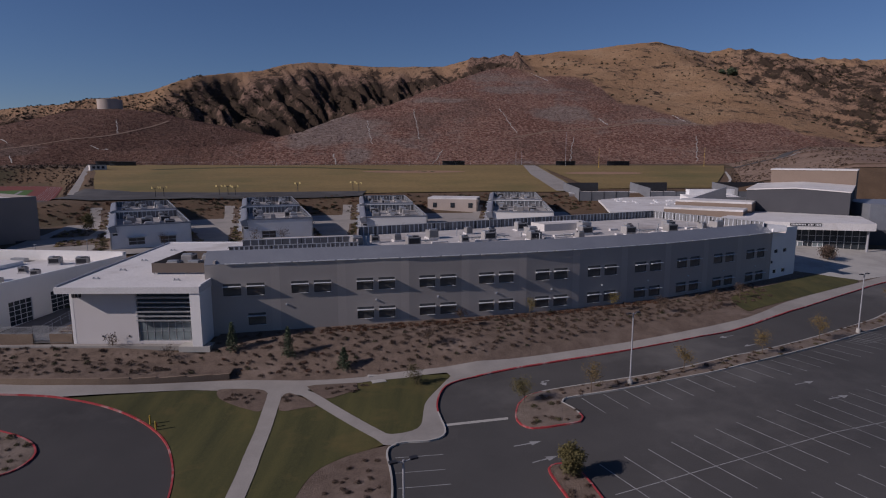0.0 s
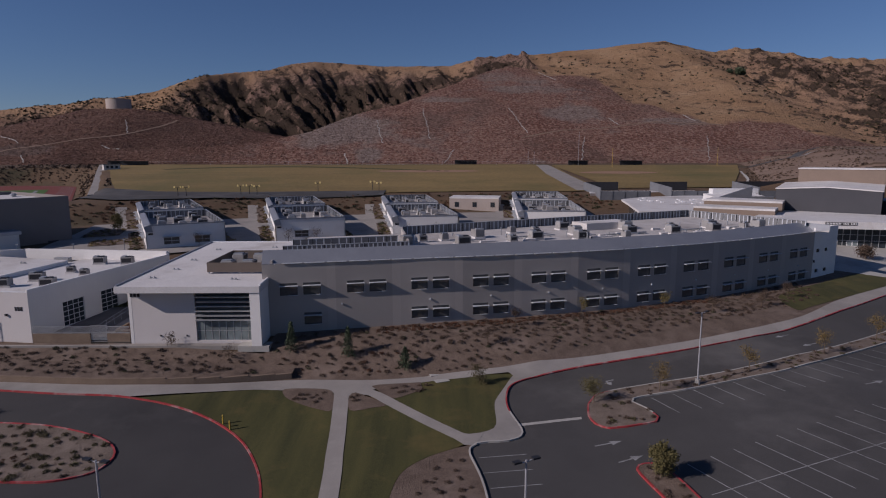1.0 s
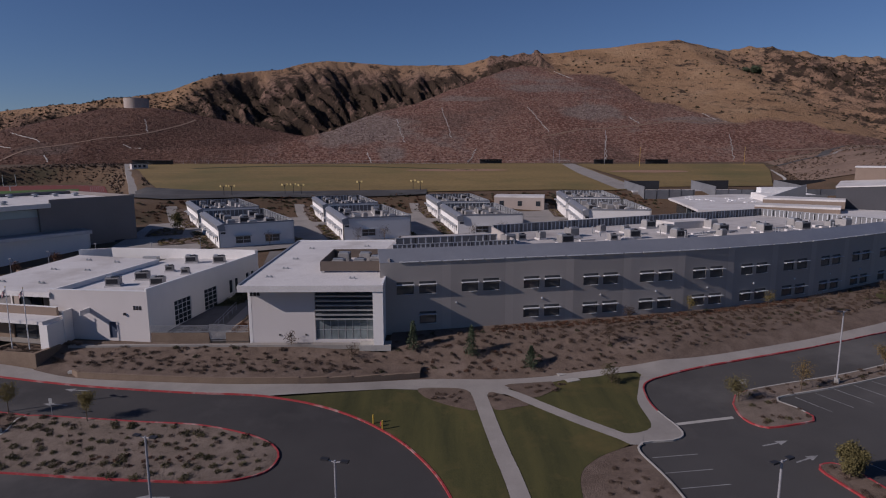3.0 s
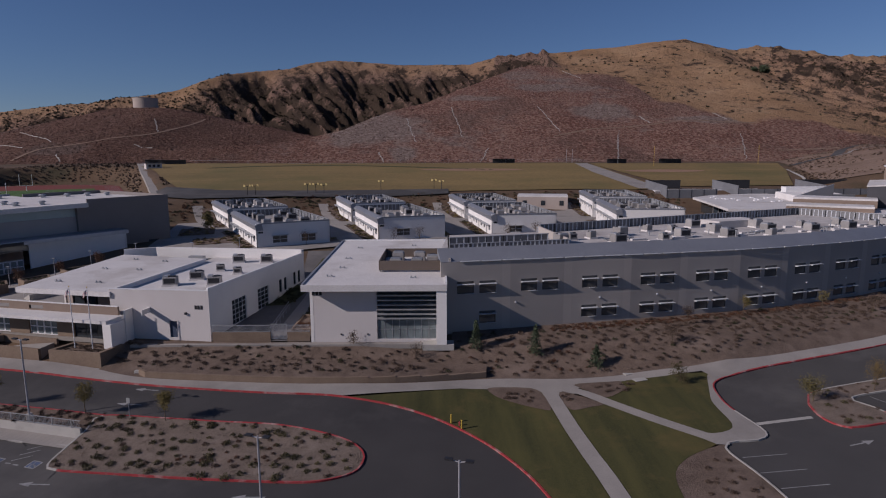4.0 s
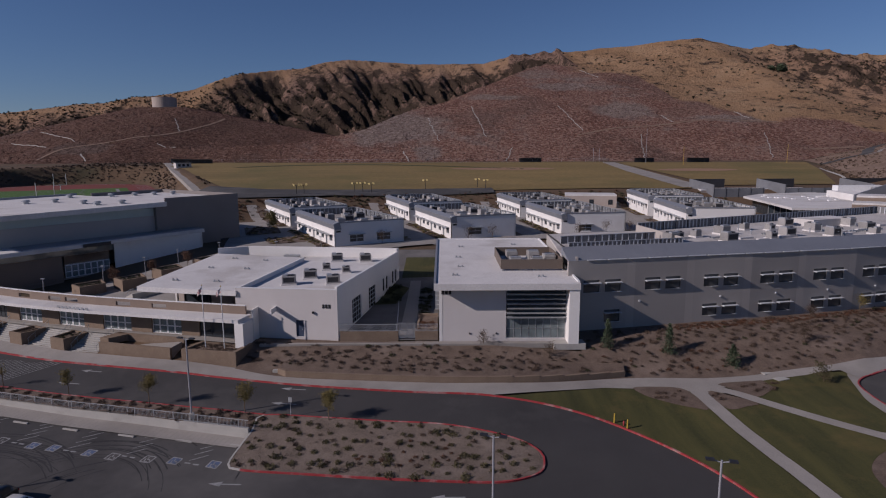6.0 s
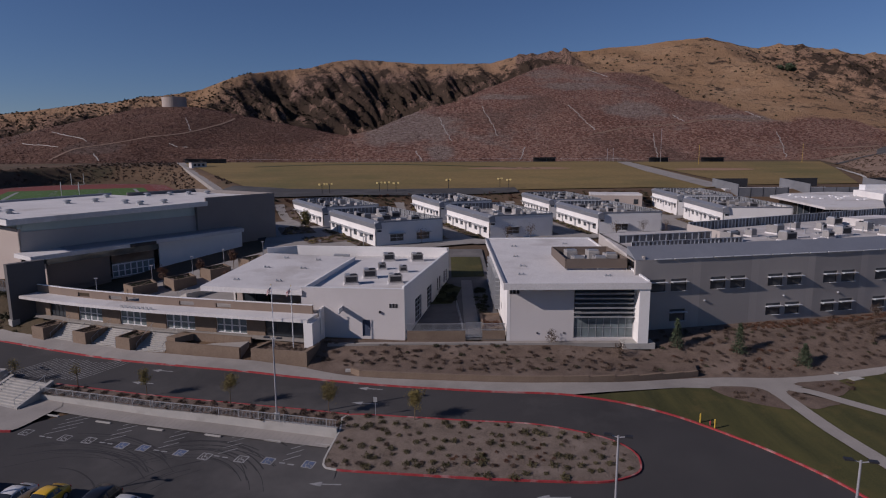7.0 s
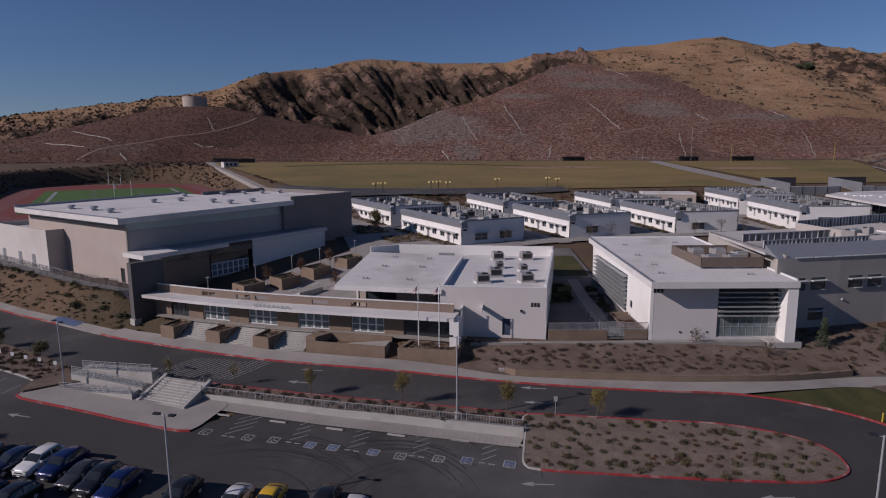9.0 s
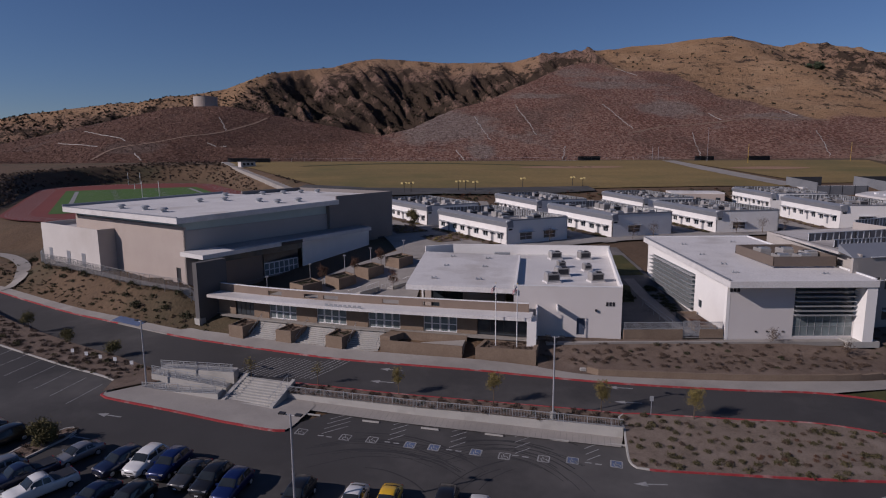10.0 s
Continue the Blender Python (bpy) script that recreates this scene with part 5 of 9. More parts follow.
one, two = classroom([4.6]), classroom([3.6, 10.2])
made = []
for i, (x, y, z, turn) in enumerate(((-74.2, 134.0, 8.7, 27.9), (-48.0, 144.5, 8.9, 17.6), (-20.0, 151.5, 8.8, 7.7), (12.2, 153.6, 9.9, -5.5))):
    m = pose(x, y, z, 0, 0, turn)
    m2 = m @ Matrix.Translation((0, 40.2, 0.2))
    first = two if i == 0 else one
    for k, (mm, src) in enumerate(((m, first), (m2, one))):
        if src not in made:
            src.matrix_world = mm
            made.append(src)
        else:
            copy_thing(src, mm)
        classroom_units(mm, 10 * i + k)

# concrete quad round the classrooms, with planted strips along their sides
drape("quad", [(-97, 125), (-86, 128), (-70, 131.5), (-52, 138), (-36, 142.5), (-22, 146), (-4, 148.4), (14, 149), (36, 149), (42, 160), (46, 219), (20, 217), (-20, 213), (-60, 203), (-92, 190), (-112, 180), (-106, 160)], CONCRETE, 0.05, grid=3.0, label="pale concrete quad between white classroom blocks", category="quad", kind="structure")
STRIPS = []
for x, y, turn in ((-74.2, 134.0, 27.9), (-48.0, 144.5, 17.6), (-20.0, 151.5, 7.7), (12.2, 153.6, -5.5)):
    m = pose(x, y, 0, 0, 0, turn)
    for y0 in (1.0, 42.0):
        for x0, x1 in ((-3.4, -0.4), (17.4, 19.6)):
            poly = [(m @ Vector(p)).to_2d()[:] for p in ((x0, y0, 0), (x1, y0, 0), (x1, y0 + 30, 0), (x0, y0 + 30, 0))]
            STRIPS.append(poly)
            drape("planting_bed", poly, MULCH, 0.17, grid=2.5, label="narrow mulched bed along a classroom wall", category="planting bed", kind="stuff")
for poly in ([(-100, 152), (-92, 156), (-97, 170), (-105, 166)], [(-90, 138), (-82, 141), (-86, 150), (-94, 147)]):
    STRIPS.append(poly)
    drape("planting_bed", poly, MULCH, 0.17, grid=2.5, label="planted bed in the concrete quad", category="planting bed", kind="stuff")
# concrete walks between the classroom rows
for k, (x, y, turn, y1) in enumerate(((-74.2, 134.0, 27.9, 74), (-48.0, 144.5, 17.6, 74), (-20.0, 151.5, 7.7, 74), (12.2, 153.6, -5.5, 74))):
    m = pose(x, y, 0, 0, 0, turn)
    line = [(m @ Vector((-4.6, -7 + i * 3.0, 0))).to_2d()[:] for i in range(28)]
    tagged(part("footpath", ribbon(bmesh.new(), line, 1.7, 0.12), CONCRETE), "concrete walk between white classroom blocks", "path", "", "structure")
    line = [(m @ Vector((-3 + i * 3.0, 36.6, 0))).to_2d()[:] for i in range(9)]
    tagged(part("footpath", ribbon(bmesh.new(), line, 2.4, 0.14), CONCRETE), "concrete walk across between classroom blocks", "path", "", "structure")
line = curve([(-98, 124), (-86, 127.5), (-70, 131), (-52, 139), (-36, 143.5), (-22, 147), (-4, 149.4), (14, 150), (34, 150)], 2.0)
tagged(part("footpath", ribbon(bmesh.new(), line, 2.0, 0.16), CONCRETE), "broad concrete walk before the classroom blocks", "path", "", "structure")


# ---- gymnasium, built along its own axes ----
GM = pose(-133.3, 103.0, 0, 0, 0, 55.4)
TEAL = surface("pale_teal_panel", (0.34, 0.42, 0.42), (0.42, 0.5, 0.5), 0.3, 10, 0.5, bump=0.0)
gym = thing("gymnasium", GM, "large gymnasium with a white overhanging roof", "building")


def gym_roof(x, y):
    return 18.5 + x * 0.013


wall(gym, (1.9, 1.4), (36.2, 1.4), 4.0, 16.0, GYM_GREY, (), 0.4, label="grey stucco wall")
wall(gym, (1.9, 1.6), (36.2, 1.6), 16.0, 17.7, TEAL, (), 0.3, "clerestory", "pale teal clerestory band")
wall(gym, (1.9, 24.0), (1.9, 1.4), 4.0, 16.6, STUCCO_TAN, [(19.4, 20.8, 6.6, 9.2)], 0.4, label="tan stucco side wall")
wall(gym, (2.4, 41.0), (2.4, 1.6), 16.6, 17.7, TEAL, (), 0.3, "clerestory", "pale teal clerestory band")
wall(gym, (1.9, 41), (1.9, 24), 4.0, 16.6, STUCCO_TAN)
wall(gym, (57, 41), (2, 41), 4.0, 17.7, STUCCO_TAN)
part("door", boxes((2.05, 2.1, 3.2, 4.6, 6.6, 9.2)), METAL_DARK, gym, "dark steel door")
part("roof", prisms(([(-0.3, -0.3), (38.3, -0.3), (38.3, 41.5), (-0.3, 41.5)], lambda x, y: gym_roof(x, y) - 1.0, gym_roof)), ROOF_WHITE, gym, "white membrane roof with a deep fascia")
part("coping", prisms(([(-0.32, -0.1), (0.0, -0.1), (0.0, 41.5), (-0.32, 41.5)], lambda x, y: gym_roof(x, y) + 0.004, lambda x, y: gym_roof(x, y) + 0.15), ([(-0.3, 41.3), (38.3, 41.3), (38.3, 41.6), (-0.3, 41.6)], lambda x, y: gym_roof(x, y) + 0.004, lambda x, y: gym_roof(x, y) + 0.5)), METAL_BLUE, gym)
part("tall_block", prisms(([(36.2, 0.6), (57.6, 0.6), (57.6, 34), (36.2, 34)], 4.0, 18.6)), BLOCK_GREY, gym, "tall grey stucco block")
part("tall_roof", prisms(([(36.6, 1.0), (57.2, 1.0), (57.2, 33.6), (36.6, 33.6)], 18.55, 18.9)), ROOF_WHITE, gym)
part("tall_parapet", prisms(([(38.4, 0.58), (57.62, 0.58), (57.62, 0.9), (38.4, 0.9)], 18.5, 19.75), ([(57.3, 0.9), (57.62, 0.9), (57.62, 34), (57.3, 34)], 18.5, 19.75), ([(38.4, 33.7), (57.3, 33.7), (57.3, 34.02), (38.4, 34.02)], 18.5, 19.75)), BLOCK_GREY, gym)
part("door", boxes((52, 54.4, 0.52, 0.6, 6.5, 9.0)), METAL_DARK, gym, "dark double door")
# white side annex
part("annex_wall", prisms(([(-1.4, 25.2), (9, 25.2), (9, 25.5), (-1.1, 25.5)], 4.0, 14.9), ([(-1.4, 25.2), (-1.1, 25.5), (-1.1, 49.5), (-1.4, 49.8)], 4.0, 14.9), ([(-1.4, 49.8), (-1.1, 49.5), (9, 49.5), (9, 49.8)], 4.0, 14.9), ([(9, 25.2), (9.3, 25.2), (9.3, 49.8), (9, 49.8)], 4.0, 14.9)), STUCCO_PALE, gym, "pale stucco annex wall")
part("annex_roof", prisms(([(-1.1, 25.5), (9, 25.5), (9, 49.5), (-1.1, 49.5)], 13.6, 13.9)), ROOF_GREY, gym)
for y in (31.0, 37.4, 45.4):
    part("door", boxes((-1.46, -1.4, y, y + 1.5, 7.0, 9.7)), METAL_BLUE, gym, "tall grey steel door")
# front lobby
part("lobby_canopy", prisms(([(0.8, -5.4), (24.0, -4.4), (45.0, -3.6), (45.0, 1.3), (0.8, 1.3)], 11.7, 12.45)), ROOF_WHITE, gym, "white lobby roof")
part("canopy_metal", prisms(([(8.0, -4.4), (45.02, -3.0), (45.02, 1.2), (8.0, 1.2)], 12.46, 12.6)), METAL_BLUE, gym, "blue-grey metal roof")
wall(gym, (4.0, -3.0), (14.8, -3.0), 4.0, 10.4, FLY_TAN, (), 0.3, label="dark brown lobby wall")
part("end_wall", prisms(([(4.0, -3.0), (4.0, 1.3), (4.3, 1.3), (4.3, -3.0)], 4.0, 10.4)), STUCCO_TAN, gym)
part("glass_band", boxes((4.0, 24.4, -3.4, -3.3, 10.4, 11.7)), GLASS_CLEAR, gym, "pale glass band")
wall(gym, (24.6, -3.2), (44.6, -3.2), 4.0, 12.2, STUCCO_WHITE, (), 0.3, label="white stucco lobby wall")
wall(gym, (44.6, -3.2), (44.6, 1.2), 4.0, 12.2, STUCCO_WHITE, (), 0.3)
LEAF = mesh_of(boxes((0, 1.15, 0, 0.08, 0, 0.12), (0, 1.15, 0, 0.08, 2.3, 2.45), (0, 0.1, 0, 0.08, 0.12, 2.3), (1.05, 1.15, 0, 0.08, 0.12, 2.3), (0.1, 1.05, 0, 0.08, 1.05, 1.2)), WHITE_PAINT, "door")
LEAF_GLASS = mesh_of(boxes((0.1, 1.05, 0.03, 0.05, 0.12, 1.05), (0.1, 1.05, 0.03, 0.05, 1.2, 2.3)), GLASS_BRIGHT, "pane")


def glazed_doors(parent, m, count, label="white-framed glazed door", top=0.9):
    for i in range(count):
        d = inst("door", LEAF, parent, m @ Matrix.Translation((i * 1.2, 0, 0)), label)
        inst("pane", LEAF_GLASS, d, Matrix())
    if top:
        inst("transom", mesh_of(boxes((0, count * 1.2, 0.0, 0.08, 2.5, 2.58), (0, count * 1.2, 0.0, 0.08, 2.5 + top, 2.58 + top)), METAL_GALV, "transom"), parent, m)
        inst("transom_pane", mesh_of(boxes((0, count * 1.2, 0.03, 0.05, 2.58, 2.5 + top)), GLASS, "transom_pane"), parent, m)


glazed_doors(gym, Matrix.Translation((15.2, -2.9, 6.1)), 7, top=1.7)
part("sign_board", boxes((18.0, 23.2, -4.95, -4.8, 11.75, 12.4)), METAL_DARK, gym, "dark sign board with no legible letters")
part("lobby_floor", boxes((2.5, 44.5, -3, 1.4, 5.8, 6.05)), CONCRETE, gym)
bmv = rod(rod(bmesh.new(), (0, 0, 0), (0, 0, 0.55), 0.5, 0.5, 14), (0, 0, 0.55), (0, 0, 0.85), 0.95, 0.55, 14)
box(bmv, -0.6, 0.6, -0.6, 0.6, 0, 0.18)
VENT_ME = mesh_of(bmv, METAL_GALV, "roof_vent")
for x, y in ((4, 26), (5, 19), (4.4, 11.5), (20, 24), (25, 22), (26.5, 12), (26.5, 6), (31, 4.6), (33, 33), (41, 29), (46, 27), (50, 25), (54, 23)):
    v = new("roof_vent", VENT_ME)
    tagged(v, "round galvanised turbine vent on a white roof", "roof vent", "gym roof vents")
    v.matrix_world = GM @ Matrix.Translation((x, y, gym_roof(x, y) if x < 38 else 18.9))

# ---- entrance colonnade ----
ENT = curve([(-123.5, 93.6), (-114, 89.6), (-101.5, 85.5), (-93.3, 83.4), (-84.6, 81.3), (-76.2, 79.4)], 1.0)
ent = thing("entrance_colonnade", None, "curved entrance wall with white canopy and glazed doors", "entrance")
slab_f, slab_b = offset(ENT, -2.4), offset(ENT, 0.9)
bm = bmesh.new()
prism(bm, slab_f + slab_b[::-1], 7.55, 8.0)
part("canopy", bm, ROOF_WHITE, ent, "white curved canopy slab")
segs = [(0.0, 3.4, 0), (3.4, 7.0, 2), (7.0, 9.8, 0), (9.8, 14.6, 1), (14.6, 18.0, 0), (18.0, 22.8, 1), (22.8, 26.2, 0), (26.2, 31.0, 1), (31.0, 34.4, 0), (34.4, 39.2, 1), (39.2, 42.0, 0), (42.0, 49.2, 2)]
for s0, s1, k in segs:
    a, b = along(ENT, s0), along(ENT, s1)
    if k == 0:
        wall(ent, a, b, 3.4, 7.55, BROWN_BLOCK, (), 0.4, "pier", "brown block pier")
    elif k == 1:
        glazed_doors(ent, frame_at(a, b, 0.0, 4.65, 0.2), 4, top=0.4)
    else:
        fr, pn = window_meshes(s1 - s0, 2.9, 4, 1, 0.08)
        w = inst("window", fr, ent, frame_at(a, b, 0.0, 4.65, 0.2), "dark glazed bay")
        inst("pane", pn, w, Matrix())
up = offset(ENT, 0.5)
for i in range(0, len(up) - 3, 3):
    hole = [(0.3, 2.7, 8.15, 8.75)] if i in (9, 15, 18, 27, 33) else []
    wall(ent, up[i], up[i + 3], 8.0, 9.15, FLY_TAN, hole, 0.3, "upper_wall", "tan upper wall")
    wall(ent, up[i], up[i + 3], 9.154, 9.25, WHITE_PAINT, (), 0.32, "coping")
p, q = along(ENT, 48.6), along(ENT, 49.6)
wall(ent, (p[0] - 0.2, p[1] - 2.5), (p[0] + 1.0, p[1] - 2.7), 3.9, 7.55, STUCCO_WHITE, (), 3.2, "end_pier", "white end pier")
# worn letters over the canopy, not legible
for i in range(8):
    a, b = along(slab_f, 21.0 + i * 0.72), along(slab_f, 21.45 + i * 0.72)
    wall(ent, a, b, 8.0, 8.36, METAL_GALV, (), 0.06, "letter_bar", "plain pale letter bar")
py = thing("dark_pylon", pose(-126.0, 91.4, 0, 0, 0, 55.4), "tall dark stucco pylon wall", "pylon")
part("shaft", boxes((0, 5.2, -0.5, 0.6, 3.4, 12.9)), STUCCO_DARK, py)
part("foot", boxes((-0.2, 0.9, -0.65, 0.7, 3.2, 4.2)), PALE_CONCRETE, py, "pale concrete foot")

# plaza behind and before the doors
drape("plaza", [(-125, 93)] + offset(ENT, -0.1) + [(-77, 84), (-93, 92), (-92, 112), (-76, 128), (-96, 134), (-122, 98)], CONCRETE, 0.06, grid=2.0, label="concrete plaza between the gymnasium and offices", category="plaza", kind="structure")
drape("plaza", offset(ENT, -0.1)[::-1] + [(-122, 91)] + offset(ENT, -1.6)[2:], CONCRETE, 0.0, lambda x, y: 4.64 + 0 * x, grid=2.0, label="concrete landing before the entrance doors", category="landing", kind="structure")
kn = [p for p in KERB_N if -128 < p[0] < -76]
drape("pavement", [p for p in KERB_N if -190 < p[0] < -76] + offset(kn, 2.6)[::-1] + offset([p for p in KERB_N if -190 < p[0] <= -128], 1.8)[::-1], CONCRETE, 0.14, grid=1.5, label="concrete pavement before the entrance steps", category="pavement", kind="structure")


# ---- steps, planters and ramp ----
def steps(name, a, b, depth, z0, z1, count, label):
    """A flight that climbs to the left of the line a-b."""
    t = thing(name, Matrix.Translation((a[0], a[1], 0)) @ Matrix.Rotation(math.atan2(b[1] - a[1], b[0] - a[0]), 4, "Z"), label, "steps", "flights of steps")
    w = math.hypot(b[0] - a[0], b[1] - a[1])
    for i in range(count):
        part("step", boxes((0, w, depth * i / count, depth, z0 - 0.4 if i == 0 else z0 + (z1 - z0) * i / count, z0 + (z1 - z0) * (i + 1) / count)), PALE_CONCRETE, t)
    for x in (0.25, w - 0.25):
        bm = rod(bmesh.new(), (x, 0.1, z0 + 1.05), (x, depth, z1 + 0.95), 0.03)
        for f in (0.05, 0.35, 0.65, 0.95):
            rod(bm, (x, depth * f, z0 + (z1 - z0) * f), (x, depth * f, z0 + (z1 - z0) * f + 1.0), 0.025)
        part("handrail", bm, METAL_GALV, t, "grey steel handrail")
    return t


def planter(poly, z0, z1, label, bushes=8, seed=0):
    t = thing("planter", None, label, "planter", "entrance planters")
    cx, cy = sum(p[0] for p in poly) / len(poly), sum(p[1] for p in poly) / len(poly)
    ins = [(cx + (x - cx) * 0.86, cy + (y - cy) * 0.86) for x, y in poly]
    n = len(poly)
    bm = bmesh.new()
    for i in range(n):
        j = (i + 1) % n
        prism(bm, [poly[i], poly[j], ins[j], ins[i]], z0, z1)
    part("planter_wall", bm, BROWN_BLOCK, t)
    part("soil", prisms((ins, z0, z1 - 0.25)), MULCH, t, "dark soil")
    return ins, z1 - 0.25


planter_tops = []
for poly, z0, z1 in (([(-119.5, 86.4), (-117.1, 85.3), (-115.6, 88.6), (-118.2, 90.1)], 2.2, 4.65), ([(-111.9, 83.8), (-109.5, 82.8), (-107.8, 85.6), (-110.3, 87.0)], 2.2, 4.65), ([(-104.3, 81.1), (-101.9, 80.2), (-100.4, 83.4), (-103.0, 84.7)], 2.2, 4.6)):
    planter_tops.append(planter(poly, z0, z1, "brown block planter between entrance steps"))
planter_tops.append(planter([(-84.0, 76.1), (-76.4, 74.6), (-75.4, 78.4), (-82.6, 79.4)], 2.0, 4.5, "brown block planter holding flagpoles"))
for a, b in (((-116.6, 85.6), (-112.2, 84.2)), ((-109.2, 83.2), (-104.6, 81.6)), ((-101.5, 80.6), (-97.0, 79.6))):
    steps("entrance_steps", a, b, 3.6, 2.7, 4.66, 11, "pale concrete entrance steps with steel handrails")
rw = thing("ramp", None, "concrete ramp behind a brown block wall", "ramp")
part("ramp_wall", prisms(([(-96.6, 79.4), (-85.7, 76.6), (-85.6, 76.95), (-96.5, 79.75)], 2.0, 4.4)), BROWN_BLOCK, rw, "brown block ramp wall")
part("ramp_slab", prisms(([(-96.5, 79.8), (-85.6, 77.0), (-85.2, 79.2), (-96.0, 82.0)], 2.4, lambda x, y: 3.0 + (x + 96.5) * 0.13)), CONCRETE, rw)
part("inner_wall", prisms(([(-95.6, 82.1), (-85.0, 79.4), (-84.9, 79.7), (-95.5, 82.4)], 2.4, 4.9)), BROWN_BLOCK, rw, "brown block inner wall")
part("wall_cap", prisms(([(-96.7, 80.0), (-95.2, 82.6), (-93.6, 81.4), (-95.3, 79.5)], 4.0, 4.9)), BROWN_BLOCK, rw)
for x, y in ((-81.3, 77.4), (-78.6, 76.8)):
    fp = thing("flagpole", Matrix.Translation((x, y, 4.3)), "white flagpole with a small limp flag", "flagpole", "flagpoles")
    part("pole", rod(bmesh.new(), (0, 0, 0), (0, 0, 8.3), 0.07, 0.05), WHITE_PAINT, fp)
    part("finial", rod(bmesh.new(), (0, 0, 8.3), (0, 0, 8.45), 0.09, 0.03), YELLOW_PAINT, fp)
    bm = bmesh.new()
    for j in range(7):
        for i in range(6):
            x0 = -0.05 - i * 0.1
            z = 8.1 - j * 0.08 - i * 0.12
            y0, y1 = 0.05 * math.sin(i * 1.4), 0.05 * math.sin((i + 1) * 1.4)
            f = bm.faces.new([bm.verts.new(v) for v in ((x0, y0, z), (x0 - 0.1, y1, z - 0.12), (x0 - 0.1, y1, z - 0.2), (x0, y0, z - 0.08))])
            f.material_index = (1 if j % 2 else 0) if not (i < 2 and j < 3) else 2
    part("flag", bm, [RED_KERB, WHITE_PAINT, BLUE_LINE], fp, "red and white flag hanging limp")
# terrace planters by the gymnasium with steps and lamps between
for i, (x, y) in enumerate(((-112.1, 104.9), (-106.6, 108.4), (-102.1, 113.6), (-96.9, 119.6))):
    r = 55.4
    m = pose(x, y, 0, 0, 0, r)
    poly = [tuple((m @ Vector(p))[:2]) for p in ((-3.0, -2.2, 0), (1.4, -2.2, 0), (2.6, 1.6, 0), (-2.6, 1.6, 0))]
    planter_tops.append(planter(poly, 4.4, gz(x, y) + 1.75, "brown block terrace planter with low green plants"))
for i, (x, y) in enumerate(((-108.8, 107.8), (-103.5, 112.4), (-99.0, 117.4))):
    m = pose(x, y, 0, 0, 0, 55.4 + 90)
    a, b = m @ Vector((-1.6, -2.6, 0)), m @ Vector((-1.6, 2.6, 0))
    steps("terrace_steps", (a.x + 4.2, a.y - 3.5), (b.x + 4.2, b.y - 3.5), 3.2, 5.0, 6.3, 8, "concrete terrace steps with steel handrails")


def post_lamp(x, y, z, h=3.6):
    t = thing("post_lamp", Matrix.Translation((x, y, z)), "short grey path lamp post on the terrace", "lamp post", "path lamps")
    part("post", rod(bmesh.new(), (0, 0, 0), (0, 0, h), 0.07, 0.06), POLE_GREY, t)
    part("lamp_head", boxes((-0.28, 0.28, -0.16, 0.16, h, h + 0.12)), POLE_GREY, t)


for x, y in ((-112.6, 109.5), (-107, 114), (-102.6, 118.6), (-96.5, 124.5), (-118, 101), (-76, 128), (-84.5, 124)):
    post_lamp(x, y, gz(x, y))

# ---- performing arts building and the low blocks beside it ----
pa = thing("arts_building", None, "arts building with a grey stage block and white canopy", "building")
PA = pose(86.8, 169.1, 0, 0, 0, -36.9)


def stage_top(x, y):
    """Low ridge across the stage roof, rising towards the fly tower."""
    q = PA.inverted() @ Vector((x, y, 0))
    return 19.75 + 0.75 * (1 - abs(q.x - 12) / 12.4) + 0.05 * q.y


def on_stage(*pts):
    return [(PA @ Vector((x, y, 0))).to_2d()[:] for x, y in pts]


part("stage_block", prisms((on_stage((0, 0), (12, 0), (24.4, 0), (24.4, 17.9), (12, 17.9), (0, 17.9)), 5.0, stage_top)), CHARCOAL, pa, "charcoal grey stucco stage block")
part("stage_roof", prisms((on_stage((-0.2, -0.2), (12, -0.2), (12, 17.9), (-0.2, 17.9)), lambda x, y: stage_top(x, y) + 0.004, lambda x, y: stage_top(x, y) + 0.3), (on_stage((12.004, -0.2), (24.6, -0.2), (24.6, 17.9), (12.004, 17.9)), lambda x, y: stage_top(x, y) + 0.004, lambda x, y: stage_top(x, y) + 0.3)), ROOF_WHITE, pa)
part("fly_tower", prisms((on_stage((3.2, 18), (24.6, 18), (24.6, 29), (3.2, 29)), 5.0, 25.0)), FLY_TAN, pa, "tan stucco fly tower")
part("fly_roof", prisms((on_stage((3.0, 17.8), (24.8, 17.8), (24.8, 29.2), (3.0, 29.2)), 25.01, 25.35)), ROOF_WHITE, pa)
part("canopy", prisms(([(69, 146.5), (82.9, 139.5), (99.9, 135.4), (108, 152.5), (106.2, 154.3), (86.9, 168.8), (72, 152)], 12.2, 13.9)), ROOF_WHITE, pa, "white entrance canopy slab")
part("lobby_glass", prisms(([(84, 143.2), (100.5, 139.2), (100.6, 139.4), (84.1, 143.4)], 6.6, 12.2)), GLASS, pa, "dark glazed lobby front")
bm = bmesh.new()
for i in range(12):
    x, y = 84 + i * 1.5, 143.1 - i * 0.364
    box(bm, x, x + 0.1, y - 0.05, y + 0.1, 6.6, 12.2)
for z in (9.0, 10.4):
    prism(bm, [(84, 143.1), (100.5, 139.1), (100.5, 139.18), (84, 143.18)], z, z + 0.1)
part("mullions", bm, METAL_GALV, pa)
glazed_doors(pa, Matrix.Translation((85.2, 142.7, 6.6)) @ Matrix.Rotation(-0.238, 4, "Z"), 2, top=0)
glazed_doors(pa, Matrix.Translation((89.4, 141.7, 6.6)) @ Matrix.Rotation(-0.238, 4, "Z"), 2, top=0)
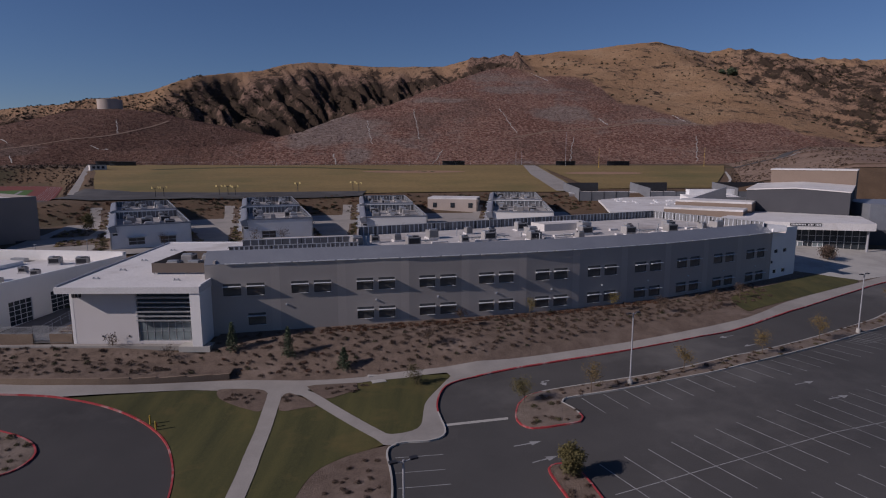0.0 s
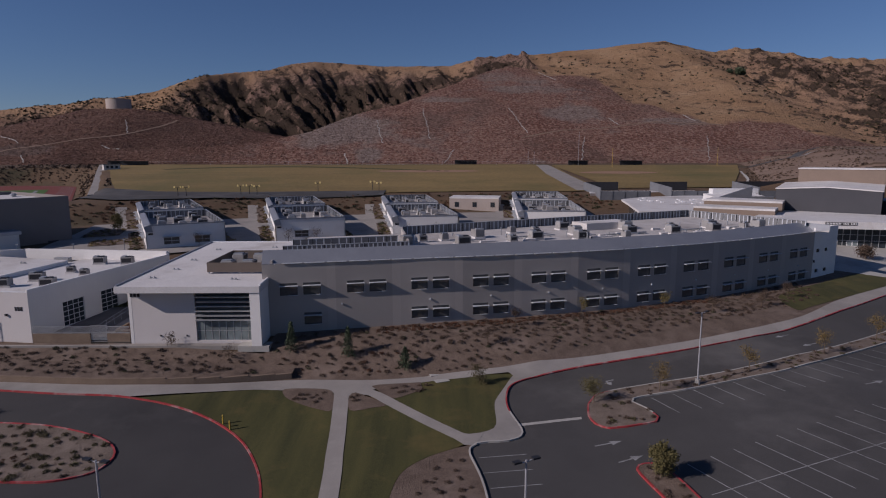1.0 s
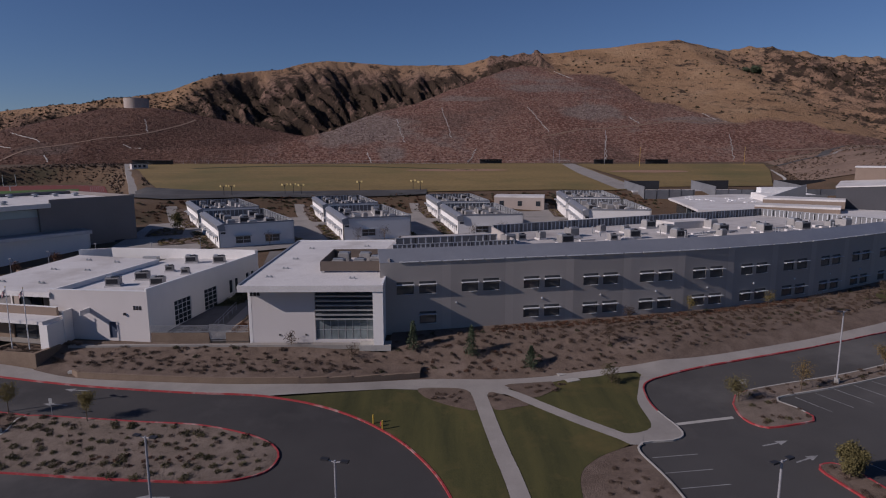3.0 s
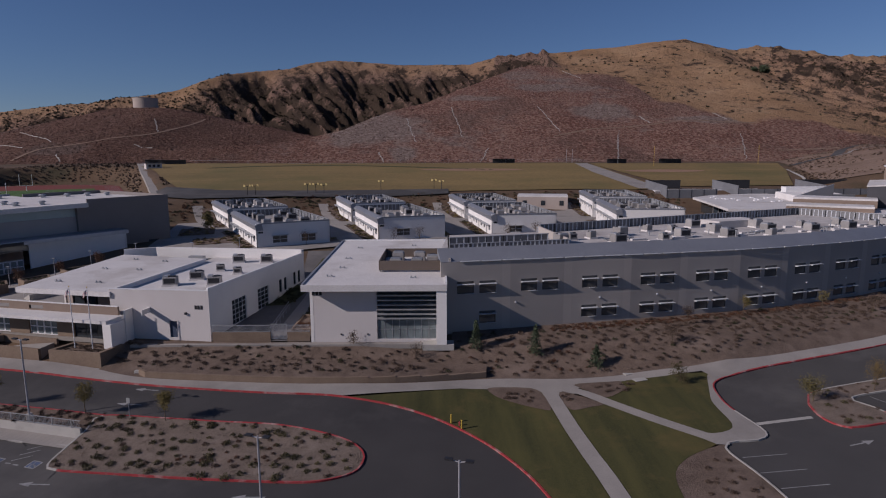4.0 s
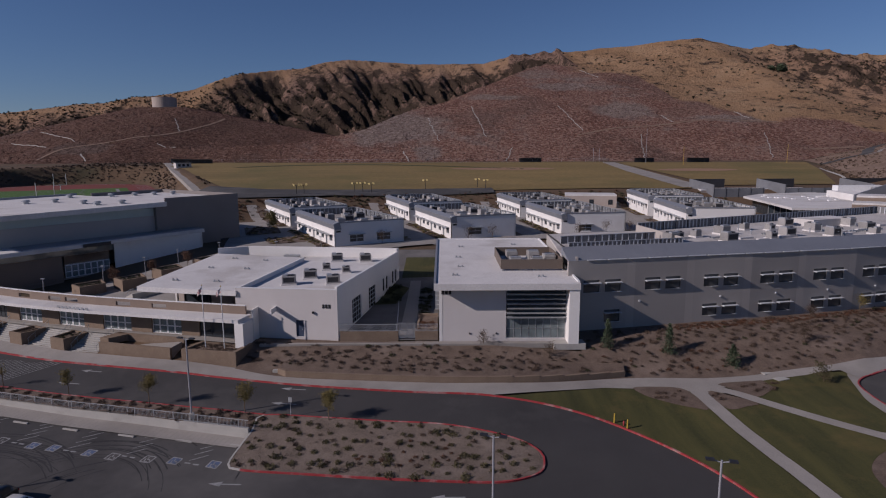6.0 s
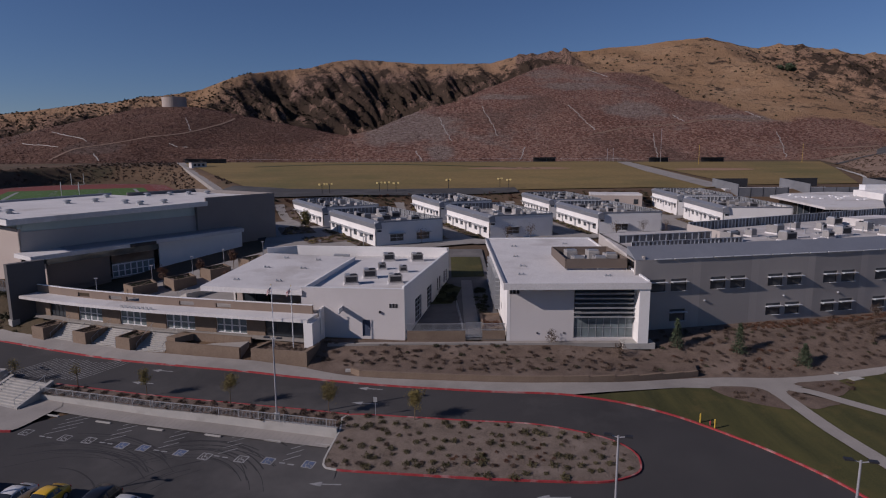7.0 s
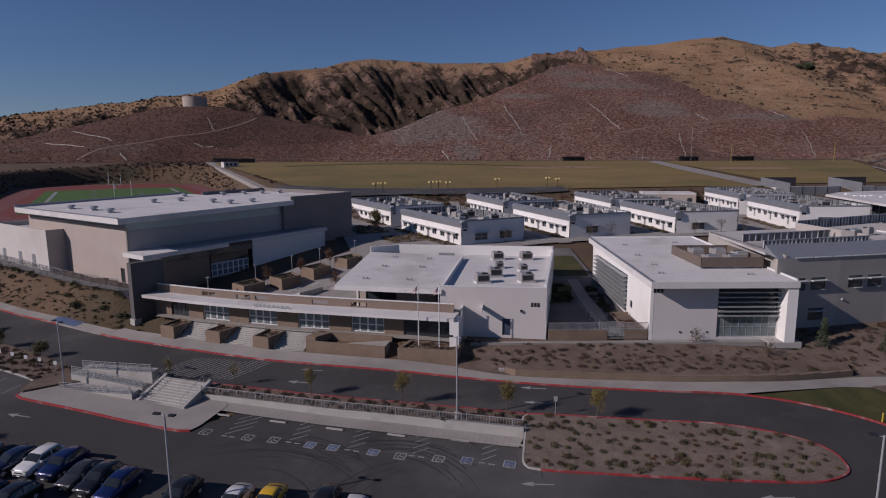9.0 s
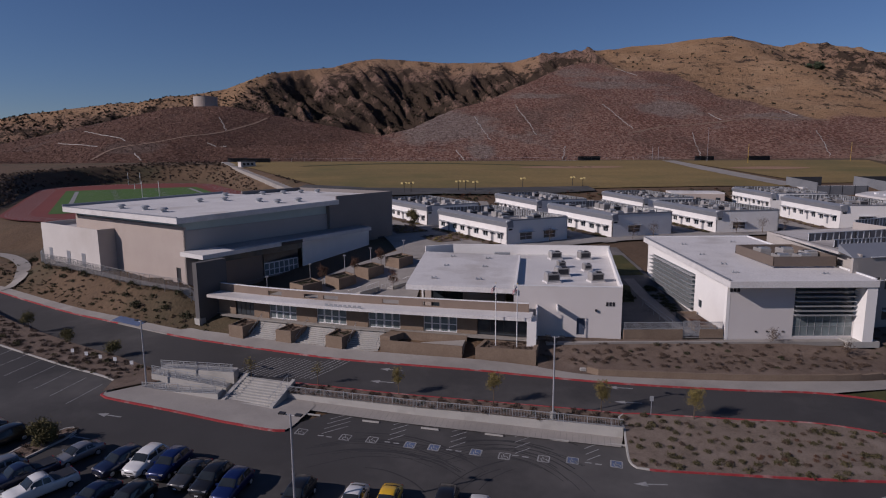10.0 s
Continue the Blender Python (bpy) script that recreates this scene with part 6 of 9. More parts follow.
part("lobby_back", prisms(([(78, 151.2), (82, 144), (84, 143.4), (84.3, 143.6), (82.4, 144.4), (78.4, 151.4)], 5.0, 12.2)), STUCCO_WHITE, pa)
part("column", rod(bmesh.new(), (99.2, 136.8, 5.5), (99.2, 136.8, 12.2), 0.25, 0.25, 12), POLE_GREY, pa)
part("sign_board", prisms(([(82.4, 139.45), (88.9, 137.95), (88.93, 138.05), (82.43, 139.55)], 13.1, 13.75)), METAL_DARK, pa, "dark sign board")
for i in range(20):
    if i not in (10, 15):
        x = 82.65 + i * 0.31
        part("letter_bar", prisms(([(x, 139.4 - (x - 82.4) * 0.231 - 0.02), (x + 0.17, 139.4 - (x + 0.17 - 82.4) * 0.231 - 0.02), (x + 0.17, 139.42 - (x + 0.17 - 82.4) * 0.231), (x, 139.42 - (x - 82.4) * 0.231)], 13.22, 13.63)), WHITE_PAINT, pa, "plain white letter bar")
part("side_block", prisms(([(110, 152), (128, 148), (132, 168), (114, 172)], 5.0, 17.0)), METAL_BLUE, pa, "blue-grey side block")
part("side_wall", prisms(([(105, 147), (126, 142), (126.4, 142.6), (105.4, 147.6)], 5.0, 11.0)), CHARCOAL, pa, "charcoal side wall")
# low blocks between, seen over the long roof
lb = thing("library_building", None, "low building with a broad white angled roof", "building")
roofL = [(57, 214.7), (68.7, 225.5), (90.9, 233.5), (101.4, 223.5), (91.5, 207.5), (64, 168), (48.6, 170), (53.5, 195)]
part("roof", prisms((roofL, 12.9, 13.6)), ROOF_WHITE, lb, "broad white angled roof")
part("wall", prisms(([(59, 212), (70, 222), (96, 222), (88, 205), (64, 174), (56, 196)], 6.5, 12.9)), GLASS, lb, "dark glazed wall")
part("mullions", prisms(*[([(x, y), (x + 0.2, y), (x + 0.2, y + 0.2), (x, y + 0.2)], 6.5, 12.9) for x, y in [(55.8 + 0.75 * k, 195.5 - 2.1 * k) for k in range(10)]]), METAL_GALV, lb)
for k in range(22):
    r = random.Random(k)
    x, y = 58 + r.random() * 34, 178 + r.random() * 40
    if 0.8 * (x - 50) + 165 < y < 226 and y > 172 + (x - 50) * 0.7:
        t = tagged(part("skylight", boxes((-0.5, 0.5, -0.5, 0.5, 0, 0.35)), WHITE_PAINT), "small white domed skylight on a roof", "skylight", "roof skylights")
        t.location = (x, y, 13.6)
for poly, z1, mat, label in (([(51, 236), (96, 244), (98, 252), (53, 246)], 14.6, STUCCO_TAN, "low tan stucco block with a pale roof"), ([(68, 172.2), (84.5, 161.4), (89, 168), (74, 180)], 16.8, FLY_TAN, "low tan stucco block beyond the roof"),
                             ([(62, 165), (78.5, 154), (83, 160.6), (67, 171.4)], 15.4, FLY_TAN, "low tan stucco wing of the arts building"), ([(-4.5, 224), (13.5, 220), (15.5, 231), (-2.5, 235)], 13.9, STUCCO_TAN, "small tan stucco building with dark windows")):
    t = thing("low_block", None, label, "building", "low tan blocks")
    part("wall", prisms((poly, 6.0, z1 - 0.5)), mat, t)
    part("roof", prisms((poly, z1 - 0.496, z1)), ROOF_WHITE, t, "pale roof edge")
    a, b = poly[0], poly[1]
    n = 3 if len(label) < 48 else 5
    fr, pn = window_meshes(1.6, 1.8, 2, 2, 0.1)
    for k in range(n):
        w = inst("window", fr, t, frame_at(a, b, 2.0 + k * (math.hypot(b[0] - a[0], b[1] - a[1]) - 5) / max(1, n - 1), z1 - 3.6, -0.06))
        inst("pane", pn, w, Matrix())
gb = thing("grey_roof_block", None, "pale building with a blue-grey sloping parapet", "building")
part("wall", prisms(([(80.4, 190.6), (98, 190.6), (104, 214), (86, 214)], 6, 15.6)), STUCCO_WHITE, gb)
part("parapet", prisms(([(79.6, 190), (91, 190), (91, 190.5), (79.6, 190.5)], 11.0, lambda x, y: 15.7 + (x - 79.6) * 0.33), ([(91.004, 190), (98, 190), (98, 190.5), (91.004, 190.5)], 11.0, 16.2)), METAL_BLUE, gb, "blue-grey sloping parapet")
part("roof_edge", prisms(([(88, 211), (104, 211), (104, 214.2), (88, 214.2)], 15.604, 17.4)), WHITE_PAINT, gb, "white roof upstand")
put_unit(UNIT, 92.5, 197, 15.6, 10)
put_unit(UNIT, 96, 204, 15.6, 10)
# dark ball-game walls beyond
COURT_METAL = surface("slate_court_panel", (0.12, 0.126, 0.14), (0.18, 0.186, 0.2), 0.3, 6, 0.6, bump=0.05)
for x, w in ((51.5, 14), (79, 15), (113, 21)):
    t = thing("ball_court", Matrix.Translation((x, 248, 0)), "dark ball-game court with grey sloping sides", "ball court", "ball courts")
    part("back_panel", boxes((0, w, 0, 0.3, 11, 18.2)), METAL_DARK, t)
    part("side_panel", prisms(([(-0.3, 0.3), (2.5, -16), (2.8, -16), (0, 0.3)], 11, lambda a, b: 18.3 + b * 0.1)), COURT_METAL, t, "grey sloping side panel")
    part("front_fence", boxes((2.5, w + 8, -16.2, -16.0, 9, 15.4)), COURT_METAL, t, "grey mesh fence panel")
    for k in range(5):
        part("fence_post", boxes((2.5 + k * (w + 5) / 4, 2.62 + k * (w + 5) / 4, -16.3, -16.2, 9, 15.6)), METAL_DARK, t)


# ---- retaining walls, platform and outdoor steps ----
rwl = thing("retaining_wall", None, "pale concrete retaining wall with a steel guard rail", "wall")
for a, b in zip(WALL_LINE, WALL_LINE[1:]):
    zl = float(lot_z(*a)) - 0.3
    z1 = 1.72
    wall(rwl, a, b, zl, z1, PALE_CONCRETE, (), 0.3, "wall_length", "pale concrete wall")
    length = math.hypot(b[0] - a[0], b[1] - a[1])
    m = Matrix.Translation((a[0], a[1], z1)) @ Matrix.Rotation(math.atan2(b[1] - a[1], b[0] - a[0]), 4, "Z")
    bm = boxes((0, length, 0.1, 0.15, 0.82, 0.88), (0, length, 0.1, 0.15, 0.08, 0.13))
    rail = inst("guard_rail", mesh_of(bm, METAL_GALV, "guard_rail"), rwl, m, "grey steel guard rail")
    P2 = mesh_of(boxes((-0.012, 0.012, 0.1, 0.13, 0.1, 0.84)), METAL_GALV, "baluster")
    for k in range(int(length / 0.16)):
        inst("baluster", P2, rail, Matrix.Translation((k * 0.16 + 0.05, 0, 0)))
    POST = mesh_of(boxes((-0.035, 0.035, 0.08, 0.17, 0, 0.93)), METAL_GALV, "post")
    for k in range(int(length / 2.4) + 1):
        inst("post", POST, rail, Matrix.Translation((k * 2.4 + 0.03, 0, 0)))
drape("pavement", WALL_LINE + [(-70.6, 57.1), (-76.2, 58.4), (-83.7, 60.1), (-91.5, 61.9), (-98.8, 63.9), (-104.6, 65.6)], CONCRETE, 0.12, lot_z, grid=1.5, label="pale concrete walk below the retaining wall", category="pavement", kind="structure")
PLAT = curve([(-127.9, 68.6), (-127.2, 67.6), (-118.6, 64.9), (-111.4, 62.5), (-105.6, 60.7), (-104.2, 61.2), (-103.4, 63.5), (-102.6, 66.2)], 0.8)
drape("concrete_platform", PLAT + [(-106, 72.5), (-119, 74.5), (-124.6, 71)], CONCRETE, 0.16, lot_z, grid=1.5, label="broad concrete landing with a red kerb", category="platform", kind="structure")
kerb(PLAT[:-8], RED_KERB, "red-painted kerb of the concrete landing", lot_z, 0.1, 0.19)
st = steps("car_park_steps", (-113.4, 67.6), (-107.6, 65.6), 4.2, 0.95, 2.5, 10, "pale concrete steps from the car park to the drive")
ck = thing("step_cheek", None, "sloping concrete cheek wall beside steps", "cheek wall")
part("cheek", prisms(([(-107.6, 65.5), (-107.2, 65.4), (-105.7, 69.8), (-106.1, 69.9)], 0.7, lambda x, y: 1.25 + (y - 65.4) * 0.34)), PALE_CONCRETE, ck)
ck = copy_thing(ck, Matrix.Translation((-6.2, 2.1, 0)))
# switch-back ramp with rails left of the steps
rp = thing("access_ramp", None, "switch-back concrete ramp with steel guard rails", "ramp")
for k, (y0, h0, h1) in enumerate(((0.0, 0.1, 0.75), (1.9, 1.5, 0.75), (3.8, 1.5, 1.9))):
    part("ramp_run", prisms(([(-124.4 + k * 0.3, 70.4 + y0), (-114.2 + k * 0.3, 67.6 + y0), (-114.2 + k * 0.3, 69.3 + y0), (-124.4 + k * 0.3, 72.1 + y0)], 0.4, lambda x, y, h0=h0, h1=h1: 1.1 + h0 + (h1 - h0) * (x + 124.4) / 10.2)), PALE_CONCRETE, rp)
    length = math.hypot(10.2, 2.8)
    m = Matrix.Translation((-124.4 + k * 0.3, 70.4 + y0, 1.1 + h0)) @ Matrix.Rotation(math.atan2(-2.8, 10.2), 4, "Z") @ Matrix.Rotation(-math.atan2(h1 - h0, length), 4, "Y")
    bm = boxes((0, length, 0.05, 0.1, 1.0, 1.06), (0, length, 0.05, 0.1, 0.1, 0.15))
    rail = inst("guard_rail", mesh_of(bm, METAL_GALV, "guard_rail"), rp, m)
    for j in range(int(length / 0.11)):
        inst("baluster", P2, rail, Matrix.Translation((j * 0.11 + 0.05, -0.03, 0)))
    for j in range(int(length / 1.7) + 1):
        inst("post", POST, rail, Matrix.Translation((min(j * 1.7 + 0.04, length - 0.05), 0, 0)))
    for z in (0.35, 0.6, 0.82):
        inst("mid_rail", mesh_of(boxes((0, length, 0.06, 0.09, z, z + 0.03)), METAL_GALV, "mid_rail"), rail, Matrix())
# low brown wall along the pavement
lw = thing("low_garden_wall", None, "low brown block garden wall beside the pavement", "garden wall")
lin = curve([(-70.5, 72.4), (-69.3, 71.5), (-57.99, 70.24), (-47.77, 69.63), (-38.24, 70.35), (-26.99, 73.27)], 3.0)
for a, b in zip(lin, lin[1:]):
    wall(lw, a, b, 1.4, (gz(*a) + gz(*b)) / 2 + 0.85, BROWN_BLOCK, (), 0.35, "wall_length", "brown block wall length")
drape("planting_bank", [(-70.3, 73)] + [(x, y + 0.35) for x, y in lin] + [(-26.79, 75.06), (-40.15, 74.84), (-58, 74.8), (-70, 76)], MULCH, 0.75, grid=1.2, label="mulched soil behind the low wall", category="planting bank", kind="stuff")

# ---- painted marks ----
def stripe(bm, a, b, w=0.1, height=ground_z, lift=0.012):
    n = max(1, int(math.hypot(b[0] - a[0], b[1] - a[1]) / 1.0))
    ribbon(bm, [(a[0] + (b[0] - a[0]) * i / n, a[1] + (b[1] - a[1]) * i / n) for i in range(n + 1)], w / 2, lift, height)


def marking(name, bm, mat, label, category="road marking", group=""):
    return tagged(part(name, bm, mat), label, category, group)


SEDGE = curve([(14.91, 65.47), (21.27, 67.12), (28.64, 69.06), (36.47, 71.4), (46.19, 75.78), (55.27, 80.38), (73.52, 91.74)])
for k in range(18):
    s = 1.55 + 2.78 * k
    p, q = along(SEDGE, s), along(SEDGE, s + 0.5)
    dx, dy = (q[0] - p[0]) / 0.5, (q[1] - p[1]) / 0.5
    bm = bmesh.new()
    stripe(bm, p, (p[0] + dy * 4.5 + dx * 0.5, p[1] - dx * 4.5 + dy * 0.5))
    marking("stall_line", bm, WHITE_LINE, "worn white parking stall line on asphalt", "road marking", "stall lines")
for row, (x0, y0) in enumerate(((14.6, 51.17), (17, 39.48))):
    for k in range(15):
        x, y = x0 + 2.6 * k, y0 + 1.03 * k
        bm = bmesh.new()
        stripe(bm, (x, y), (x + 3.8, y - 8.6))
        marking("stall_line", bm, WHITE_LINE, "worn white parking stall line on asphalt", "road marking", "stall lines")
bm = bmesh.new()
stripe(bm, (14.6, 46.15), (50.77, 58.25))
marking("stall_line", bm, WHITE_LINE, "long white line between two stall rows", "road marking", "stall lines")
P4 = [(-4.33, 53.35), (-4.15, 50.57), (-3.67, 48.07), (-3.38, 45.56)]
for k in range(4):
    bm = bmesh.new()
    stripe(bm, (P4[k][0], P4[k][1]), (P4[k][0] + 4.6, P4[k][1] + 0.65))
    marking("stall_line", bm, WHITE_LINE, "worn white parking stall line on asphalt", "road marking", "stall lines")
bm = bmesh.new()
stripe(bm, (0.43, 60.28), (7.82, 61.98), 0.55)
marking("crossing_band", bm, PALE_CONCRETE, "pale concrete drainage band across the drive")
for k in range(8):
    x, y = 57.5 + 0.9 * k, 80.6 + 0.4 * k
    bm = bmesh.new()
    stripe(bm, (x, y + 2.8), (x + 2.6, y), 0.12)
    marking("hatch_line", bm, WHITE_LINE, "white hatch line in the car park", "road marking", "hatch lines")


TURN = [(-0.9, 0.1), (-0.1, 0.1), (0.05, 0.2), (0.05, 0.5), (-0.3, 0.5), (0.2, 1.4), (0.7, 0.5), (0.32, 0.5), (0.32, 0.12), (0.1, -0.1), (-0.9, -0.1)]


def arrow(x, y, turn, height=ground_z, s=1.0, pts=None):
    pts = pts or [(-1.5, 0.09), (0.3, 0.09), (0.3, 0.42), (1.5, 0.0), (0.3, -0.42), (0.3, -0.09), (-1.5, -0.09)]
    c, n = math.cos(radians(turn)), math.sin(radians(turn))
    w = [(x + s * (c * a - n * b), y + s * (n * a + c * b)) for a, b in pts]
    bm = bmesh.new()
    bm.faces.new([bm.verts.new((a, b, float(height(a, b)) + 0.016)) for a, b in w])
    marking("road_arrow", bm, WHITE_LINE, "white painted arrow on asphalt", "road marking", "road arrows")


for x, y, a in ((-94.7, 74.1, 168), (-95.52, 70.67, 168), (-67.59, 68.37, 172), (-67.73, 64.59, 172), (-49.5, 49.0, 180), (8.7, 55.92, 15), (9.82, 52.69, 20), (42.63, 66.51, 20), (43.89, 62.32, 20), (41.81, 84.17, 205), (43.46, 80.28, 205)):
    arrow(x, y, a)
for x, y, a in ((-69.65, 51.25, 177), (-124.6, 63.6, 168), (-125.4, 59.0, 168)):
    arrow(x, y, a, lot_z)
for x, y in ((11.89, 75.88), (12.87, 71.52)):
    arrow(x, y, 195, pts=TURN)
# hatched crossing on the drive
for k in range(17):
    x = -113.8 + k * 0.68
    bm = bmesh.new()
    stripe(bm, (x - 1.5, 73.6 - (x + 113) * 0.18), (x + 2.6, 78.8 - (x + 113) * 0.17), 0.11)
    marking("hatch_line", bm, WHITE_LINE, "white hatch line across the drive", "road marking", "hatch lines")
# accessible stalls below the wall
for k, (x, y) in enumerate(((-102.9, 60.6), (-98.1, 59.4), (-95.3, 58.9), (-91.4, 57.9), (-89.0, 57.4), (-84.9, 56.5), (-82.2, 55.8), (-78.5, 55.3), (-75.8, 55.0), (-71.8, 54.4))):
    c = Matrix.Rotation(-0.26, 2)
    bm = bmesh.new()
    for q in ((-0.52, -0.52, 0.52, -0.52), (0.52, -0.52, 0.52, 0.52), (0.52, 0.52, -0.52, 0.52), (-0.52, 0.52, -0.52, -0.52)):
        a, b = c @ Vector(q[:2]), c @ Vector(q[2:])
        stripe(bm, (x + a.x, y + a.y), (x + b.x, y + b.y), 0.12, lot_z, 0.018)
    s = marking("stall_symbol", bm, WHITE_LINE, "worn white and blue accessible stall symbol", "road marking", "stall symbols")
    bm = bmesh.new()
    stripe(bm, tuple(Vector((x, y)) + c @ Vector((-0.45, 0))), tuple(Vector((x, y)) + c @ Vector((0.45, 0))), 0.9, lot_z, 0.012)
    f = part("symbol_field", bm, BLUE_LINE if k in (3, 4, 5, 8, 9) else ASPHALT_DARK, s, "blue painted field")
    bm = bmesh.new()
    for q in ((-0.1, 0.35, -0.05, -0.05), (-0.05, -0.05, 0.3, -0.05), (0.3, -0.05, 0.4, -0.35), (-0.25, 0.05, -0.15, -0.4), (-0.15, -0.4, 0.2, -0.4)):
        a, b = c @ Vector(q[:2]), c @ Vector(q[2:])
        stripe(bm, (x + a.x, y + a.y), (x + b.x, y + b.y), 0.09, lot_z, 0.022)
    part("symbol_figure", bm, WHITE_LINE, s, "white chair figure")
for x, y, wide in ((-100.7, 60.2, 2.5), (-93.7, 58.9, 1.65), (-87.5, 57.4, 1.65), (-81.1, 56.3, 1.6), (-74.4, 55.05, 1.5)):
    for j in range(4):
        bm = bmesh.new()
        u0, u1 = (0.0, 0.6) if j == 3 else (0.0, 1.0)
        stripe(bm, (x + 0.1 * j + wide * u0, y + 1.02 * j), (x + 0.1 * j + wide * u1, y + 1.02 * j + 0.6 * wide * u1), 0.1, lot_z)
        marking("hatch_line", bm, WHITE_LINE, "white hatch line between accessible stalls", "road marking", "hatch lines")
    for j in range(2):
        bm = bmesh.new()
        stripe(bm, (x - 0.3 + 0.9 * j, y - 0.35 - 0.25 * j), (x + 0.3 + 0.9 * j, y - 0.48 - 0.25 * j), 0.18, lot_z)
        marking("stall_lettering", bm, WHITE_LINE, "worn unreadable white lettering before a hatched bay", "road marking", "stall lettering")
for x, y in ((-102.5, 64.2), (-95.9, 62.6), (-89.5, 61.0), (-82.9, 59.7), (-76.4, 58.6), (-70.8, 57.7)):
    t = tagged(part("wheel_stop", boxes((-0.95, 0.95, -0.09, 0.09, 0, 0.13)), PALE_CONCRETE), "pale concrete wheel stop in a parking stall", "wheel stop", "wheel stops")
    t.matrix_world = pose(x, y, float(lot_z(x, y)), 0, 0, -15)
for k in range(11):
    x, y = -129.6 - 3.0 * k, 71.2 + 1.72 * k
    bm = bmesh.new()
    stripe(bm, (x, y), (x - 1.2, y - 5.2), 0.1, lot_z)
    marking("stall_line", bm, WHITE_LINE, "worn white parking stall line on asphalt", "road marking", "stall lines")
# dark tyre marks
TYRE = surface("tyre_mark_rubber", (0.022, 0.022, 0.024), (0.046, 0.045, 0.047), 0.5, 14, 0.8, bump=0.0)
r = random.Random(8)
TYRE_A = [(-88.7, 56.7), (-85.6, 57.8), (-81.7, 57.8), (-78.0, 56.0), (-75.4, 52.7), (-74.2, 49.3)]
TYRE_B = [(-101.6, 57.0), (-96.1, 58.3), (-89.9, 57.0), (-86.6, 55.5), (-83.7, 52.8)]
TYRE_C = [(-98.2, 56.8), (-93.0, 56.4), (-88.9, 54.2), (-86.2, 51.1)]
TYRE_D = [(-87.5, 50.2), (-84.9, 53.3), (-81.6, 55.1)]
for path, count, spread in ((TYRE_A, 15, 1.5), (TYRE_B, 12, 1.3), (TYRE_C, 10, 1.8), (TYRE_D, 5, 1.0)):
    for k in range(count):
        line = offset(curve(path, 1.0), r.gauss(0, spread))
        tilt, mid = r.gauss(0, 0.06), line[len(line) // 2]
        line = [(mid[0] + (x - mid[0]) * math.cos(tilt) - (y - mid[1]) * math.sin(tilt), mid[1] + (x - mid[0]) * math.sin(tilt) + (y - mid[1]) * math.cos(tilt)) for x, y in line]
        i0_, i1_ = int(len(line) * r.uniform(0, 0.35)), int(len(line) * r.uniform(0.6, 1))
        bm = ribbon(bmesh.new(), line[i0_:i1_], r.uniform(0.03, 0.075), 0.004 + 0.0002 * k, lot_z)
        marking("tyre_mark", bm, TYRE, "curved dark tyre mark on asphalt", "tyre mark", "tyre marks")


# ---- lamp posts ----
def street_lamp(x, y, z, turn=0.0, h=9.0):
    t = thing("street_lamp", pose(x, y, z, 0, 0, turn), "tall grey car park lamp with two flat heads", "street lamp", "car park lamps")
    part("base", rod(bmesh.new(), (0, 0, -0.3), (0, 0, 0.75), 0.3, 0.3, 14), PALE_CONCRETE, t, "concrete base")
    part("pole", rod(bmesh.new(), (0, 0, 0.75), (0, 0, h), 0.1, 0.075), POLE_GREY, t)
    for s in (-1, 1):
        arm = part("arm", rod(bmesh.new(), (0, 0, h - 0.15), (s * 0.5, 0, h - 0.05), 0.04), POLE_GREY, t)
        b = boxes((min(s * 0.45, s * 1.0), max(s * 0.45, s * 1.0), -0.17, 0.17, h - 0.06, h + 0.06))
        part("lamp_head", b, METAL_DARK, arm, "flat grey lamp head")


for x, y, turn in ((22.84, 68.51, 25), (62.12, 85.58, 25), (-76.6, 61.21, -15), (-124.01, 70.77, -30), (-2.42, 36.33, 25), (-31.41, 38.29, -15), (-46.2, 42.4, -15)):
    street_lamp(x, y, gz(x, y), turn)
for x, y in ((-100.0, 46.4),):
    street_lamp(x, y, float(lot_z(x, y)), -15)
t = thing("sign_post", pose(-66.2, 61.7, gz(-66.2, 61.7), 0, 0, -10), "small grey road sign on a slim post", "road sign")
part("post", rod(bmesh.new(), (0, 0, -0.2), (0, 0, 2.2), 0.035, 0.035, 8), POLE_GREY, t)
part("sign_plate", boxes((-0.2, 0.2, -0.06, -0.035, 1.65, 2.2)), METAL_GALV, t, "plain grey sign plate")

# bollards, utility boxes
for x, y in ((-31.61, 61.64), (-30.52, 60.59)):
    t = thing("bollard", Matrix.Translation((x, y, gz(x, y))), "yellow steel bollard on the lawn edge", "bollard", "yellow bollards")
    part("post", rod(bmesh.new(), (0, 0, 0), (0, 0, 1.1), 0.085, 0.085, 12), YELLOW_PAINT, t)
    part("cap", rod(bmesh.new(), (0, 0, 1.1), (0, 0, 1.15), 0.085, 0.04, 12), YELLOW_PAINT, t)
t = tagged(part("red_hydrant", rod(rod(bmesh.new(), (0, 0, 0), (0, 0, 0.35), 0.09), (0, 0, 0.35), (0, 0, 0.5), 0.12, 0.06), RED_KERB), "small red standpipe between yellow bollards", "hydrant")
HYDRANT = (-30.73, 61.2)
t.location = (*HYDRANT, gz(*HYDRANT) + 0.1)
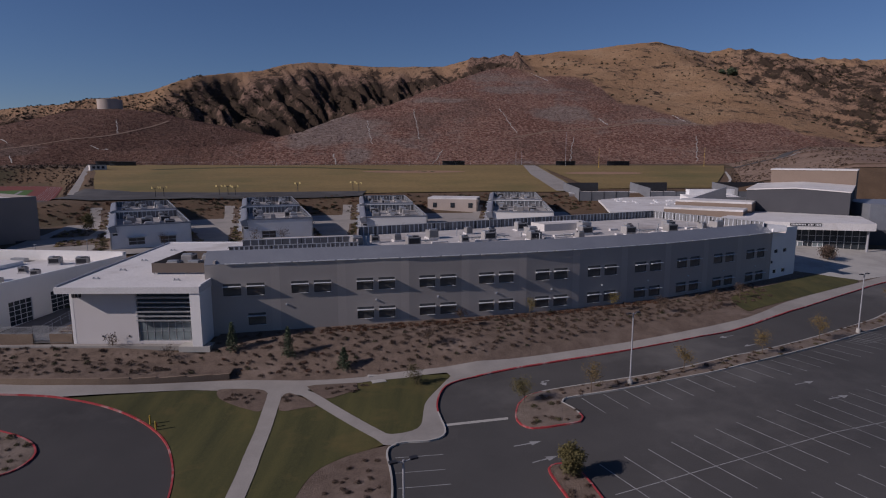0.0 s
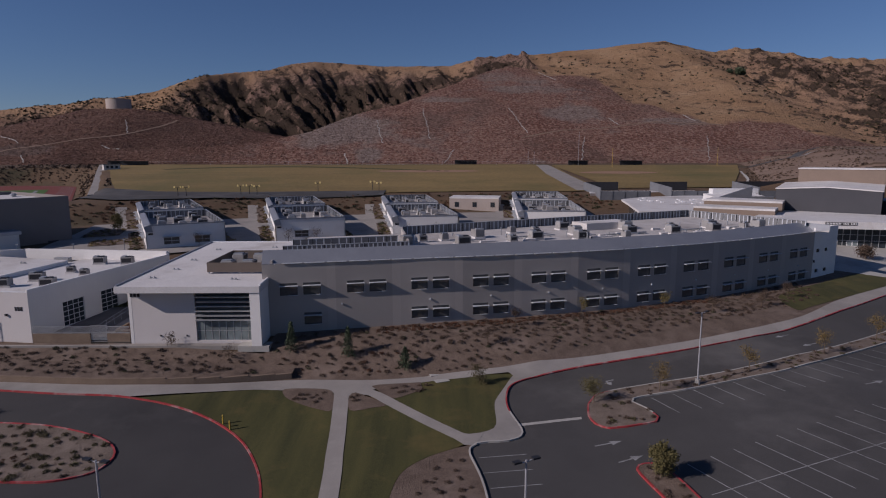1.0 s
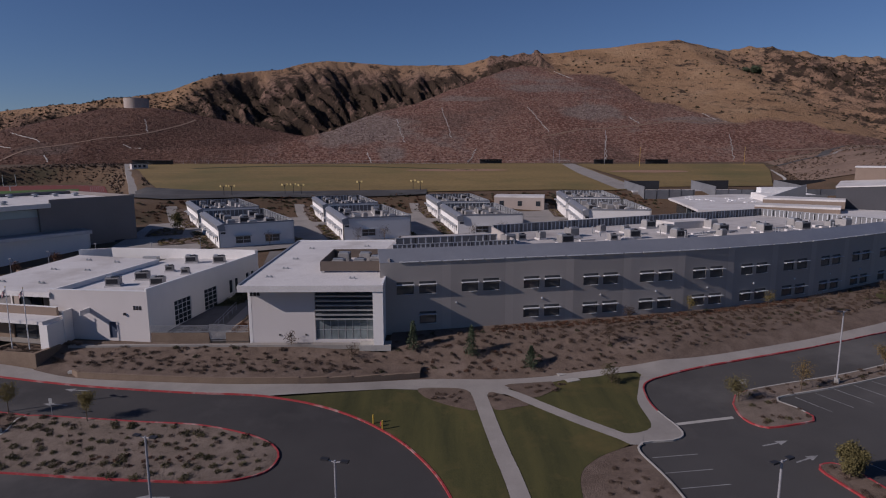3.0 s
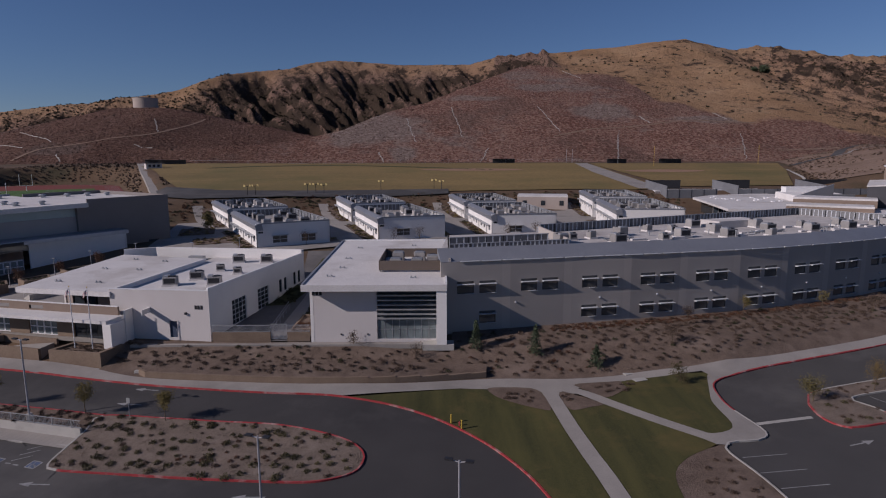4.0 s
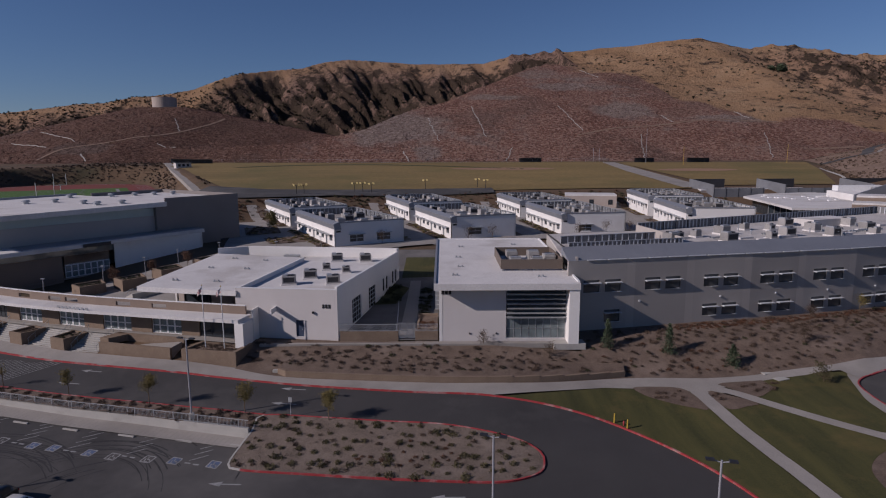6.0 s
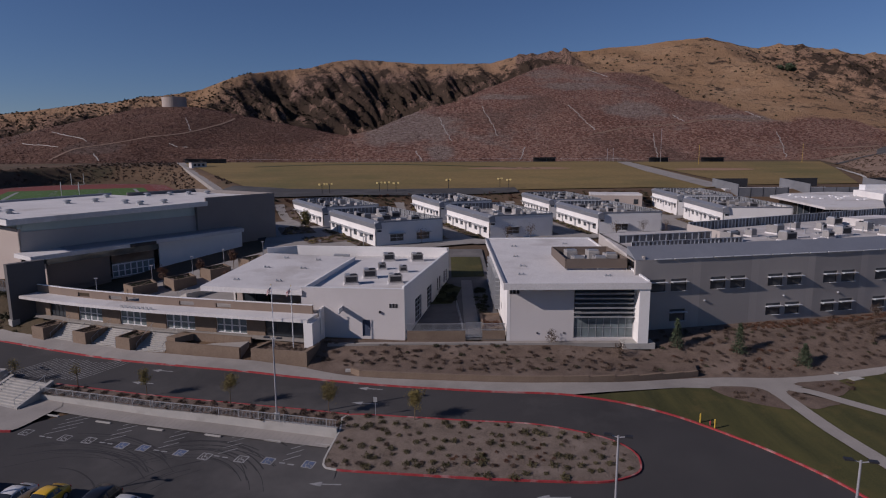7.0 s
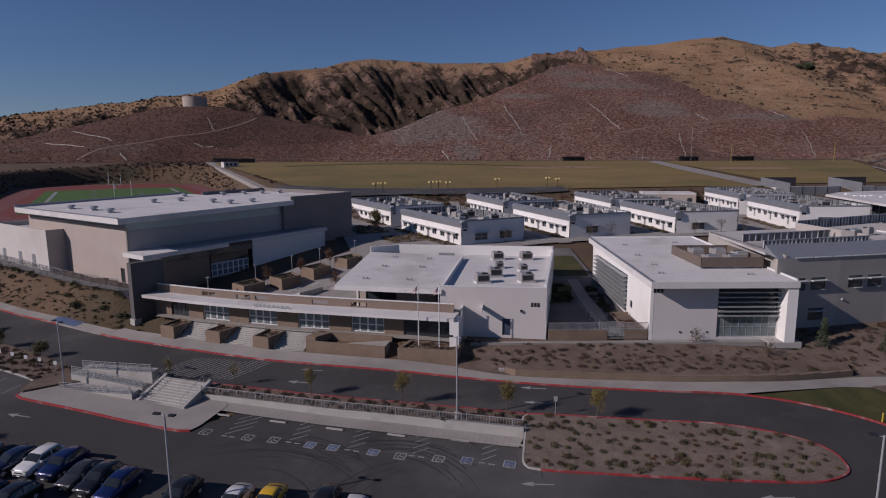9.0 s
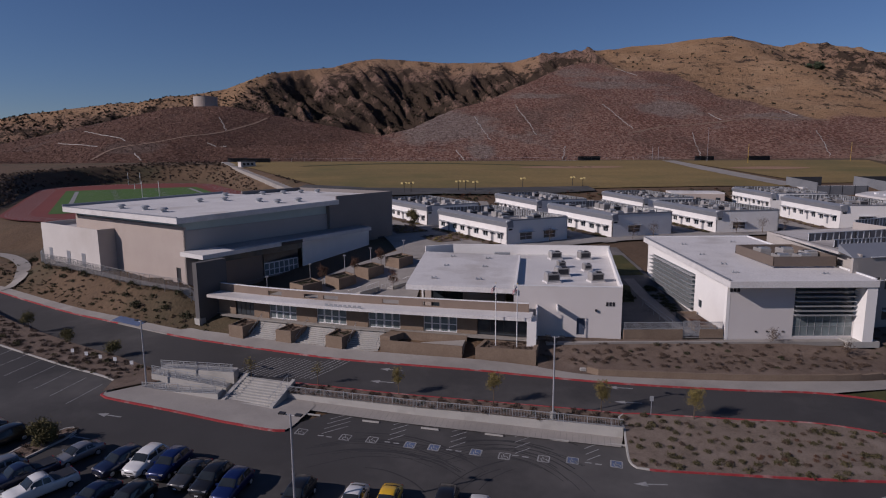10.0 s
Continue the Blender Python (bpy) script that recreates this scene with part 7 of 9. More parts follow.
for x, y, w, d in ((-7.8, 72.42, 1.8, 1.0), (-8.72, 74.07, 1.3, 0.7)):
    t = tagged(part("utility_cover", boxes((-w / 2, w / 2, -d / 2, d / 2, 0, 0.12)), PALE_CONCRETE), "flat pale concrete utility cover in the lawn", "utility cover", "utility covers")
    t.matrix_world = pose(x, y, gz(x, y) + 0.06, 0, 0, 20)
t = tagged(part("rubble", boxes((-0.9, -0.2, -0.3, 0.2, 0, 0.3), (0.1, 0.9, -0.2, 0.3, 0, 0.22)), PALE_CONCRETE), "pale lumps of rubble on the bank", "rubble")
t.location = (-70.3, 72.9, gz(-70.3, 72.9) + 0.1)

# ---- water tank, drains and far field things ----
tk = thing("water_tank", Matrix.Translation((-322, 602, 72.4)), "pale round steel water tank on the hilltop", "water tank")
part("shell", rod(bmesh.new(), (0, 0, -2), (0, 0, 11.0), 11.2, 11.2, 40), STUCCO_TAN, tk)
part("lid", rod(bmesh.new(), (0, 0, 11.0), (0, 0, 11.8), 11.4, 3.0, 40), STUCCO_TAN, tk)


def hz(x, y):
    return float(hill_forms(np.array([x]), np.array([y]))[0][0])


for pts in (((-24, 565), (-16, 483)), ((2, 458), (-5, 431)), ((55, 559), (63, 493)), ((205, 484), (184, 431)), ((-80, 457), (-74, 433)), ((-63, 532), (-53, 477)), ((206, 539), (211, 523)), ((138, 529), (142, 512)),
            ((-292, 555), (-275, 522)), ((-277, 485), (-260, 477)), ((-416, 557), (-340, 480)), ((-425, 529), (-358, 473)), ((-319, 451), (-305, 433)), ((104, 700), (116, 660)), ((93, 431), (107, 484))):
    (x0, y0), (x1, y1) = pts
    n = 20
    bm = ribbon(bmesh.new(), [(x0 + (x1 - x0) * i / n + 0.7 * math.sin(i * i * 1.7 + x0), y0 + (y1 - y0) * i / n) for i in range(n + 1)], 0.2, 0.3, lambda x, y: hill_forms(np.asarray(x, float), np.asarray(y, float))[0], 0.5)
    tagged(part("slope_drain", bm, PALE_CONCRETE), "pale concrete drain channel down the graded slope", "drain", "slope drains")
for pts in ([(-342, 436), (-338, 462), (-309, 480), (-279, 511), (-262, 554), (-256, 580)], [(56, 482), (96, 498), (135, 506), (176, 516), (230, 512)], [(215, 447), (240, 449), (260, 452), (292, 456), (340, 452)], [(225, 437), (262, 440), (330, 440), (430, 430)]):
    bm = ribbon(bmesh.new(), curve(pts, 3), 1.1, 0.3, lambda x, y: hill_forms(np.asarray(x, float), np.asarray(y, float))[0])
    tagged(part("hill_track", bm, PALE_DIRT), "pale dirt track across the hillside", "track", "", "structure")


def field_fence(pts, h, label, step=4.0):
    t = thing("chain_fence", None, label, "fence", "field fences")
    line = curve(pts, step)
    for i, (a, b) in enumerate(zip(line, line[1:])):
        z = (gz(*a) + gz(*b)) / 2
        wall(t, a, b, z, z + h, METAL_GALV, [(0.06, math.hypot(b[0] - a[0], b[1] - a[1]) - 0.01, z + 0.05, z + h - 0.06)], 0.06, "fence_frame")


field_fence([(-235, 421), (-120, 416), (0, 413), (62, 406)], 2.2, "low grey chain fence along the field", 8.0)
for x, y, w in ((2, 411, 15), (78, 404, 13), (112, 402, 15), (-238, 418, 14), (-225, 412, 18)):
    t = thing("dugout", Matrix.Translation((x, y, gz(x, y))), "dark open dugout shelter at the field's edge", "dugout", "dugouts")
    part("back", boxes((0, w, 1.6, 1.8, -0.5, 2.8)), METAL_DARK, t)
    part("roof", boxes((-0.3, w + 0.3, -0.4, 2.0, 2.8, 3.0)), METAL_DARK, t)
    for k in range(5):
        part("post", boxes((w * k / 4 - 0.06, w * k / 4 + 0.06, -0.1, 0.05, -0.5, 2.79)), METAL_DARK, t)
for x, y, h, mat in ((83, 398, 22, POLE_GREY), (99.7, 378, 12, YELLOW_PAINT), (171, 390, 12, YELLOW_PAINT), (56, 412, 9, POLE_GREY), (52, 412, 9, POLE_GREY)):
    t = tagged(part("field_pole", rod(bmesh.new(), (0, 0, 0), (0, 0, h), 0.13, 0.1), mat), "tall slim pole at the sports field", "pole", "field poles")
    t.location = (x, y, gz(x, y))
drape("service_road", [(48, 246), (58, 246), (60, 300), (64, 404), (56, 404), (50, 330)], CONCRETE, 0.22, grid=5, label="pale concrete road between two sports fields", category="road", kind="structure")
tagged(part("service_road", ribbon(bmesh.new(), curve([(-146, 240), (-177, 299), (-208, 357), (-239, 416)], 3), 2.3, 0.3, lambda x, y: np.interp(y, (240, 299, 416), (13.9, 17.0, 22.9)), 4.0), CONCRETE), "pale concrete path up beside the field", "path", "", "structure")
drape("hard_court", [(-178, 262), (-150, 214), (-118, 203), (-88, 215), (-60, 224), (-30, 233), (-30, 246), (-60, 240), (-90, 234), (-118, 232)], ASPHALT, 0.25, grid=4, label="dark asphalt basketball court beside the field", category="court", kind="structure")


t = thing("field_house", pose(-211, 366, gz(-211, 366), 0, 0, 40), "small pale field house with dark openings", "building")
part("wall", boxes((0, 9, 0, 5, -0.8, 3.2)), STUCCO_PALE, t)
part("roof", boxes((-0.4, 9.4, -0.4, 5.4, 3.204, 3.5)), METAL_DARK, t, "dark flat roof")
for x in (1.2, 3.6, 6.2):
    part("opening", boxes((x, x + 1.5, -0.06, -0.003, 0.9, 2.4)), METAL_DARK, t, "dark shuttered opening")
BOARD_YELLOW = surface("pale_yellow_board", (0.36, 0.28, 0.11), (0.48, 0.38, 0.16), 1.0, 8, 0.5, bump=0.0)


def hoop(x, y):
    t = thing("basketball_hoop", pose(x, y, gz(x, y), 0, 0, 48), "double basketball hoop with pale yellow backboards", "basketball hoop", "basketball hoops")
    part("post", rod(bmesh.new(), (0, 0, 0), (0, 0, 3.4), 0.12, 0.1), METAL_DARK, t)
    for s in (-1, 1):
        part("arm", rod(bmesh.new(), (0, 0, 3.2), (s * 1.1, 0, 3.5), 0.06), METAL_DARK, t)
        part("backboard", boxes((s * 1.1 - 0.05, s * 1.1 + 0.05, -0.5, 0.5, 3.2, 3.85)), BOARD_YELLOW, t, "pale yellow backboard")


for x, y in ((-102.6, 217.2), (-100.2, 218.6), (-83, 226.6), (-80.2, 228), (-76.7, 225.8), (-57, 241.8), (-35.8, 248.4), (-32.7, 243.7)):
    hoop(x, y)
drape("sports_field", curve([(-172, 374), (-134, 391), (-83, 391), (-2, 354), (-2, 349), (-83, 382), (-134, 381), (-172, 364)], 6, True), LAWN, 0.16, grid=5, label="darker green band of grass across the dry field", category="grass", kind="structure")
# running track and turf beyond the gymnasium, laid along the oval's own axis
OVAL = pose(-226.6, 274.8, 0, 0, 0, 30)


def oval(half, length, steps=24):
    pts = []
    for end in (1, -1):
        for i in range(steps + 1):
            a = math.pi * i / steps + (0 if end > 0 else math.pi)
            p = OVAL @ Vector((half * math.cos(a), end * (length - half) + half * math.sin(a), 0))
            pts.append((p.x, p.y))
    return pts


def level(x, y):
    return 10.4 + 0.0 * np.asarray(x, float)


drape("running_track", oval(44, 117), TRACK, 0.2, level, grid=8, label="red running track round a football field", category="running track", kind="structure")
TURF_EDGE = [(OVAL @ Vector(p + (0,))).to_2d()[:] for p in ((-31, -81), (-31, 56), (31, 56), (31, -81))]
drape("football_turf", TURF_EDGE, TURF, 0.28, level, grid=8, label="bright green artificial turf football field", category="football field", kind="structure")
for k in range(8):
    bm = bmesh.new()
    for r in ((36.6 + k, 117 - 7.4 + k),) if k < 7 else ():
        line = oval(*r)
        ribbon(bm, line + line[:1], 0.07, 0.24, level)
    if k < 7:
        marking("lane_line", bm, WHITE_LINE, "white lane line on the red track", "field marking", "lane lines")
for x, w in ((-26, 1.6), (26, 1.6)):
    bm = bmesh.new()
    a, b = OVAL @ Vector((x, -60, 0)), OVAL @ Vector((x, 45, 0))
    stripe(bm, a.to_2d()[:], b.to_2d()[:], w, level, 0.32)
    marking("side_line", bm, WHITE_LINE, "broad white side line on green turf", "field marking", "side lines")
for k in range(21):
    bm = bmesh.new()
    y = -55 + k * 5
    a, b = OVAL @ Vector((-26, y, 0)), OVAL @ Vector((26, y, 0))
    stripe(bm, a.to_2d()[:], b.to_2d()[:], 0.14, level, 0.33)
    for x in (-10, 10):
        a, b = OVAL @ Vector((x - 1.2, y + 2, 0)), OVAL @ Vector((x + 1.2, y + 2, 0))
        stripe(bm, a.to_2d()[:], b.to_2d()[:], 0.8, level, 0.33)
    marking("yard_line", bm, WHITE_LINE, "white yard line with hash marks on turf", "field marking", "yard lines")
for y in (-62, 50):
    t = thing("goal_post", OVAL @ Matrix.Translation((0, y, 10.4)), "slim white football goal post", "goal post", "goal posts")
    part("upright", rod(bmesh.new(), (-2.8, 0, 3), (-2.8, 0, 9), 0.1, 0.1), WHITE_PAINT, t)
    part("upright", rod(bmesh.new(), (2.8, 0, 3), (2.8, 0, 9), 0.1, 0.1), WHITE_PAINT, t)
    part("crossbar", rod(bmesh.new(), (-2.8, 0, 3), (2.8, 0, 3), 0.12, 0.12), WHITE_PAINT, t)
    part("post", rod(bmesh.new(), (0, 0, 0), (0, 0, 3), 0.15, 0.15), WHITE_PAINT, t)

# ---- chain fence and walk on the bank beside the gymnasium ----
BANK = [(GM @ Vector((x, y, 0))).to_2d()[:] for x, y in zip(FENCE_X, FENCE_Y)]
BANK = curve(BANK, 3.0)
bm = ribbon(bmesh.new(), [(p[0] + 0.6, p[1] + 0.9) for p in BANK], 0.9, 0.08)
tagged(part("footpath", bm, CONCRETE), "concrete walk beside the gymnasium", "path", "", "structure")
FENCE_GREY = surface("dull_fence_wire", (0.17, 0.175, 0.18), (0.24, 0.245, 0.25), 0.6, 12, 0.6, metal=0.2, bump=0.0)
fence = thing("chain_fence", None, "tall galvanised chain fence on the bank", "fence")
for a, b in zip(BANK, BANK[1:]):
    za, zb = gz(*a), gz(*b)
    part("post", rod(bmesh.new(), (*a, za - 0.3), (*a, za + 2.2), 0.05, 0.05, 6), FENCE_GREY, fence)
    part("rail", rod(bmesh.new(), (*a, za + 2.15), (*b, zb + 2.15), 0.035, 0.035, 6), FENCE_GREY, fence)
    bm = bmesh.new()
    n = max(2, int(math.hypot(b[0] - a[0], b[1] - a[1]) / 0.16))
    for i in range(n):
        for k in (-1, 1):
            u, v = i / n, (i + 6 * k) / n
            lo, hi = 0.05, 2.1
            if v < 0:
                hi, v = lo + (hi - lo) * u / (u - v), 0.0
            if v > 1:
                hi, v = lo + (hi - lo) * (1 - u) / (v - u), 1.0
            p = Vector((a[0] + (b[0] - a[0]) * u, a[1] + (b[1] - a[1]) * u, za + (zb - za) * u + lo))
            q = Vector((a[0] + (b[0] - a[0]) * v, a[1] + (b[1] - a[1]) * v, za + (zb - za) * v + hi))
            if (q - p).length > 0.1:
                rod(bm, p, q, 0.012, 0.012, 3)
    part("wire_panel", bm, FENCE_GREY, fence)
LOOP = curve([(-206, 150), (-196.7, 146.4), (-189, 140.6), (-182, 133), (-178, 127), (-175.6, 121.9), (-177, 118.6), (-182, 120)], 1.5)
bm = ribbon(bmesh.new(), LOOP, 1.3, 0.16)
tagged(part("footpath", bm, CONCRETE), "curving concrete path at the drive's edge", "path", "", "structure")
# road winding up the bare slope past the ball field
for pts, half, mat, label in (([(178, 366), (201, 378), (214, 380), (228, 398), (240, 413), (262, 428)], 3.2, ASPHALT, "dark road climbing the bare slope"), ([(206, 371), (218, 374), (226, 384), (237, 389), (255, 380), (300, 372)], 1.2, CONCRETE, "pale concrete channel round the slope"),
                              ([(163, 343), (150, 312), (137, 283), (128, 268)], 0.6, PALE_CONCRETE, "pale concrete edge round the ball field")):
    bm = ribbon(bmesh.new(), curve(pts, 4), half, 0.35)
    tagged(part("hill_road", bm, mat), label, "road", "", "structure")

# scored lines across the walk below the wall, white patches on the red kerb, small white markers on the median
SCORE = surface("scored_concrete", (0.19, 0.178, 0.166), (0.24, 0.225, 0.21), 1.0, 14, 0.9, bump=0.0)
bm = bmesh.new()
for k in range(58):
    x, y = along(WALL_LINE, 1.0 + k * 0.62)
    stripe(bm, (x - 0.35, y - 1.85), (x, y - 0.3), 0.04, lot_z, 0.124)
tagged(part("score_lines", bm, SCORE), "dark scored joints across a concrete walk", "joint", "", "stuff")
for k in range(16):
    s0 = 22 + 10.4 * k
    a, b = along(KERB_N, s0), along(KERB_N, s0 + 1.3)
    bm = bmesh.new()
    stripe(bm, a, b, 0.15, ground_z, 0.176)
    marking("kerb_lettering", bm, WHITE_LINE, "worn white patch of unreadable kerb lettering", "kerb marking", "kerb patches")
for x, y in ((-138.4, 79.8), (-136, 78.9), (-133.6, 78.0), (-131.3, 77.3), (-128.6, 76.3)):
    t = thing("stall_marker", Matrix.Translation((x, y, max(float(lot_z(x, y)), gz(x, y) - 0.4))), "small white marker board on a low stake", "marker", "stall markers")
    part("stake", boxes((-0.03, 0.03, -0.02, 0.02, -0.4, 0.7)), METAL_GALV, t)
    part("board", boxes((-0.22, 0.22, -0.05, -0.02, 0.45, 0.95)), WHITE_PAINT, t)
bm = bmesh.new()
p, q = along(offset([p for p in KERB_N if -150 < p[0] < -120], 1.1), 8), along(offset([p for p in KERB_N if -150 < p[0] < -120], 1.1), 15)
stripe(bm, p, q, 1.7, ground_z, 0.16)
marking("accessible_patch", bm, BLUE_LINE, "faded blue paint on the pavement ramp", "road marking")

drape("planting_bed", [(-128.2, 68.8), (-127.4, 69.2), (-124.6, 71.2), (-122.6, 72.0), (-122.4, 74.6), (-126.5, 74.6), (-128.6, 71.8)], MULCH, 0.3, lot_z, grid=1.0, label="small mulched bed beside the landing", category="planting bed", kind="stuff")

FOOT = curve([(-74.5, 78.8), (-64, 79.0), (-50.5, 78.9), (-42, 78.9), (-35.3, 78.8)], 1.5)
bm = ribbon(bmesh.new(), FOOT, 0.5, 4.28, lambda x, y: 0.0 * np.asarray(x), 0.6)
tagged(part("footpath", bm, CONCRETE), "pale concrete walk along the white walls", "path", "", "structure")

for x, y, rx, ry in ((-15, 352, 30, 9), (92, 338, 22, 9)):
    ring = [(x + rx * math.cos(a * 0.2618), y + ry * math.sin(a * 0.2618)) for a in range(24)]
    drape("dirt_infield", ring, INFIELD, 0.16, grid=4, label="orange dirt infield on a ball field", category="infield", kind="structure")


# ---- plants ----
def foliage(name, lo, hi, rough=0.75):
    m, n, l, b = tree(name, rough, 0, 0.25)
    r = n.new("ShaderNodeNewGeometry").outputs["Random Per Island"]
    c = ramp_of(n, l, r, [(0.0, lo), (0.55, tuple((a + q) / 2 for a, q in zip(lo, hi))), (1.0, hi)])
    co = n.new("ShaderNodeTexCoord").outputs["Object"]
    c = mixed(n, l, 0.4, c, ramp_of(n, l, noise_of(n, l, co, 0.6, 3), [(0.3, tuple(v * 0.6 for v in lo)), (0.7, hi)]))
    l.new(c, b.inputs["Base Color"])
    return m


LEAF_DARK = foliage("dark_green_leaves", (0.034, 0.037, 0.018), (0.08, 0.076, 0.04))
LEAF_OLIVE = foliage("olive_leaves", (0.055, 0.048, 0.022), (0.13, 0.11, 0.054))
LEAF_DRY = foliage("dry_brown_leaves", (0.058, 0.04, 0.03), (0.15, 0.104, 0.077))
LEAF_RED = foliage("red_brown_leaves", (0.075, 0.036, 0.022), (0.16, 0.08, 0.048))
LEAF_YELLOW = foliage("yellow_green_leaves", (0.13, 0.105, 0.035), (0.26, 0.2, 0.068))
LEAF_SAGE = foliage("sage_green_leaves", (0.085, 0.075, 0.03), (0.18, 0.15, 0.062))
LEAF_AMBER = foliage("amber_leaves", (0.12, 0.085, 0.032), (0.24, 0.165, 0.065))
LEAF_TAN = foliage("tan_grass", (0.13, 0.095, 0.07), (0.26, 0.195, 0.15))
LEAF_GREEN = foliage("green_needles", (0.042, 0.06, 0.034), (0.082, 0.105, 0.06))
BRUSH = foliage("hill_brush", (0.03, 0.026, 0.014), (0.075, 0.055, 0.03))
RED_BRUSH = foliage("slope_brush", (0.045, 0.022, 0.018), (0.17, 0.095, 0.078))


def leaf_cloud(count, seed, size=0.16, squash=0.75, r0=0.35):
    """Loose leaves on a rough half-ball of radius one."""
    rg = np.random.RandomState(seed)
    d = rg.normal(size=(count, 3))
    d[:, 2] = np.abs(d[:, 2])
    d /= np.linalg.norm(d, axis=1)[:, None]
    lump = 0.75 + 0.35 * np.sin(d[:, 0] * 5 + seed) * np.cos(d[:, 1] * 4 + seed)
    c = d * (r0 + (1 - r0) * rg.rand(count, 1) ** 0.5) * lump[:, None]
    c[:, 2] *= squash
    a, b = rg.normal(size=(count, 3)), rg.normal(size=(count, 3))
    a /= np.linalg.norm(a, axis=1)[:, None]
    b -= (a * b).sum(1)[:, None] * a
    b /= np.linalg.norm(b, axis=1)[:, None]
    s = size * (0.6 + 0.8 * rg.rand(count, 1))
    return np.stack([c - a * s, c + b * s * 0.8, c + a * s, c - b * s * 0.8], 1)  # quads


CLOUDS = [leaf_cloud(210, k, 0.085, 0.68, 0.3) for k in range(7)]
SPARSE = [leaf_cloud(9, 20 + k, 0.42, 0.8, 0.2) for k in range(5)]


def scatter(name, spots, mat, label, category="shrub", clouds=CLOUDS, seed=0, height=ground_z, lift=0.05):
    """Many small plants in one mesh; spots are (x, y, radius)."""
    rg = np.random.RandomState(seed)
    spots = np.asarray(spots, float)
    z = height(spots[:, 0], spots[:, 1]) + lift
    out = []
    turn, pick = rg.rand(len(spots)) * 6.283, rg.randint(0, len(clouds), len(spots))
    for (x, y, r), zz, t, k in zip(spots, z, turn, pick):
        q = clouds[k]
        c, s = math.cos(t) * r, math.sin(t) * r
        out.append(np.stack([q[..., 0] * c - q[..., 1] * s + x, q[..., 0] * s + q[..., 1] * c + y, q[..., 2] * r + zz], -1))
    v = np.concatenate(out).reshape(-1, 3)
    me = bpy.data.meshes.new(name)
    me.from_pydata(v.tolist(), [], np.arange(len(v)).reshape(-1, 4).tolist())
    me.materials.append(mat)
    return tagged(new(name, me), label, category, "", "stuff")


def inside(poly, x, y):
    ok = False
    for i in range(len(poly)):
        (xi, yi), (xj, yj) = poly[i], poly[i - 1]
        if (yi > y) != (yj > y) and x < (xj - xi) * (y - yi) / (yj - yi) + xi:
            ok = not ok
    return ok


def spots_in(poly, step, r0, r1, seed, jitter=0.45, keep=1.0):
    rg = random.Random(seed)
    xs, ys = [p[0] for p in poly], [p[1] for p in poly]
    out = []
    row = 0
    y = min(ys)
    while y < max(ys):
        x = min(xs) + (step / 2 if row % 2 else 0)
        while x < max(xs):
            px, py = x + rg.uniform(-1, 1) * jitter * step, y + rg.uniform(-1, 1) * jitter * step
            if rg.random() < keep and inside(poly, px, py):
                out.append((px, py, rg.uniform(r0, r1)))
            x += step
        y += step * 0.87
        row += 1
    return out


BANK = [(-75.8, 75), (-68.5, 73.2), (-58, 71.4), (-47.78, 70.75), (-38.27, 71.43), (-26.94, 74.12), (-16.27, 73.77), (-6.98, 74.87), (1.58, 76.34), (9.26, 78.55), (17.45, 81.47), (35.8, 88.6), (48, 95), (58, 101.5), (60, 111), (38, 99.8), (17, 92), (-1, 87.4), (-11, 85.6), (-30.5, 81), (-30.9, 76.74), (-50, 78.4), (-64, 78.8), (-76, 79.4)]
def bank_z(x, y):
    """The bank, with the raised soil behind the low wall."""
    front, back = np.interp(x, (-70.5, -69.3, -58, -47.8, -38, -26.4), (73, 72, 70.7, 70.1, 70.2, 71.4)), np.interp(x, (-70, -58, -40, -26.4), (76, 74.8, 74.5, 73.5))
    return ground_z(x, y) + np.where((x > -70.2) & (x < -26.5) & (y > front) & (y < back), 0.66, 0.0)


scatter("bank_shrubs", spots_in(BANK, 1.3, 0.28, 0.62, 1, 0.45, 0.85), LEAF_DRY, "low dry brown shrubs dotted over the bank", seed=1, lift=0.16, height=bank_z)
scatter("bank_shrubs", spots_in(BANK, 3.0, 0.3, 0.62, 2, 0.5, 0.6), LEAF_DARK, "low dark green shrubs dotted over the bank", seed=2, lift=0.12, height=bank_z)
scatter("bank_grass", spots_in(BANK, 1.0, 0.15, 0.4, 21, 0.5, 0.75), LEAF_TAN, "pale dry tufts of grass over the bank", "grass", seed=21, lift=0.08, height=bank_z, clouds=[c[:36] for c in CLOUDS])
RED_ZONE = [(-17, 84.6), (-1, 87.3), (17, 91.9), (38, 99.8), (38, 98.2), (17, 90.2), (-1, 85.4), (-17, 82)]
scatter("bank_shrubs", spots_in(RED_ZONE, 0.7, 0.3, 0.6, 3, 0.5, 0.9), LEAF_RED, "reddish-brown ground cover along the wall foot", seed=3, lift=0.08)
scatter("bank_shrubs", spots_in([(-34.45, 74.25), (-24.48, 74.12), (-14.15, 74.75), (-10, 78.18), (-26.02, 79.09)], 1.5, 0.3, 0.6, 4, 0.5, 0.6), LEAF_RED, "reddish-brown low shrubs on the bank", seed=4, lift=0.1)
scatter("island_shrubs", spots_in([(x * 0.985 - 0.8, y * 0.985 + 0.85) for x, y in ISLAND], 1.5, 0.35, 0.72, 5, 0.42, 0.85), LEAF_OLIVE, "rows of dark low shrubs on the island", seed=5, lift=0.14)
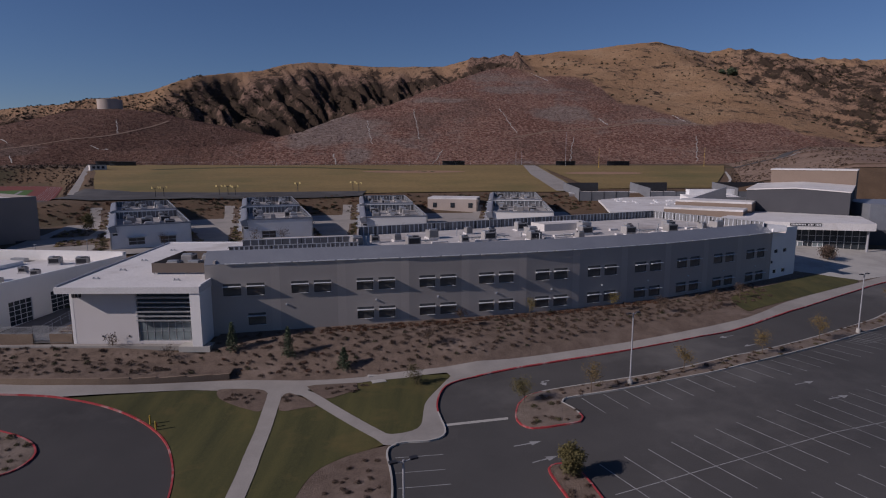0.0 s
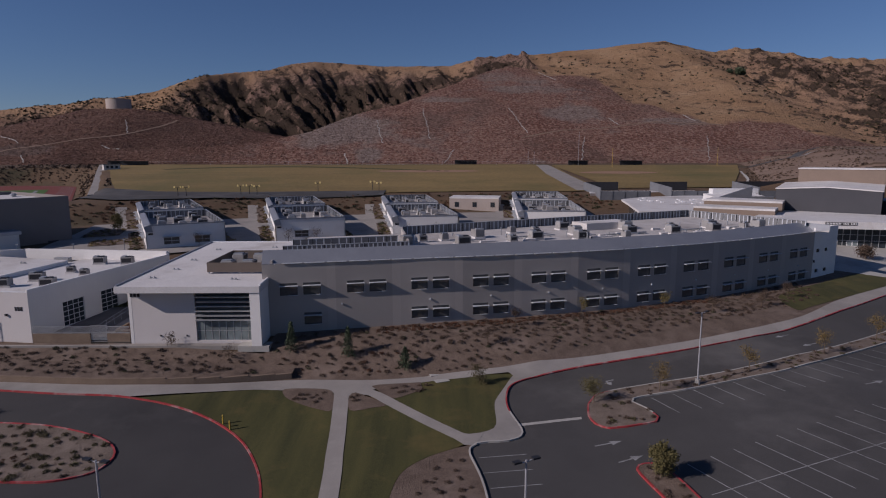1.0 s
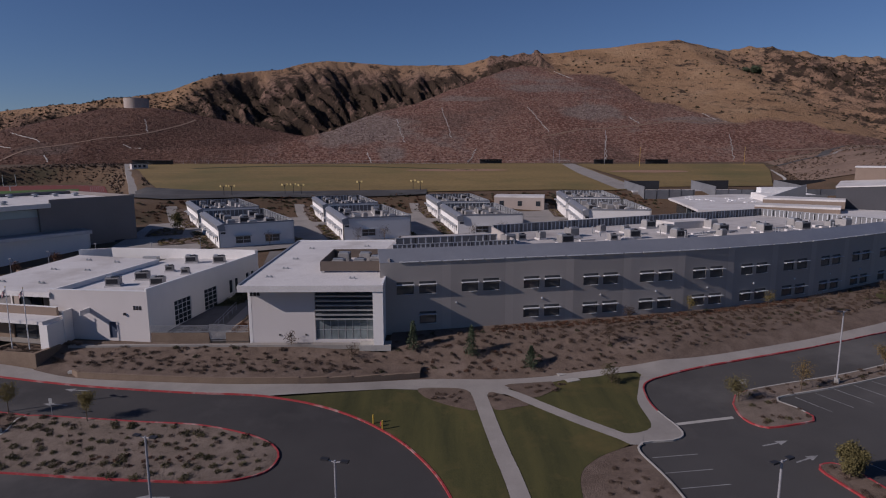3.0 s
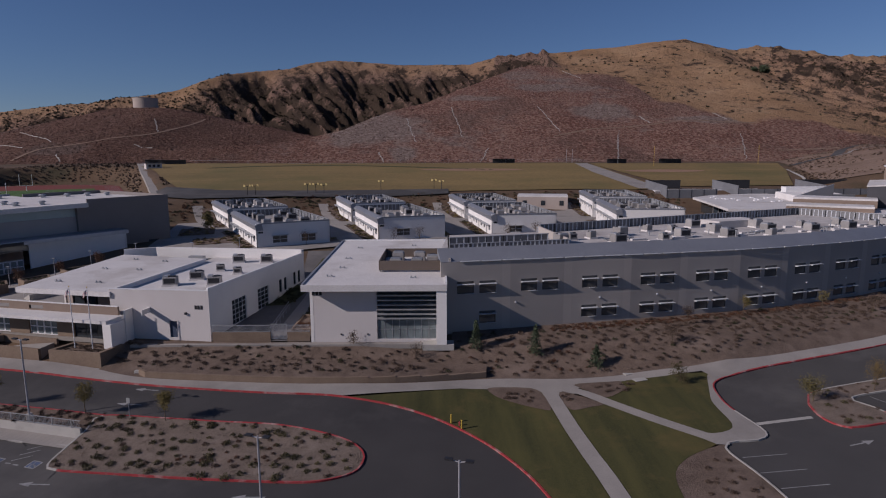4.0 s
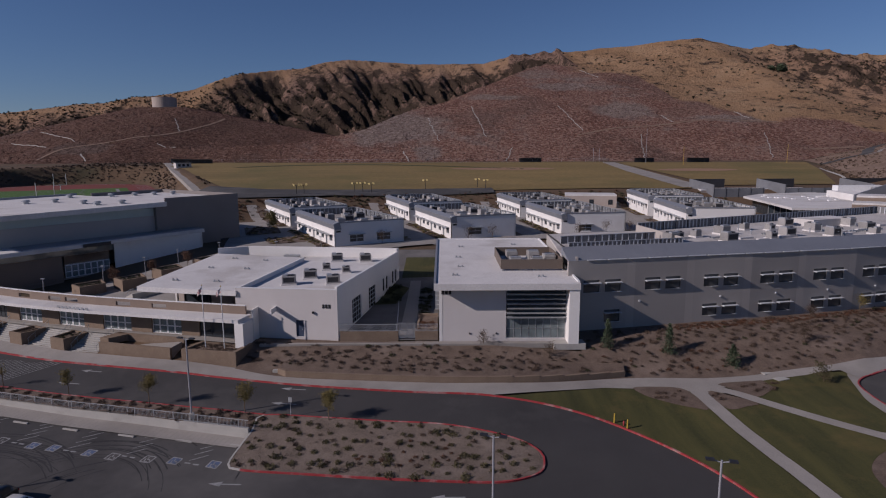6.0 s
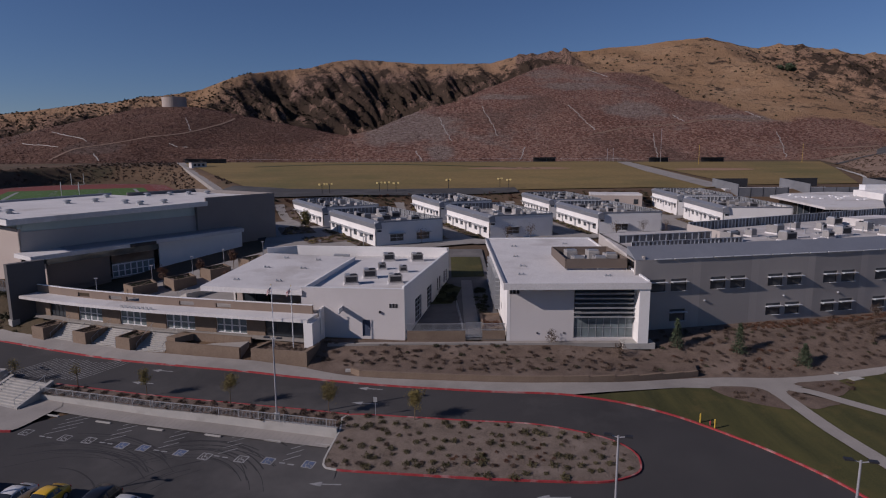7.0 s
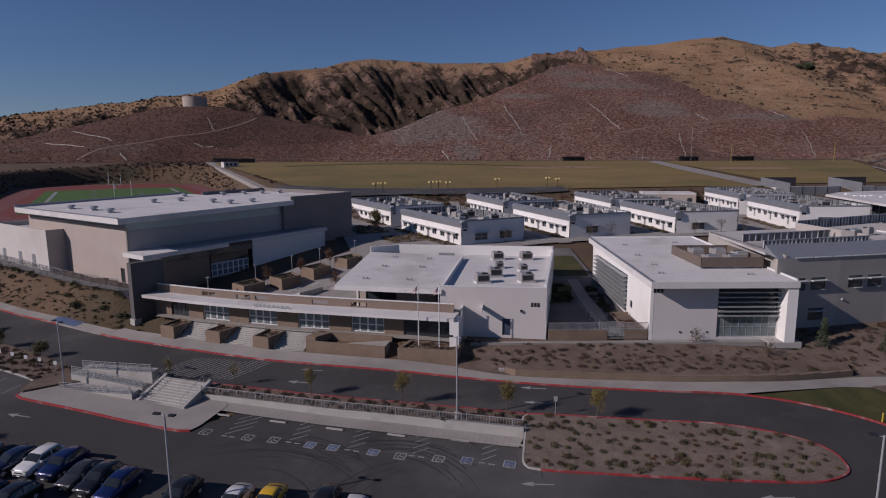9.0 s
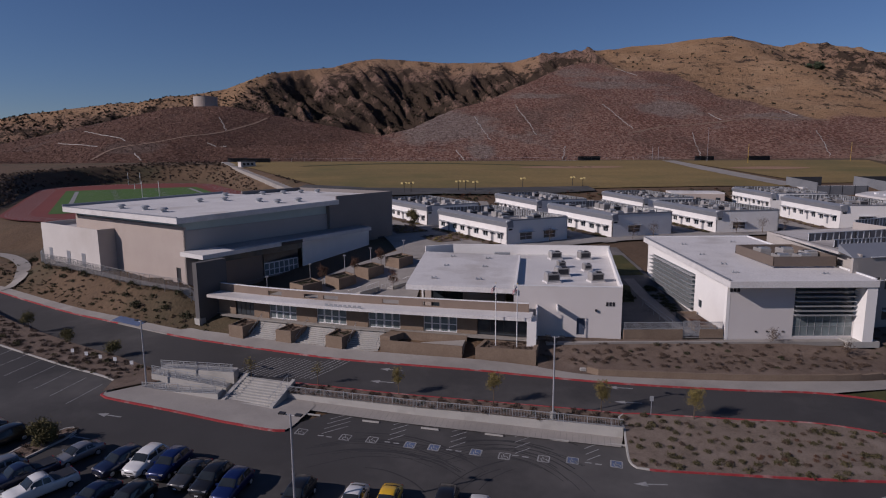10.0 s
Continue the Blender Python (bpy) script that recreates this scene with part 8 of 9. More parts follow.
scatter("island_shrubs", spots_in([(x * 0.985 - 0.8, y * 0.985 + 0.85) for x, y in ISLAND], 1.9, 0.25, 0.5, 6, 0.5, 0.6), LEAF_DRY, "dry brown tufts on the island", seed=6, lift=0.14)
scatter("island_shrubs", spots_in([(-60.5, 54.3), (-49, 53.6), (-46.8, 57.2), (-53, 57.8)], 1.0, 0.25, 0.45, 7, 0.5, 0.6), LEAF_RED, "reddish ground cover on the island", seed=7, lift=0.14)
scatter("island_grass", spots_in([(x * 0.985 - 0.8, y * 0.985 + 0.85) for x, y in ISLAND], 1.1, 0.15, 0.4, 22, 0.5, 0.7), LEAF_TAN, "pale dry tufts of grass on the island", "grass", seed=22, lift=0.12, clouds=[c[:36] for c in CLOUDS])
scatter("strip_shrubs", [(x, y - 0.9, 0.4 + 0.2 * random.random()) for x, y in STRIP[::2]] , LEAF_DRY, "low shrubs in the narrow strip", seed=8, lift=0.14)
scatter("strip_shrubs", [(x, y - 1.5 - 0.4 * random.random(), 0.3 + 0.2 * random.random()) for x, y in STRIP[1::3]] , LEAF_DARK, "low green shrubs in the narrow strip", seed=9, lift=0.14)
scatter("strip_shrubs", spots_in(STRIP + WALL_LINE[::-1], 1.1, 0.25, 0.5, 23, 0.45, 0.8), LEAF_DRY, "low brown shrubs between kerb and guard rail", seed=23, lift=0.12)
scatter("median_shrubs", spots_in(MEDIAN, 1.5, 0.25, 0.55, 10, 0.5, 0.65), LEAF_DRY, "low dry shrubs in the median", seed=10, lift=0.14)
scatter("median_shrubs", spots_in(MEDIAN, 2.4, 0.3, 0.6, 11, 0.5, 0.5), LEAF_OLIVE, "low green shrubs in the median", seed=11, lift=0.14)
scatter("island_shrubs", spots_in(ISLAND_C, 1.2, 0.3, 0.5, 12, 0.5, 0.6), LEAF_DRY, "dry tufts on the small island", seed=12, lift=0.14)
scatter("bed_shrubs", spots_in([(-6.06, 54.39), (-9.55, 51.86), (-11.87, 48.08), (-12.26, 42.67), (-4.73, 42.29)], 1.3, 0.25, 0.5, 13, 0.45, 0.85), LEAF_DRY, "dry tufts over the mulched bed", seed=13, lift=0.1)
for poly, sd in (([(-27, 69.26), (-25.48, 66.88), (-22.81, 65.75), (-20.78, 65.93), (-21.06, 68.76)], 14), ([(-14.35, 69.79), (-9.44, 71.8), (-8.82, 70.57), (-10.04, 68.76), (-12.68, 68)], 15), ([(-18.6, 68.27), (-17.37, 68.14), (-15.71, 66.55), (-18.34, 65.89)], 16)):
    scatter("bed_shrubs", spots_in(poly, 0.95, 0.3, 0.55, sd, 0.5, 0.8), LEAF_DRY, "dry brown shrubs in a small bed", seed=sd, lift=0.16)
LEFT_SLOPE = [p for p in offset([q for q in KERB_N if -190 < q[0] < -126], 2.4)] + [(-131, 97), (-143, 106), (-158, 116), (-190, 142)]
scatter("slope_shrubs", spots_in(LEFT_SLOPE, 2.6, 0.4, 0.95, 17, 0.5, 0.6), LEAF_DARK, "dark green shrubs on the earth slope", seed=17, lift=-0.2)
scatter("slope_shrubs", spots_in(LEFT_SLOPE, 1.8, 0.25, 0.6, 18, 0.5, 0.6), LEAF_DRY, "dry brown tufts on the earth slope", seed=18, lift=-0.2)
scatter("slope_bushes", [(-157, 113.8, 1.2), (-142.4, 104, 1.1), (-136.5, 100.4, 0.95), (-142.8, 102.2, 0.9), (-139.4, 98.7, 1.2), (-131.7, 97.8, 1.0), (-128.9, 93.9, 1.2), (-162.6, 117.9, 1.1), (-169.5, 122.6, 1.2), (-163.7, 115.1, 0.8), (-133.3, 96, 0.9), (-162.7, 116.5, 0.9), (-183, 138, 1.5)], LEAF_DARK, "round dark green bushes on the earth slope", seed=160, lift=-0.1, clouds=[leaf_cloud(420, 30 + k, 0.075, 1.0, 0.45) for k in range(4)])
scatter("slope_shrubs", spots_in([p for p in offset([q for q in KERB_N if -175 < q[0] < -124], 2.6)] + [p for p in offset([q for q in KERB_N if -175 < q[0] < -124], 5.4)][::-1], 1.3, 0.25, 0.5, 161, 0.45, 0.75), LEAF_OLIVE, "rows of olive tufts along the pavement's back", seed=161, lift=0.0)


def med_z(x, y):
    return np.maximum(lot_z(x, y), ground_z(x, y) - 0.4)


MED_L = ROAD_S[: next(i for i, p in enumerate(ROAD_S) if p[0] > -123.5)] + LOT_N[::-1][4:]
scatter("median_shrubs", spots_in(MED_L, 1.3, 0.3, 0.65, 19, 0.4, 0.85), LEAF_DRY, "low dry shrubs on the median", seed=19, lift=0.12, height=med_z)
scatter("median_shrubs", spots_in(MED_L, 2.4, 0.35, 0.8, 20, 0.5, 0.5), LEAF_OLIVE, "low green shrubs on the median", seed=20, lift=0.12, height=med_z)
for k, (ins, z) in enumerate(planter_tops):
    scatter("planter_shrubs", spots_in(ins, 0.7, 0.25, 0.45, 30 + k, 0.4, 0.9), LEAF_DARK if k > 3 or k == 2 else LEAF_DRY, "low plants filling a brown planter", seed=30 + k, height=lambda x, y, z=z: z + 0 * x, lift=0.0)
# earth bank behind the classrooms
rg = random.Random(3)
back = []
for k in range(900):
    x = rg.uniform(-190, 60)
    y = float(bank_line(np.array(x))) + rg.uniform(-12, 4)
    if basin(x, y) > 3:
        back.append((x, y, rg.uniform(0.4, 1.2)))
scatter("back_bank_shrubs", back[::2], LEAF_RED, "reddish brush on the bank behind classrooms", seed=40, lift=-0.2)
scatter("back_bank_shrubs", back[1::2], LEAF_DARK, "dark brush on the bank behind classrooms", seed=41, lift=-0.2)
side = [(x, y, rg.uniform(0.5, 1.3)) for x, y in ((rg.uniform(-300, -150), rg.uniform(200, 430)) for _ in range(2600)) if basin(x, y) > 2.5 and x < -150 - (y - 200) * 0.42]
scatter("side_brush", side, LEAF_DRY, "scattered dry brush beside the field path", seed=42, lift=-0.2, clouds=SPARSE)
ring = [(x, y, rg.uniform(0.4, 1.1)) for x, y in ((rg.uniform(-330, -150), rg.uniform(170, 425)) for _ in range(9000)) if 2.5 < basin(x, y) < 16 and abs(y - 276 - (x + 165) * -1.96) > 9]
scatter("track_bank_brush", ring[:2200], LEAF_DRY, "dry brush on the bank round the track", "brush", SPARSE, 45, lift=-0.15)
hedge = []
for (x, y, turn) in ((-74.2, 134.0, 27.9), (-48.0, 144.5, 17.6), (-20.0, 151.5, 7.7)):
    m = pose(x, y, 0, 0, 0, turn)
    for k in range(60):
        p = m @ Vector((rg.uniform(-2.6, -1.2), rg.uniform(0, 32), 0))
        hedge.append((p.x, p.y, rg.uniform(0.4, 0.9)))
strip_spots = [q for k, poly in enumerate(STRIPS) for q in spots_in(poly, 1.1, 0.35, 0.8, 300 + k, 0.45, 0.7)]
scatter("classroom_shrubs", strip_spots[::2], LEAF_DRY, "brown shrubs in beds along the classrooms", seed=48, lift=0.1)
scatter("classroom_shrubs", strip_spots[1::3], LEAF_YELLOW, "yellow-green shrubs in beds along the classrooms", seed=49, lift=0.1)
scatter("classroom_shrubs", hedge, LEAF_DARK, "dark shrubs along the classroom walls", seed=43, lift=0.0)
scatter("courtyard_shrubs", [(rg.uniform(-53.6, -52), rg.uniform(90, 104), rg.uniform(0.4, 0.8)) for _ in range(40)], LEAF_DARK, "dark shrubs along the white side wall", seed=46, lift=0.1)
scatter("courtyard_shrubs", [(rg.uniform(-53.4, -51.2), rg.uniform(81, 85), rg.uniform(0.3, 0.6)) for _ in range(26)], LEAF_RED, "reddish shrubs behind the courtyard gate", seed=47, height=lambda x, y: 5.4 + 0 * x, lift=0.0)
court = [(rg.uniform(-60.8, -57), rg.uniform(95.5, 104.5), rg.uniform(0.5, 1.0)) for _ in range(36)]
scatter("courtyard_shrubs", court, LEAF_DARK, "dark shrubs in the courtyard bed", seed=44, lift=0.1)


def limb_tree(x, y, z, h, crown, leaves, mat, label, seed, bare=0.35, leaf=0.06, group="young trees"):
    """A slim tree: tapered trunk, limbs and loose leaves round their ends."""
    rg = random.Random(seed)
    t = thing("tree", Matrix.Translation((x, y, z)), label, "tree", group)
    bm = bmesh.new()
    lean = (rg.uniform(-0.1, 0.1), rg.uniform(-0.1, 0.1))
    rod(bm, (0, 0, -0.2), (lean[0], lean[1], h * 0.75), 0.03 + 0.012 * h, 0.02, 7)
    tips = []
    for k in range(11):
        f = rg.uniform(bare, 0.75)
        a = rg.uniform(0, 6.283)
        b = Vector((lean[0] * f, lean[1] * f, h * f))
        e = b + Vector((math.cos(a) * crown * rg.uniform(0.45, 0.95), math.sin(a) * crown * rg.uniform(0.45, 0.95), h * rg.uniform(0.12, 0.3)))
        rod(bm, b, e, 0.022 + 0.003 * h, 0.008, 5)
        tips += [e, (b + e) / 2 + Vector((0, 0, 0.05 * h))]
    tips.append(Vector((lean[0], lean[1], h * 0.92)))
    part("trunk", bm, BARK, t)
    rn = np.random.RandomState(seed)
    quads = []
    for k in range(int(leaves * 2.6)):
        c = np.array(tips[rn.randint(len(tips))]) + rn.normal(size=3) * crown * 0.26
        a, b = rn.normal(size=3), rn.normal(size=3)
        a, b = a / np.linalg.norm(a) * leaf, b / np.linalg.norm(b) * leaf
        quads += [c - a, c + b, c + a, c - b]
    me = bpy.data.meshes.new("crown")
    me.from_pydata([tuple(q) for q in quads], [], np.arange(len(quads)).reshape(-1, 4).tolist())
    me.materials.append(mat)
    inst("crown", me, t, Matrix())
    return t


def conifer(x, y, z, h, r, seed):
    rg = np.random.RandomState(seed)
    t = thing("conifer", Matrix.Translation((x, y, z)), "small dark green conifer on the planted bank", "tree", "young conifers")
    bm = rod(bmesh.new(), (0, 0, -0.2), (0, 0, h * 0.95), 0.09, 0.02, 7)
    quads = []
    for k in range(70):
        f = (k + 0.5) / 70
        zz, rr, a = h * (0.08 + 0.92 * f), r * (1 - f) ** 0.8 * (0.75 + 0.4 * rg.rand()), k * 2.4
        d = np.array((math.cos(a), math.sin(a), -0.12))
        rod(bm, (0, 0, zz), tuple(np.array((0, 0, zz)) + d * rr * 0.8), 0.018, 0.006, 4)
        for j in range(16):
            c = np.array((0, 0, zz)) + d * rr * rg.rand() ** 0.6 + rg.normal(size=3) * 0.09
            p, q = rg.normal(size=3), rg.normal(size=3)
            p, q = p / np.linalg.norm(p) * 0.16, q / np.linalg.norm(q) * 0.06
            quads += [c - p, c + q, c + p, c - q]
    part("trunk", bm, BARK, t)
    me = bpy.data.meshes.new("needles")
    me.from_pydata([tuple(q) for q in quads], [], np.arange(len(quads)).reshape(-1, 4).tolist())
    me.materials.append(LEAF_GREEN)
    inst("needles", me, t, Matrix())


for k, (x, y, h, r) in enumerate(((-28.05, 77.99, 4.0, 1.0), (-20.25, 76.93, 4.2, 1.1), (-12.59, 75.27, 3.0, 1.1))):
    conifer(x, y, gz(x, y), h, r, 50 + k)
for k, (x, y, h, c, n) in enumerate(((-103.11, 70.19, 3.0, 0.7, 90), (-93.2, 67.0, 3.2, 0.75, 420), (-82.6, 64.3, 3.5, 0.8, 560), (-71.3, 62.3, 3.4, 0.8, 640), (-62.0, 60.9, 3.3, 0.85, 760), (-111.47, 71.51, 3.0, 0.8, 160))):
    limb_tree(x, y, gz(x, y), h, c, n, LEAF_YELLOW, "young yellow-green street tree in the planted strip", 60 + k)
for k, (x, y, h, c, n) in enumerate(((17.82, 67.2, 3.4, 1.1, 380), (30.37, 71.16, 3.4, 1.1, 420), (42.8, 76.07, 3.2, 1.1, 340), (54.06, 82.05, 3.6, 1.2, 420), (9.63, 65.42, 2.8, 1.3, 700), (75.09, 97.1, 3.4, 1.1, 300))):
    limb_tree(x, y, gz(x, y), h, c, n, LEAF_SAGE if k == 4 else LEAF_AMBER, "young amber-leaved tree in the median" if k != 4 else "bushy sage-green tree at the median nose", 70 + k)
for k, (x, y) in enumerate(((-152.7, 91.8), (-142.3, 84.9), (-133.4, 80.6))):
    limb_tree(x, y, float(med_z(x, y)), 1.6, 0.9, 800, LEAF_SAGE, "bushy olive-green young tree on the median", 160 + k, 0.1, 0.07)
BUSHY = (11.44, 49.09)
limb_tree(*BUSHY, gz(*BUSHY), 3.1, 0.95, 3600, LEAF_SAGE, "bushy yellow-green tree on a small island", 80, 0.15, 0.08)
limb_tree(-127.8, 57.8, 0.6, 2.7, 1.0, 3400, LEAF_SAGE, "bushy yellow-green tree in the car park island", 81, 0.15, 0.08)
limb_tree(-3.07, 71.56, gz(-3.07, 71.56), 2.4, 1.0, 420, LEAF_OLIVE, "young olive-leaved tree on the lawn corner", 164, 0.15, 0.07)
for k, (x, y) in enumerate(((28, 93.5), (14, 90.6), (3, 85), (35, 92), (45, 96), (52, 101), (-1.49, 78.64))):
    limb_tree(x, y, gz(x, y), 2.8, 0.9, 260, LEAF_YELLOW if k < 2 else LEAF_DRY, "thin dry young tree on the bank", 90 + k)
for k, (x, y) in enumerate(((-110, 108.2), (-105, 112.5), (-100.5, 118), (-92, 100), (-97, 104))):
    limb_tree(x, y, gz(x, y), 3.6, 1.0, 240, LEAF_RED, "bare reddish young tree on the terrace", 100 + k, 0.3, 0.09)
for k, (x, y, h) in enumerate(((-44, 141, 3.6), (-38, 144.5, 3.4), (-16, 149, 3.6), (-9, 150, 3.8), (-3, 151, 3.4), (-64, 138, 3.4), (20, 151, 3.4))):
    limb_tree(x, y, gz(x, y), h, 1.4, 160, LEAF_DRY, "bare grey young tree by a classroom", 110 + k, 0.2, 0.07)
for k, (x, y) in enumerate(((-44.5, 78.6), (-36, 76.5))):
    limb_tree(x, y, gz(x, y), 2.0, 0.9, 120, LEAF_DRY, "low leafless shrub against the white wall", 120 + k, 0.05, 0.07)
for k, (x, y, h) in enumerate(((-96.8, 164.2, 4.8), (85.2, 129, 3.2))):
    limb_tree(x, y, gz(x, y), h, 1.6, 900, LEAF_SAGE if k == 0 else LEAF_DRY, "loose green tree beside the classrooms" if k == 0 else "low dry tree on the plaza", 130 + k, 0.15, 0.13)

# brush on the hills
rn = np.random.RandomState(4)
hx, hy = rn.uniform(-720, 640, 60000), rn.uniform(430, 830, 60000)
hh, hg, hd, hr = hill_forms(hx, hy)
clump = fold(hx, hy, 55, 3, 1.5)
nat = (hg < 0.4) & (rn.rand(60000) < np.clip(np.interp(hx, (-420, -340, -300, 60, 110, 360, 440), (0.55, 0.35, 0.12, 0.1, 0.008, 0.01, 0.06)) + 0.9 * hd + 0.35 * (hh > 140) * (hx < 60) + 0.5 * (hh > np.interp(hx, [p[0] for p in SKYLINE], [p[1] for p in SKYLINE]) - 7) * (hx > -215) * (hx < 60) + 0.55 * (clump - 0.05) * (np.interp(hx, (-300, 90, 130, 350, 430), (1.2, 1.0, 0.06, 0.08, 0.5))), 0.0, 0.7))
natp = np.stack([hx[nat], hy[nat], rn.uniform(0.8, 2.6, nat.sum())], 1)[:19000]
scatter("hill_brush", natp, BRUSH, "dark chaparral brush on the natural hillsides", "brush", SPARSE, 200, lambda x, y: hill_forms(np.asarray(x), np.asarray(y))[0], -0.2)
slope = (hg > 0.6) & (hy < 790)
sp = np.stack([hx[slope], np.round(hy[slope] / 3.2) * 3.2 + rn.normal(size=slope.sum()) * 0.35, rn.uniform(0.5, 1.15, slope.sum())], 1)[:16000]
scatter("slope_brush", sp, RED_BRUSH, "reddish-brown brush in rows on the graded slope", "brush", [c[:5] for c in SPARSE], 201, lambda x, y: hill_forms(np.asarray(x), np.asarray(y))[0], -0.1)
for k, (x, y, r) in enumerate(((331, 700, 5), (336, 702, 4), (322, 702, 3))):
    t = limb_tree(x, y, hz(x, y), r * 1.2, r, 260, LEAF_GREEN, "round green tree on the dry hillside", 140 + k, 0.1, 0.8)

# sandy bare slope past the ball field, with sparse brush
SAND = surface("sandy_slope", (0.14, 0.092, 0.066), (0.27, 0.19, 0.142), 0.06, 0.7, 0.95, bump=0.6, stain=(0.17, 0.1, 0.07), dist=0.3)
drape("bare_slope", curve([(133, 262), (150, 300), (168, 341), (190, 392), (204, 424), (270, 428), (340, 428), (340, 330), (330, 250), (200, 246), (140, 250)], 8, True), SAND, 0.12, grid=5, label="sandy eroded slope beyond the ball field", category="slope", kind="structure")
rm = np.random.RandomState(9)
mx, my = rm.uniform(125, 330, 5200), rm.uniform(245, 430, 5200)
ok = (mound(mx, my) > 0.3) & (fold(mx, my, 26, 3, 2.0) > -0.15)
scatter("slope_brush", np.stack([mx[ok], my[ok], rm.uniform(0.4, 1.3, ok.sum())], 1), LEAF_DRY, "dry brush over the bare slope", "brush", SPARSE, 202, lift=-0.25)


# ---- parked cars ----
def car_paint(name, c, metal=0.3):
    m, n, l, b = tree(name, 0.28, metal, 0.5)
    co = n.new("ShaderNodeTexCoord").outputs["Object"]
    l.new(ramp_of(n, l, noise_of(n, l, co, 1.2), [(0.3, tuple(v * 0.9 for v in c)), (0.7, c)]), b.inputs["Base Color"])
    b.inputs["Coat Weight"].default_value = 0.6
    return m


TYRES = surface("tyre_rubber", (0.015, 0.015, 0.016), (0.025, 0.025, 0.026), 4, 20, 0.85)
LENS = surface("lamp_lens", (0.22, 0.22, 0.23), (0.32, 0.32, 0.34), 2, 20, 0.2, bump=0.0)
TAIL = surface("red_lamp_lens", (0.3, 0.01, 0.01), (0.4, 0.02, 0.02), 2, 20, 0.2, bump=0.0)
# stations along the car: x, height of the waist, height of the top, half width at the waist, half width at the top
SHAPES = {
    "sedan": [(-2.26, 0.6, 0.66, 0.66, 0.45), (-2.14, 0.68, 0.76, 0.82, 0.62), (-1.6, 0.8, 0.88, 0.89, 0.7), (-0.95, 0.9, 0.97, 0.9, 0.73), (-0.2, 0.92, 1.4, 0.9, 0.65), (0.45, 0.93, 1.46, 0.9, 0.66), (1.0, 0.94, 1.41, 0.9, 0.64), (1.72, 0.95, 1.07, 0.89, 0.7), (2.12, 0.92, 1.0, 0.84, 0.66), (2.27, 0.74, 0.8, 0.74, 0.55)],
    "suv": [(-2.28, 0.7, 0.78, 0.72, 0.5), (-2.15, 0.82, 0.92, 0.87, 0.68), (-1.65, 0.95, 1.05, 0.93, 0.74), (-1.1, 1.02, 1.1, 0.93, 0.76), (-0.4, 1.05, 1.62, 0.93, 0.69), (0.5, 1.06, 1.72, 0.93, 0.71), (1.55, 1.08, 1.68, 0.93, 0.69), (2.08, 1.08, 1.22, 0.91, 0.74), (2.22, 0.98, 1.08, 0.86, 0.7), (2.3, 0.72, 0.8, 0.8, 0.6)],
    "pickup": [(-2.74, 0.82, 0.9, 0.84, 0.64), (-2.6, 0.98, 1.08, 0.94, 0.78), (-2.0, 1.08, 1.17, 0.97, 0.82), (-1.35, 1.13, 1.2, 0.97, 0.82), (-0.7, 1.15, 1.76, 0.97, 0.73), (-0.1, 1.15, 1.84, 0.97, 0.75), (0.45, 1.15, 1.78, 0.97, 0.74), (0.68, 1.13, 1.17, 0.97, 0.88), (2.66, 1.12, 1.16, 0.96, 0.88), (2.76, 0.72, 0.8, 0.92, 0.78)],
}


